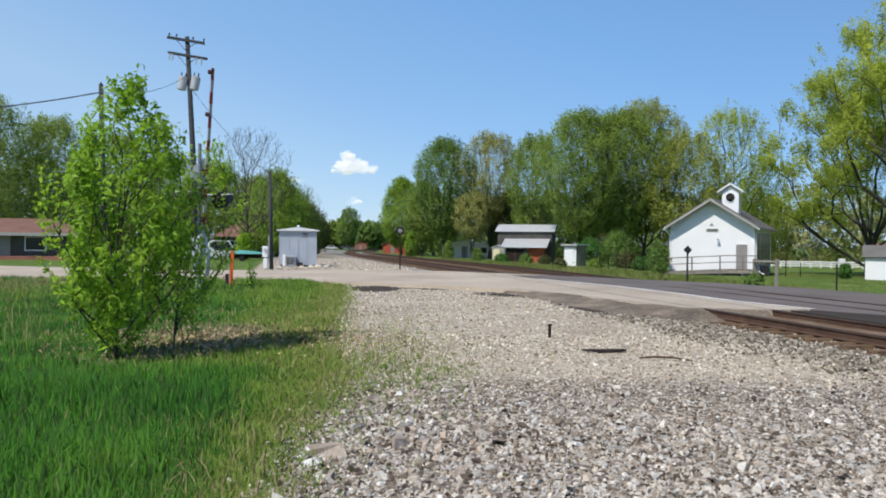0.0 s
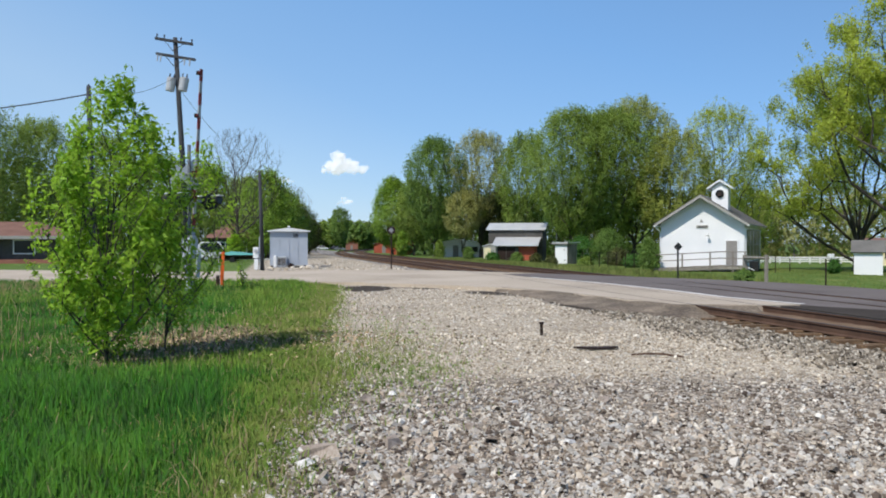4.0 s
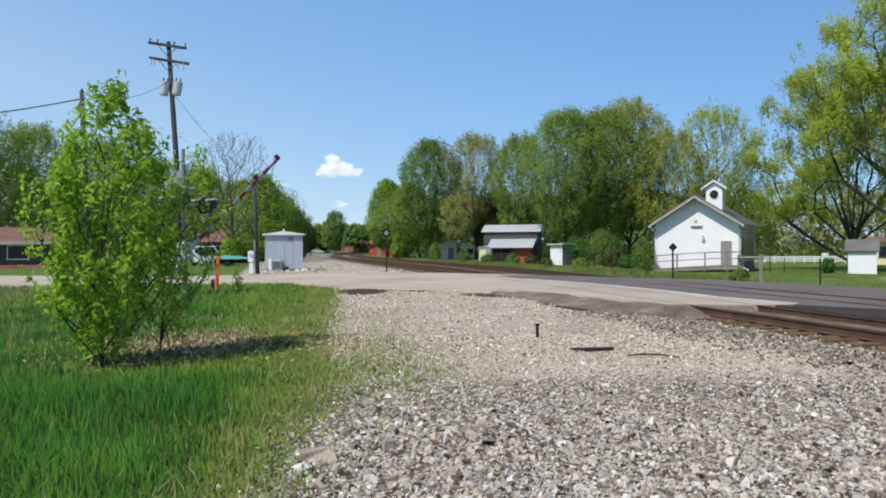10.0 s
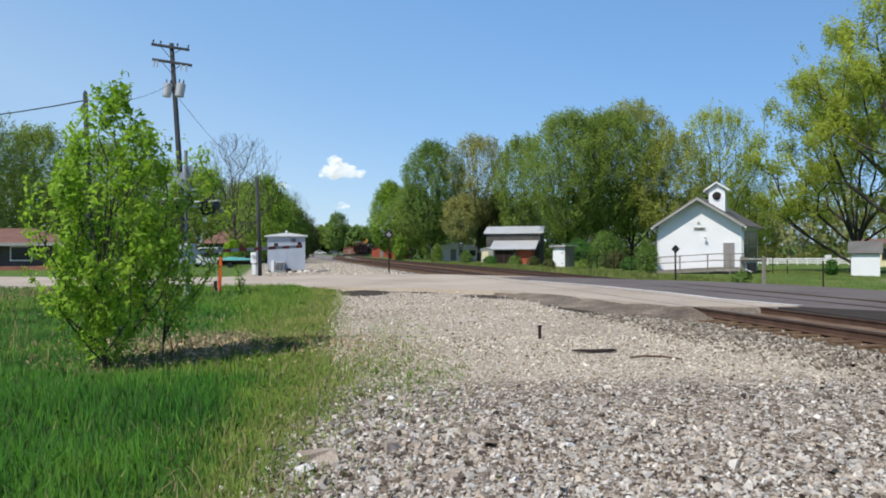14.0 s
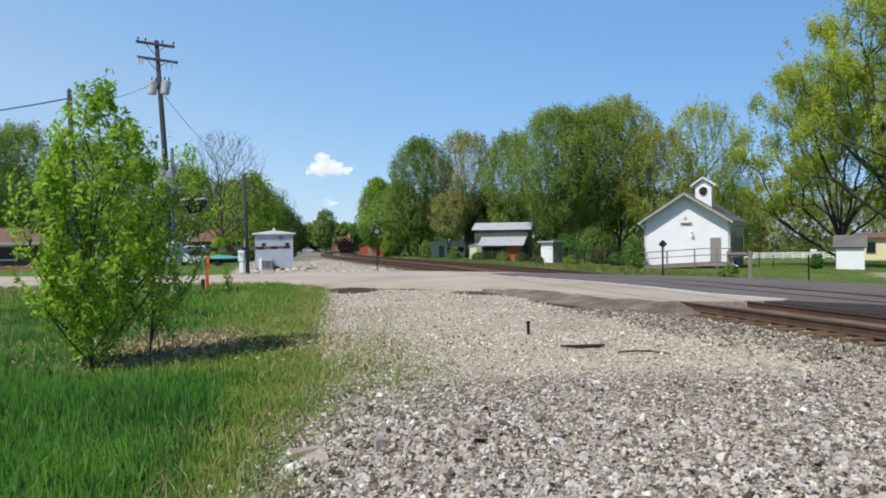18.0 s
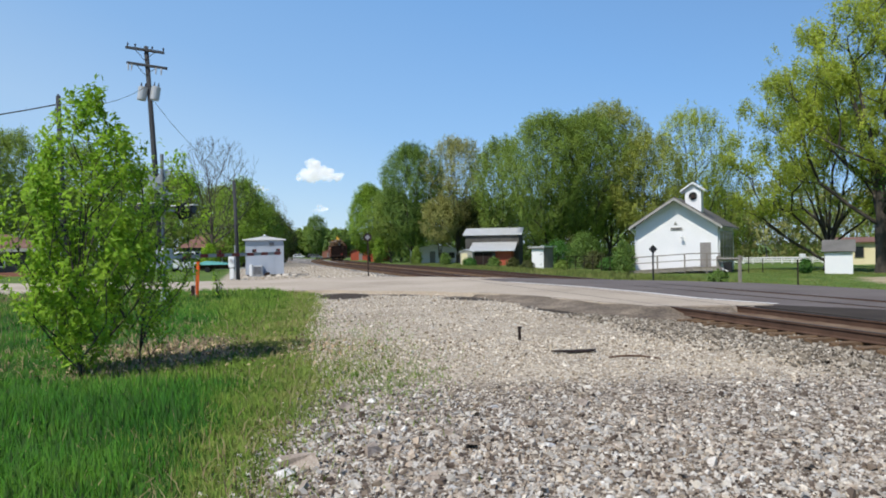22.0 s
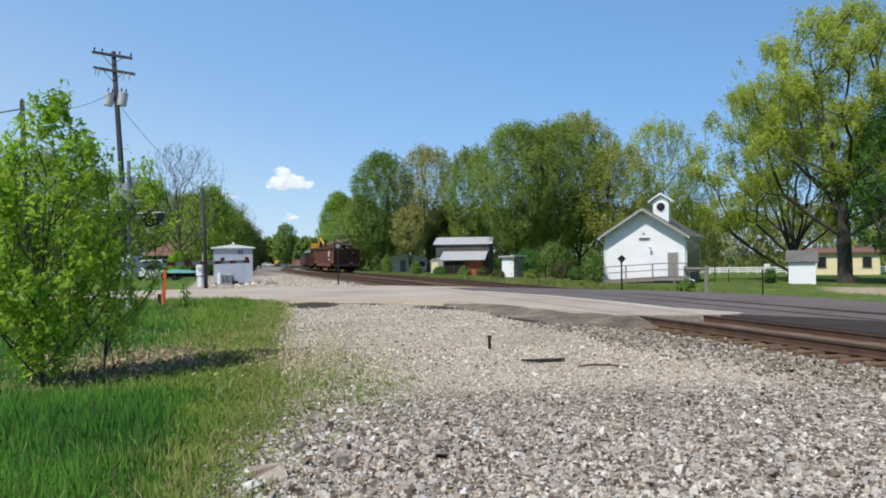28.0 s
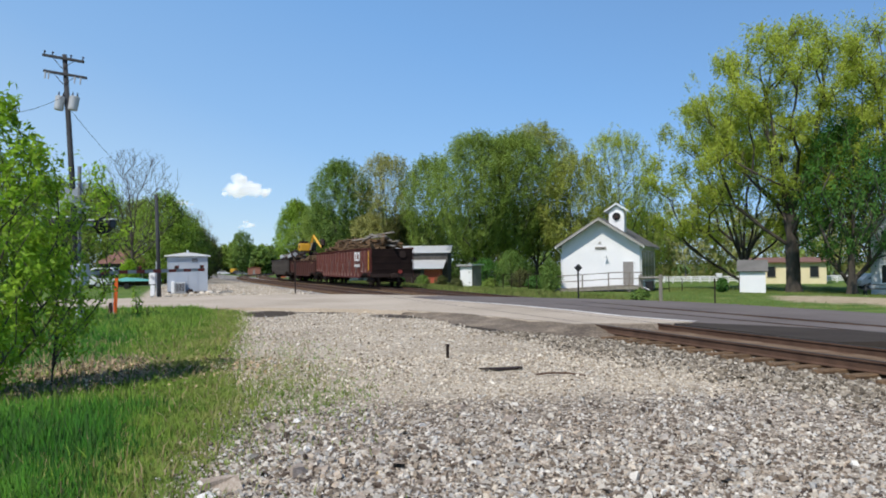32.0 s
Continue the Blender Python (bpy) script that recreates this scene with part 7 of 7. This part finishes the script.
def blades(name, x, y, hgt, width, mat, label, seed, lean=0.35):
    """Grass: bent three-part blades."""
    r = np.random.default_rng(seed)
    n = len(x)
    z = height(x, y)
    a, d = r.uniform(0, 6.283, n), r.uniform(0, 6.283, n)
    bend = np.abs(r.normal(0, lean, n)) * hgt
    wx, wy = np.cos(a) * width / 2, np.sin(a) * width / 2
    dx, dy = np.cos(d) * bend, np.sin(d) * bend
    k = lambda f, w, h: np.stack([x + dx * f + wx * w, y + dy * f + wy * w, z + hgt * h - 0.01], -1)
    v = np.stack([k(0, 1, 0), k(0, -1, 0), k(0.3, -0.8, 0.55), k(0.3, 0.8, 0.55), k(1.0, 0, 0.95)], 1).reshape(-1, 3)
    i = 5 * np.arange(n)[:, None]
    f = (i + np.array([[0, 1, 2, 3]])).tolist() + (i + np.array([[3, 2, 4]])).tolist()
    ob = new(name, mesh_of(name, v.tolist(), f, [mat]))
    return tagged(ob, label, "grass", kind="stuff")


def build_grass():
    r = np.random.default_rng(31)
    n = 118000
    y = 3.2 + 27 * r.random(n) ** 1.7
    x = -y * r.uniform(-0.05, 0.72, n)
    g = grass_amount(x, y)
    bare = np.maximum.reduce([shadow_litter_amount(x, y) ** 0.7, np.exp(-(((x + 3.6) / 2.2) ** 2 + ((y - 13.0) / 2.1) ** 2) ** 1.5),
                              0.9 * np.exp(-(((x + 4.2) / 0.7) ** 2 + ((y - 10.1) / 0.7) ** 2))])
    clump = np.array([noise.noise((a * 0.9, b * 0.9, 0)) for a, b in zip(x, y)])
    keep = (r.random(n) < g ** 1.5 * (1 - 0.93 * bare)) 
    x, y, clump = x[keep], y[keep], clump[keep]
    far = np.interp(y, *GRASS_EDGE) - x
    tall = 0.045 + 0.05 * smooth_step(-0.4, 0.6, far) + 0.15 * smooth_step(0.1, 1.3, far) * (0.6 + 0.7 * (clump + 0.3)) * (0.22 + 0.85 * smooth_step(9.8, 8.4, y) + 0.7 * smooth_step(15.5, 20, y))
    hgt = np.clip(tall * r.uniform(0.6, 1.35, len(x)), 0.04, 0.55)
    wid = 0.007 + 0.0009 * y
    lush = far + 0.5 * clump + r.normal(0, 0.15, len(x)) > 0.62 - 0.4 * smooth_step(6.5, 4.5, y) + 1.2 * smooth_step(13, 15, y) + 0.8 * smooth_step(17, 24, y) + 2.5 * smooth_step(9.0, 9.7, y) * smooth_step(13.2, 12.4, y) * smooth_step(-4.9, -4.2, x)
    blades("grass", x[lush], y[lush], hgt[lush], wid[lush], M["grass"], "lush green spring grass on the verge", 32)
    blades("short_grass", x[~lush], y[~lush], hgt[~lush], wid[~lush], M["edge"], "short light green grass along the gravel", 39)
    n = 14000
    y = 4 + 26 * r.random(n) ** 1.2
    x = -y * r.uniform(-0.05, 0.75, n)
    g = grass_amount(x, y)
    keep = (r.random(n) < 0.25 * g + 0.8 * np.exp(-(((x + 3.3) / 2.3) ** 2 + ((y - 12.8) / 1.6) ** 2)) + 0.5 * np.exp(-((np.interp(y, *GRASS_EDGE) - x - 0.1) / 0.4) ** 2) + 0.6 * smooth_step(-8, -11, x) * g + 0.7 * np.exp(-(((x + 4.2) / 1.7) ** 2 + ((y - 16.8) / 1.6) ** 2)))
    x, y = x[keep], y[keep]
    blades("dry_grass", x, y, r.uniform(0.06, 0.22, len(x)), 0.006 + 0.0008 * y, M["dry"], "dry straw-coloured grass among the green", 33, 0.7)
    # old leaves on the bare soil
    n = 1500
    x, y = r.normal(-3.6, 1.3, n), r.normal(12.2, 1.1, n)
    z, a, w, l = height(x, y) + r.uniform(0.01, 0.05, n), r.uniform(0, 6.283, n), r.uniform(0.012, 0.028, n), r.uniform(0.025, 0.05, n)
    ca, sa, tl = np.cos(a), np.sin(a), r.normal(0, 0.02, (4, n))
    v = np.stack([np.stack([x + ca * l, y + sa * l, z + tl[0]], -1), np.stack([x - sa * w, y + ca * w, z + tl[1]], -1),
                  np.stack([x - ca * l, y - sa * l, z + tl[2]], -1), np.stack([x + sa * w, y - ca * w, z + tl[3]], -1)], 1).reshape(-1, 3)
    tagged(new("fallen_leaves", mesh_of("fallen_leaves", v.tolist(), np.arange(4 * n).reshape(n, 4).tolist(), [M["litter"]])), "dry brown leaves lying on bare soil", "leaf litter", kind="stuff")
    # short yellowish grass along the gravel's edge
    n = 44000
    y = 3.4 + 26 * r.random(n) ** 1.5
    x = np.interp(y, *GRASS_EDGE) + r.normal(-0.30, 0.36, n)
    keep = r.random(n) < (1.25 - np.abs(x - np.interp(y, *GRASS_EDGE) + 0.3) * 0.45) * (1 - 0.9 * shadow_litter_amount(x, y))
    x, y = x[keep], y[keep]
    blades("thin_grass", x, y, r.uniform(0.03, 0.11, len(x)), 0.006 + 0.0009 * y, M["thin"], "short yellowish grass thinning into gravel", 38, 0.6)
    # thin weeds in the gravel
    n = 2600
    x, y = r.normal(-0.75, 0.55, n), r.normal(10.2, 1.7, n)
    keep = (y > 5) & (grass_amount(x, y) < 0.9)
    blades("weeds", x[keep], y[keep], r.uniform(0.03, 0.11, keep.sum()), np.full(keep.sum(), 0.012), M["thin"], "thin green weeds growing through gravel", 34, 0.8)
    # rough grass along the far side of road and track
    n = 17000
    o = r.uniform(17.0, 25, n)
    s = 8 + 80 * r.random(n) ** 0.8
    x, y = -s * ST + o * CT, s * CT + o * ST
    inside = ((x > np.interp(y, [11, 21.2, 24.1, 26.9, 28.8, 31.4, 34.2, 37.5], [20.5, 16.9, 15.7, 15.1, 13.7, 11.3, 8.5, 5.4])) | (y > 38))
    x, y = x[inside], y[inside]
    blades("trackside_grass", x, y, r.uniform(0.25, 1.0, len(x)) ** 1.5 * np.interp(y, [26, 45], [0.18, 0.45]), 0.05 + 0 * x, M["lawn"], "rough tall grass beside the railway and road", 35)
    n = 27000
    x, y = r.uniform(10, 48, n), r.uniform(30, 75, n)
    keep = (grass_amount(x, y) > 0.8) & (r.random(n) > 1.4 * dirt_amount(x, y))
    blades("lawn", x[keep], y[keep], r.uniform(0.03, 0.08, keep.sum()), np.full(keep.sum(), 0.06), M["lawn"], "mown green lawn round the schoolhouse", 36)
    # dead stalks of last year's weeds
    n = 150
    x, y = r.normal(-7.2, 1.5, n), r.normal(12.5, 3.0, n)
    keep = (y > 8.5) & (grass_amount(x, y) > 0.8) & (np.abs(x + 4.3) > 0.9)
    blades("dead_stalks", x[keep], y[keep], r.uniform(0.35, 0.75, keep.sum()), np.full(keep.sum(), 0.010), M["dry"], "pale dead weed stalks standing in the grass", 40, 0.3)
    n = 5200
    x, y = r.normal(-14.5, 3.0, n), r.normal(24.5, 3.0, n)
    keep = grass_amount(x, y) > 0.7
    blades("dry_verge", x[keep], y[keep], r.uniform(0.10, 0.35, keep.sum()), np.full(keep.sum(), 0.022), M["dry"], "dry brown stalks beside the dusty road", 41, 0.4)
    # tufts on the verge before the crossing signal
    n = 16000
    x, y = r.uniform(-13, -3, n), r.uniform(19, 30.5, n)
    keep = (grass_amount(x, y) > 0.6) & (np.interp(y, *GRASS_EDGE) - x > 1.2 + r.normal(0, 0.5, n))
    blades("verge_grass", x[keep], y[keep], r.uniform(0.08, 0.30, keep.sum()), np.full(keep.sum(), 0.03), M["edge"], "tall green grass on the road verge", 37)


build_grass()


# ---------------------------------------------------------------- what moves
SPEED = 9.6


def train_place(t, back, half=7.0):
    """Pose of a car whose middle runs back metres behind the leading end; its -y points ahead."""
    s = 53.5 + SPEED * (32.0 - t) + back
    a, b = on_track(s - half, LINE[2]), on_track(s + half, LINE[2])
    h = math.atan2(a[0] - b[0], b[1] - a[1])
    x, y = (a[0] + b[0]) / 2, (a[1] + b[1]) / 2
    return Matrix.Translation((x, y, rail_height(x, y))) @ Matrix.Rotation(h, 4, "Z")


GATE = [(0, 86.1), (5.4, 86.0), (6, 84.0), (7, 73.8), (8, 61.5), (9, 49.2), (10, 36.9), (10.5, 31.2), (11, 25.8), (11.5, 20.2), (12, 14.8), (12.5, 10.0), (13, 5.9), (13.5, 3.2), (14, 1.8),
        (14.5, 1.1), (17, 0.6), (32, 0.6)]


def motions():
    ts = [k * 0.5 for k in range(65)]
    for car, back in ((LEAD, 9.7), (SECOND, 29.6), (THIRD, 48.4)):
        walk(car, [(t, train_place(t, back)) for t in ts])
    walk(EXCAVATOR, [(t, train_place(t, 35.0) @ pose(0, 0, 0.60, 0, 0, 8)) for t in ts])
    # wheels roll with the train
    turn = SPEED / 0.457
    for sets in (LEAD_SETS, SECOND_SETS, THIRD_SETS):
        for w in sets:
            p = w.matrix_basis.translation.copy()
            walk(w, [(k / 15, Matrix.Translation(p) @ Matrix.Rotation(turn * k / 15, 4, "X")) for k in range(481)])
    walk(GATE_ARM, [(t, Matrix.Translation((-7.5, 23.8, 1.48)) @ Matrix.Rotation(radians(62), 4, "Z") @ Matrix.Rotation(radians(-a), 4, "Y")) for t, a in GATE])
    y1, y2 = spot(-9.4, 320), spot(-7.55, 320)
    walk(LOADER, [(0, Matrix.Translation(y1) @ Matrix.Rotation(radians(84), 4, "Z")), (25.4, Matrix.Translation(y1) @ Matrix.Rotation(radians(84), 4, "Z")),
                  (27.4, Matrix.Translation(y2) @ Matrix.Rotation(radians(84), 4, "Z")), (32, Matrix.Translation(y2) @ Matrix.Rotation(radians(84), 4, "Z"))])


motions()
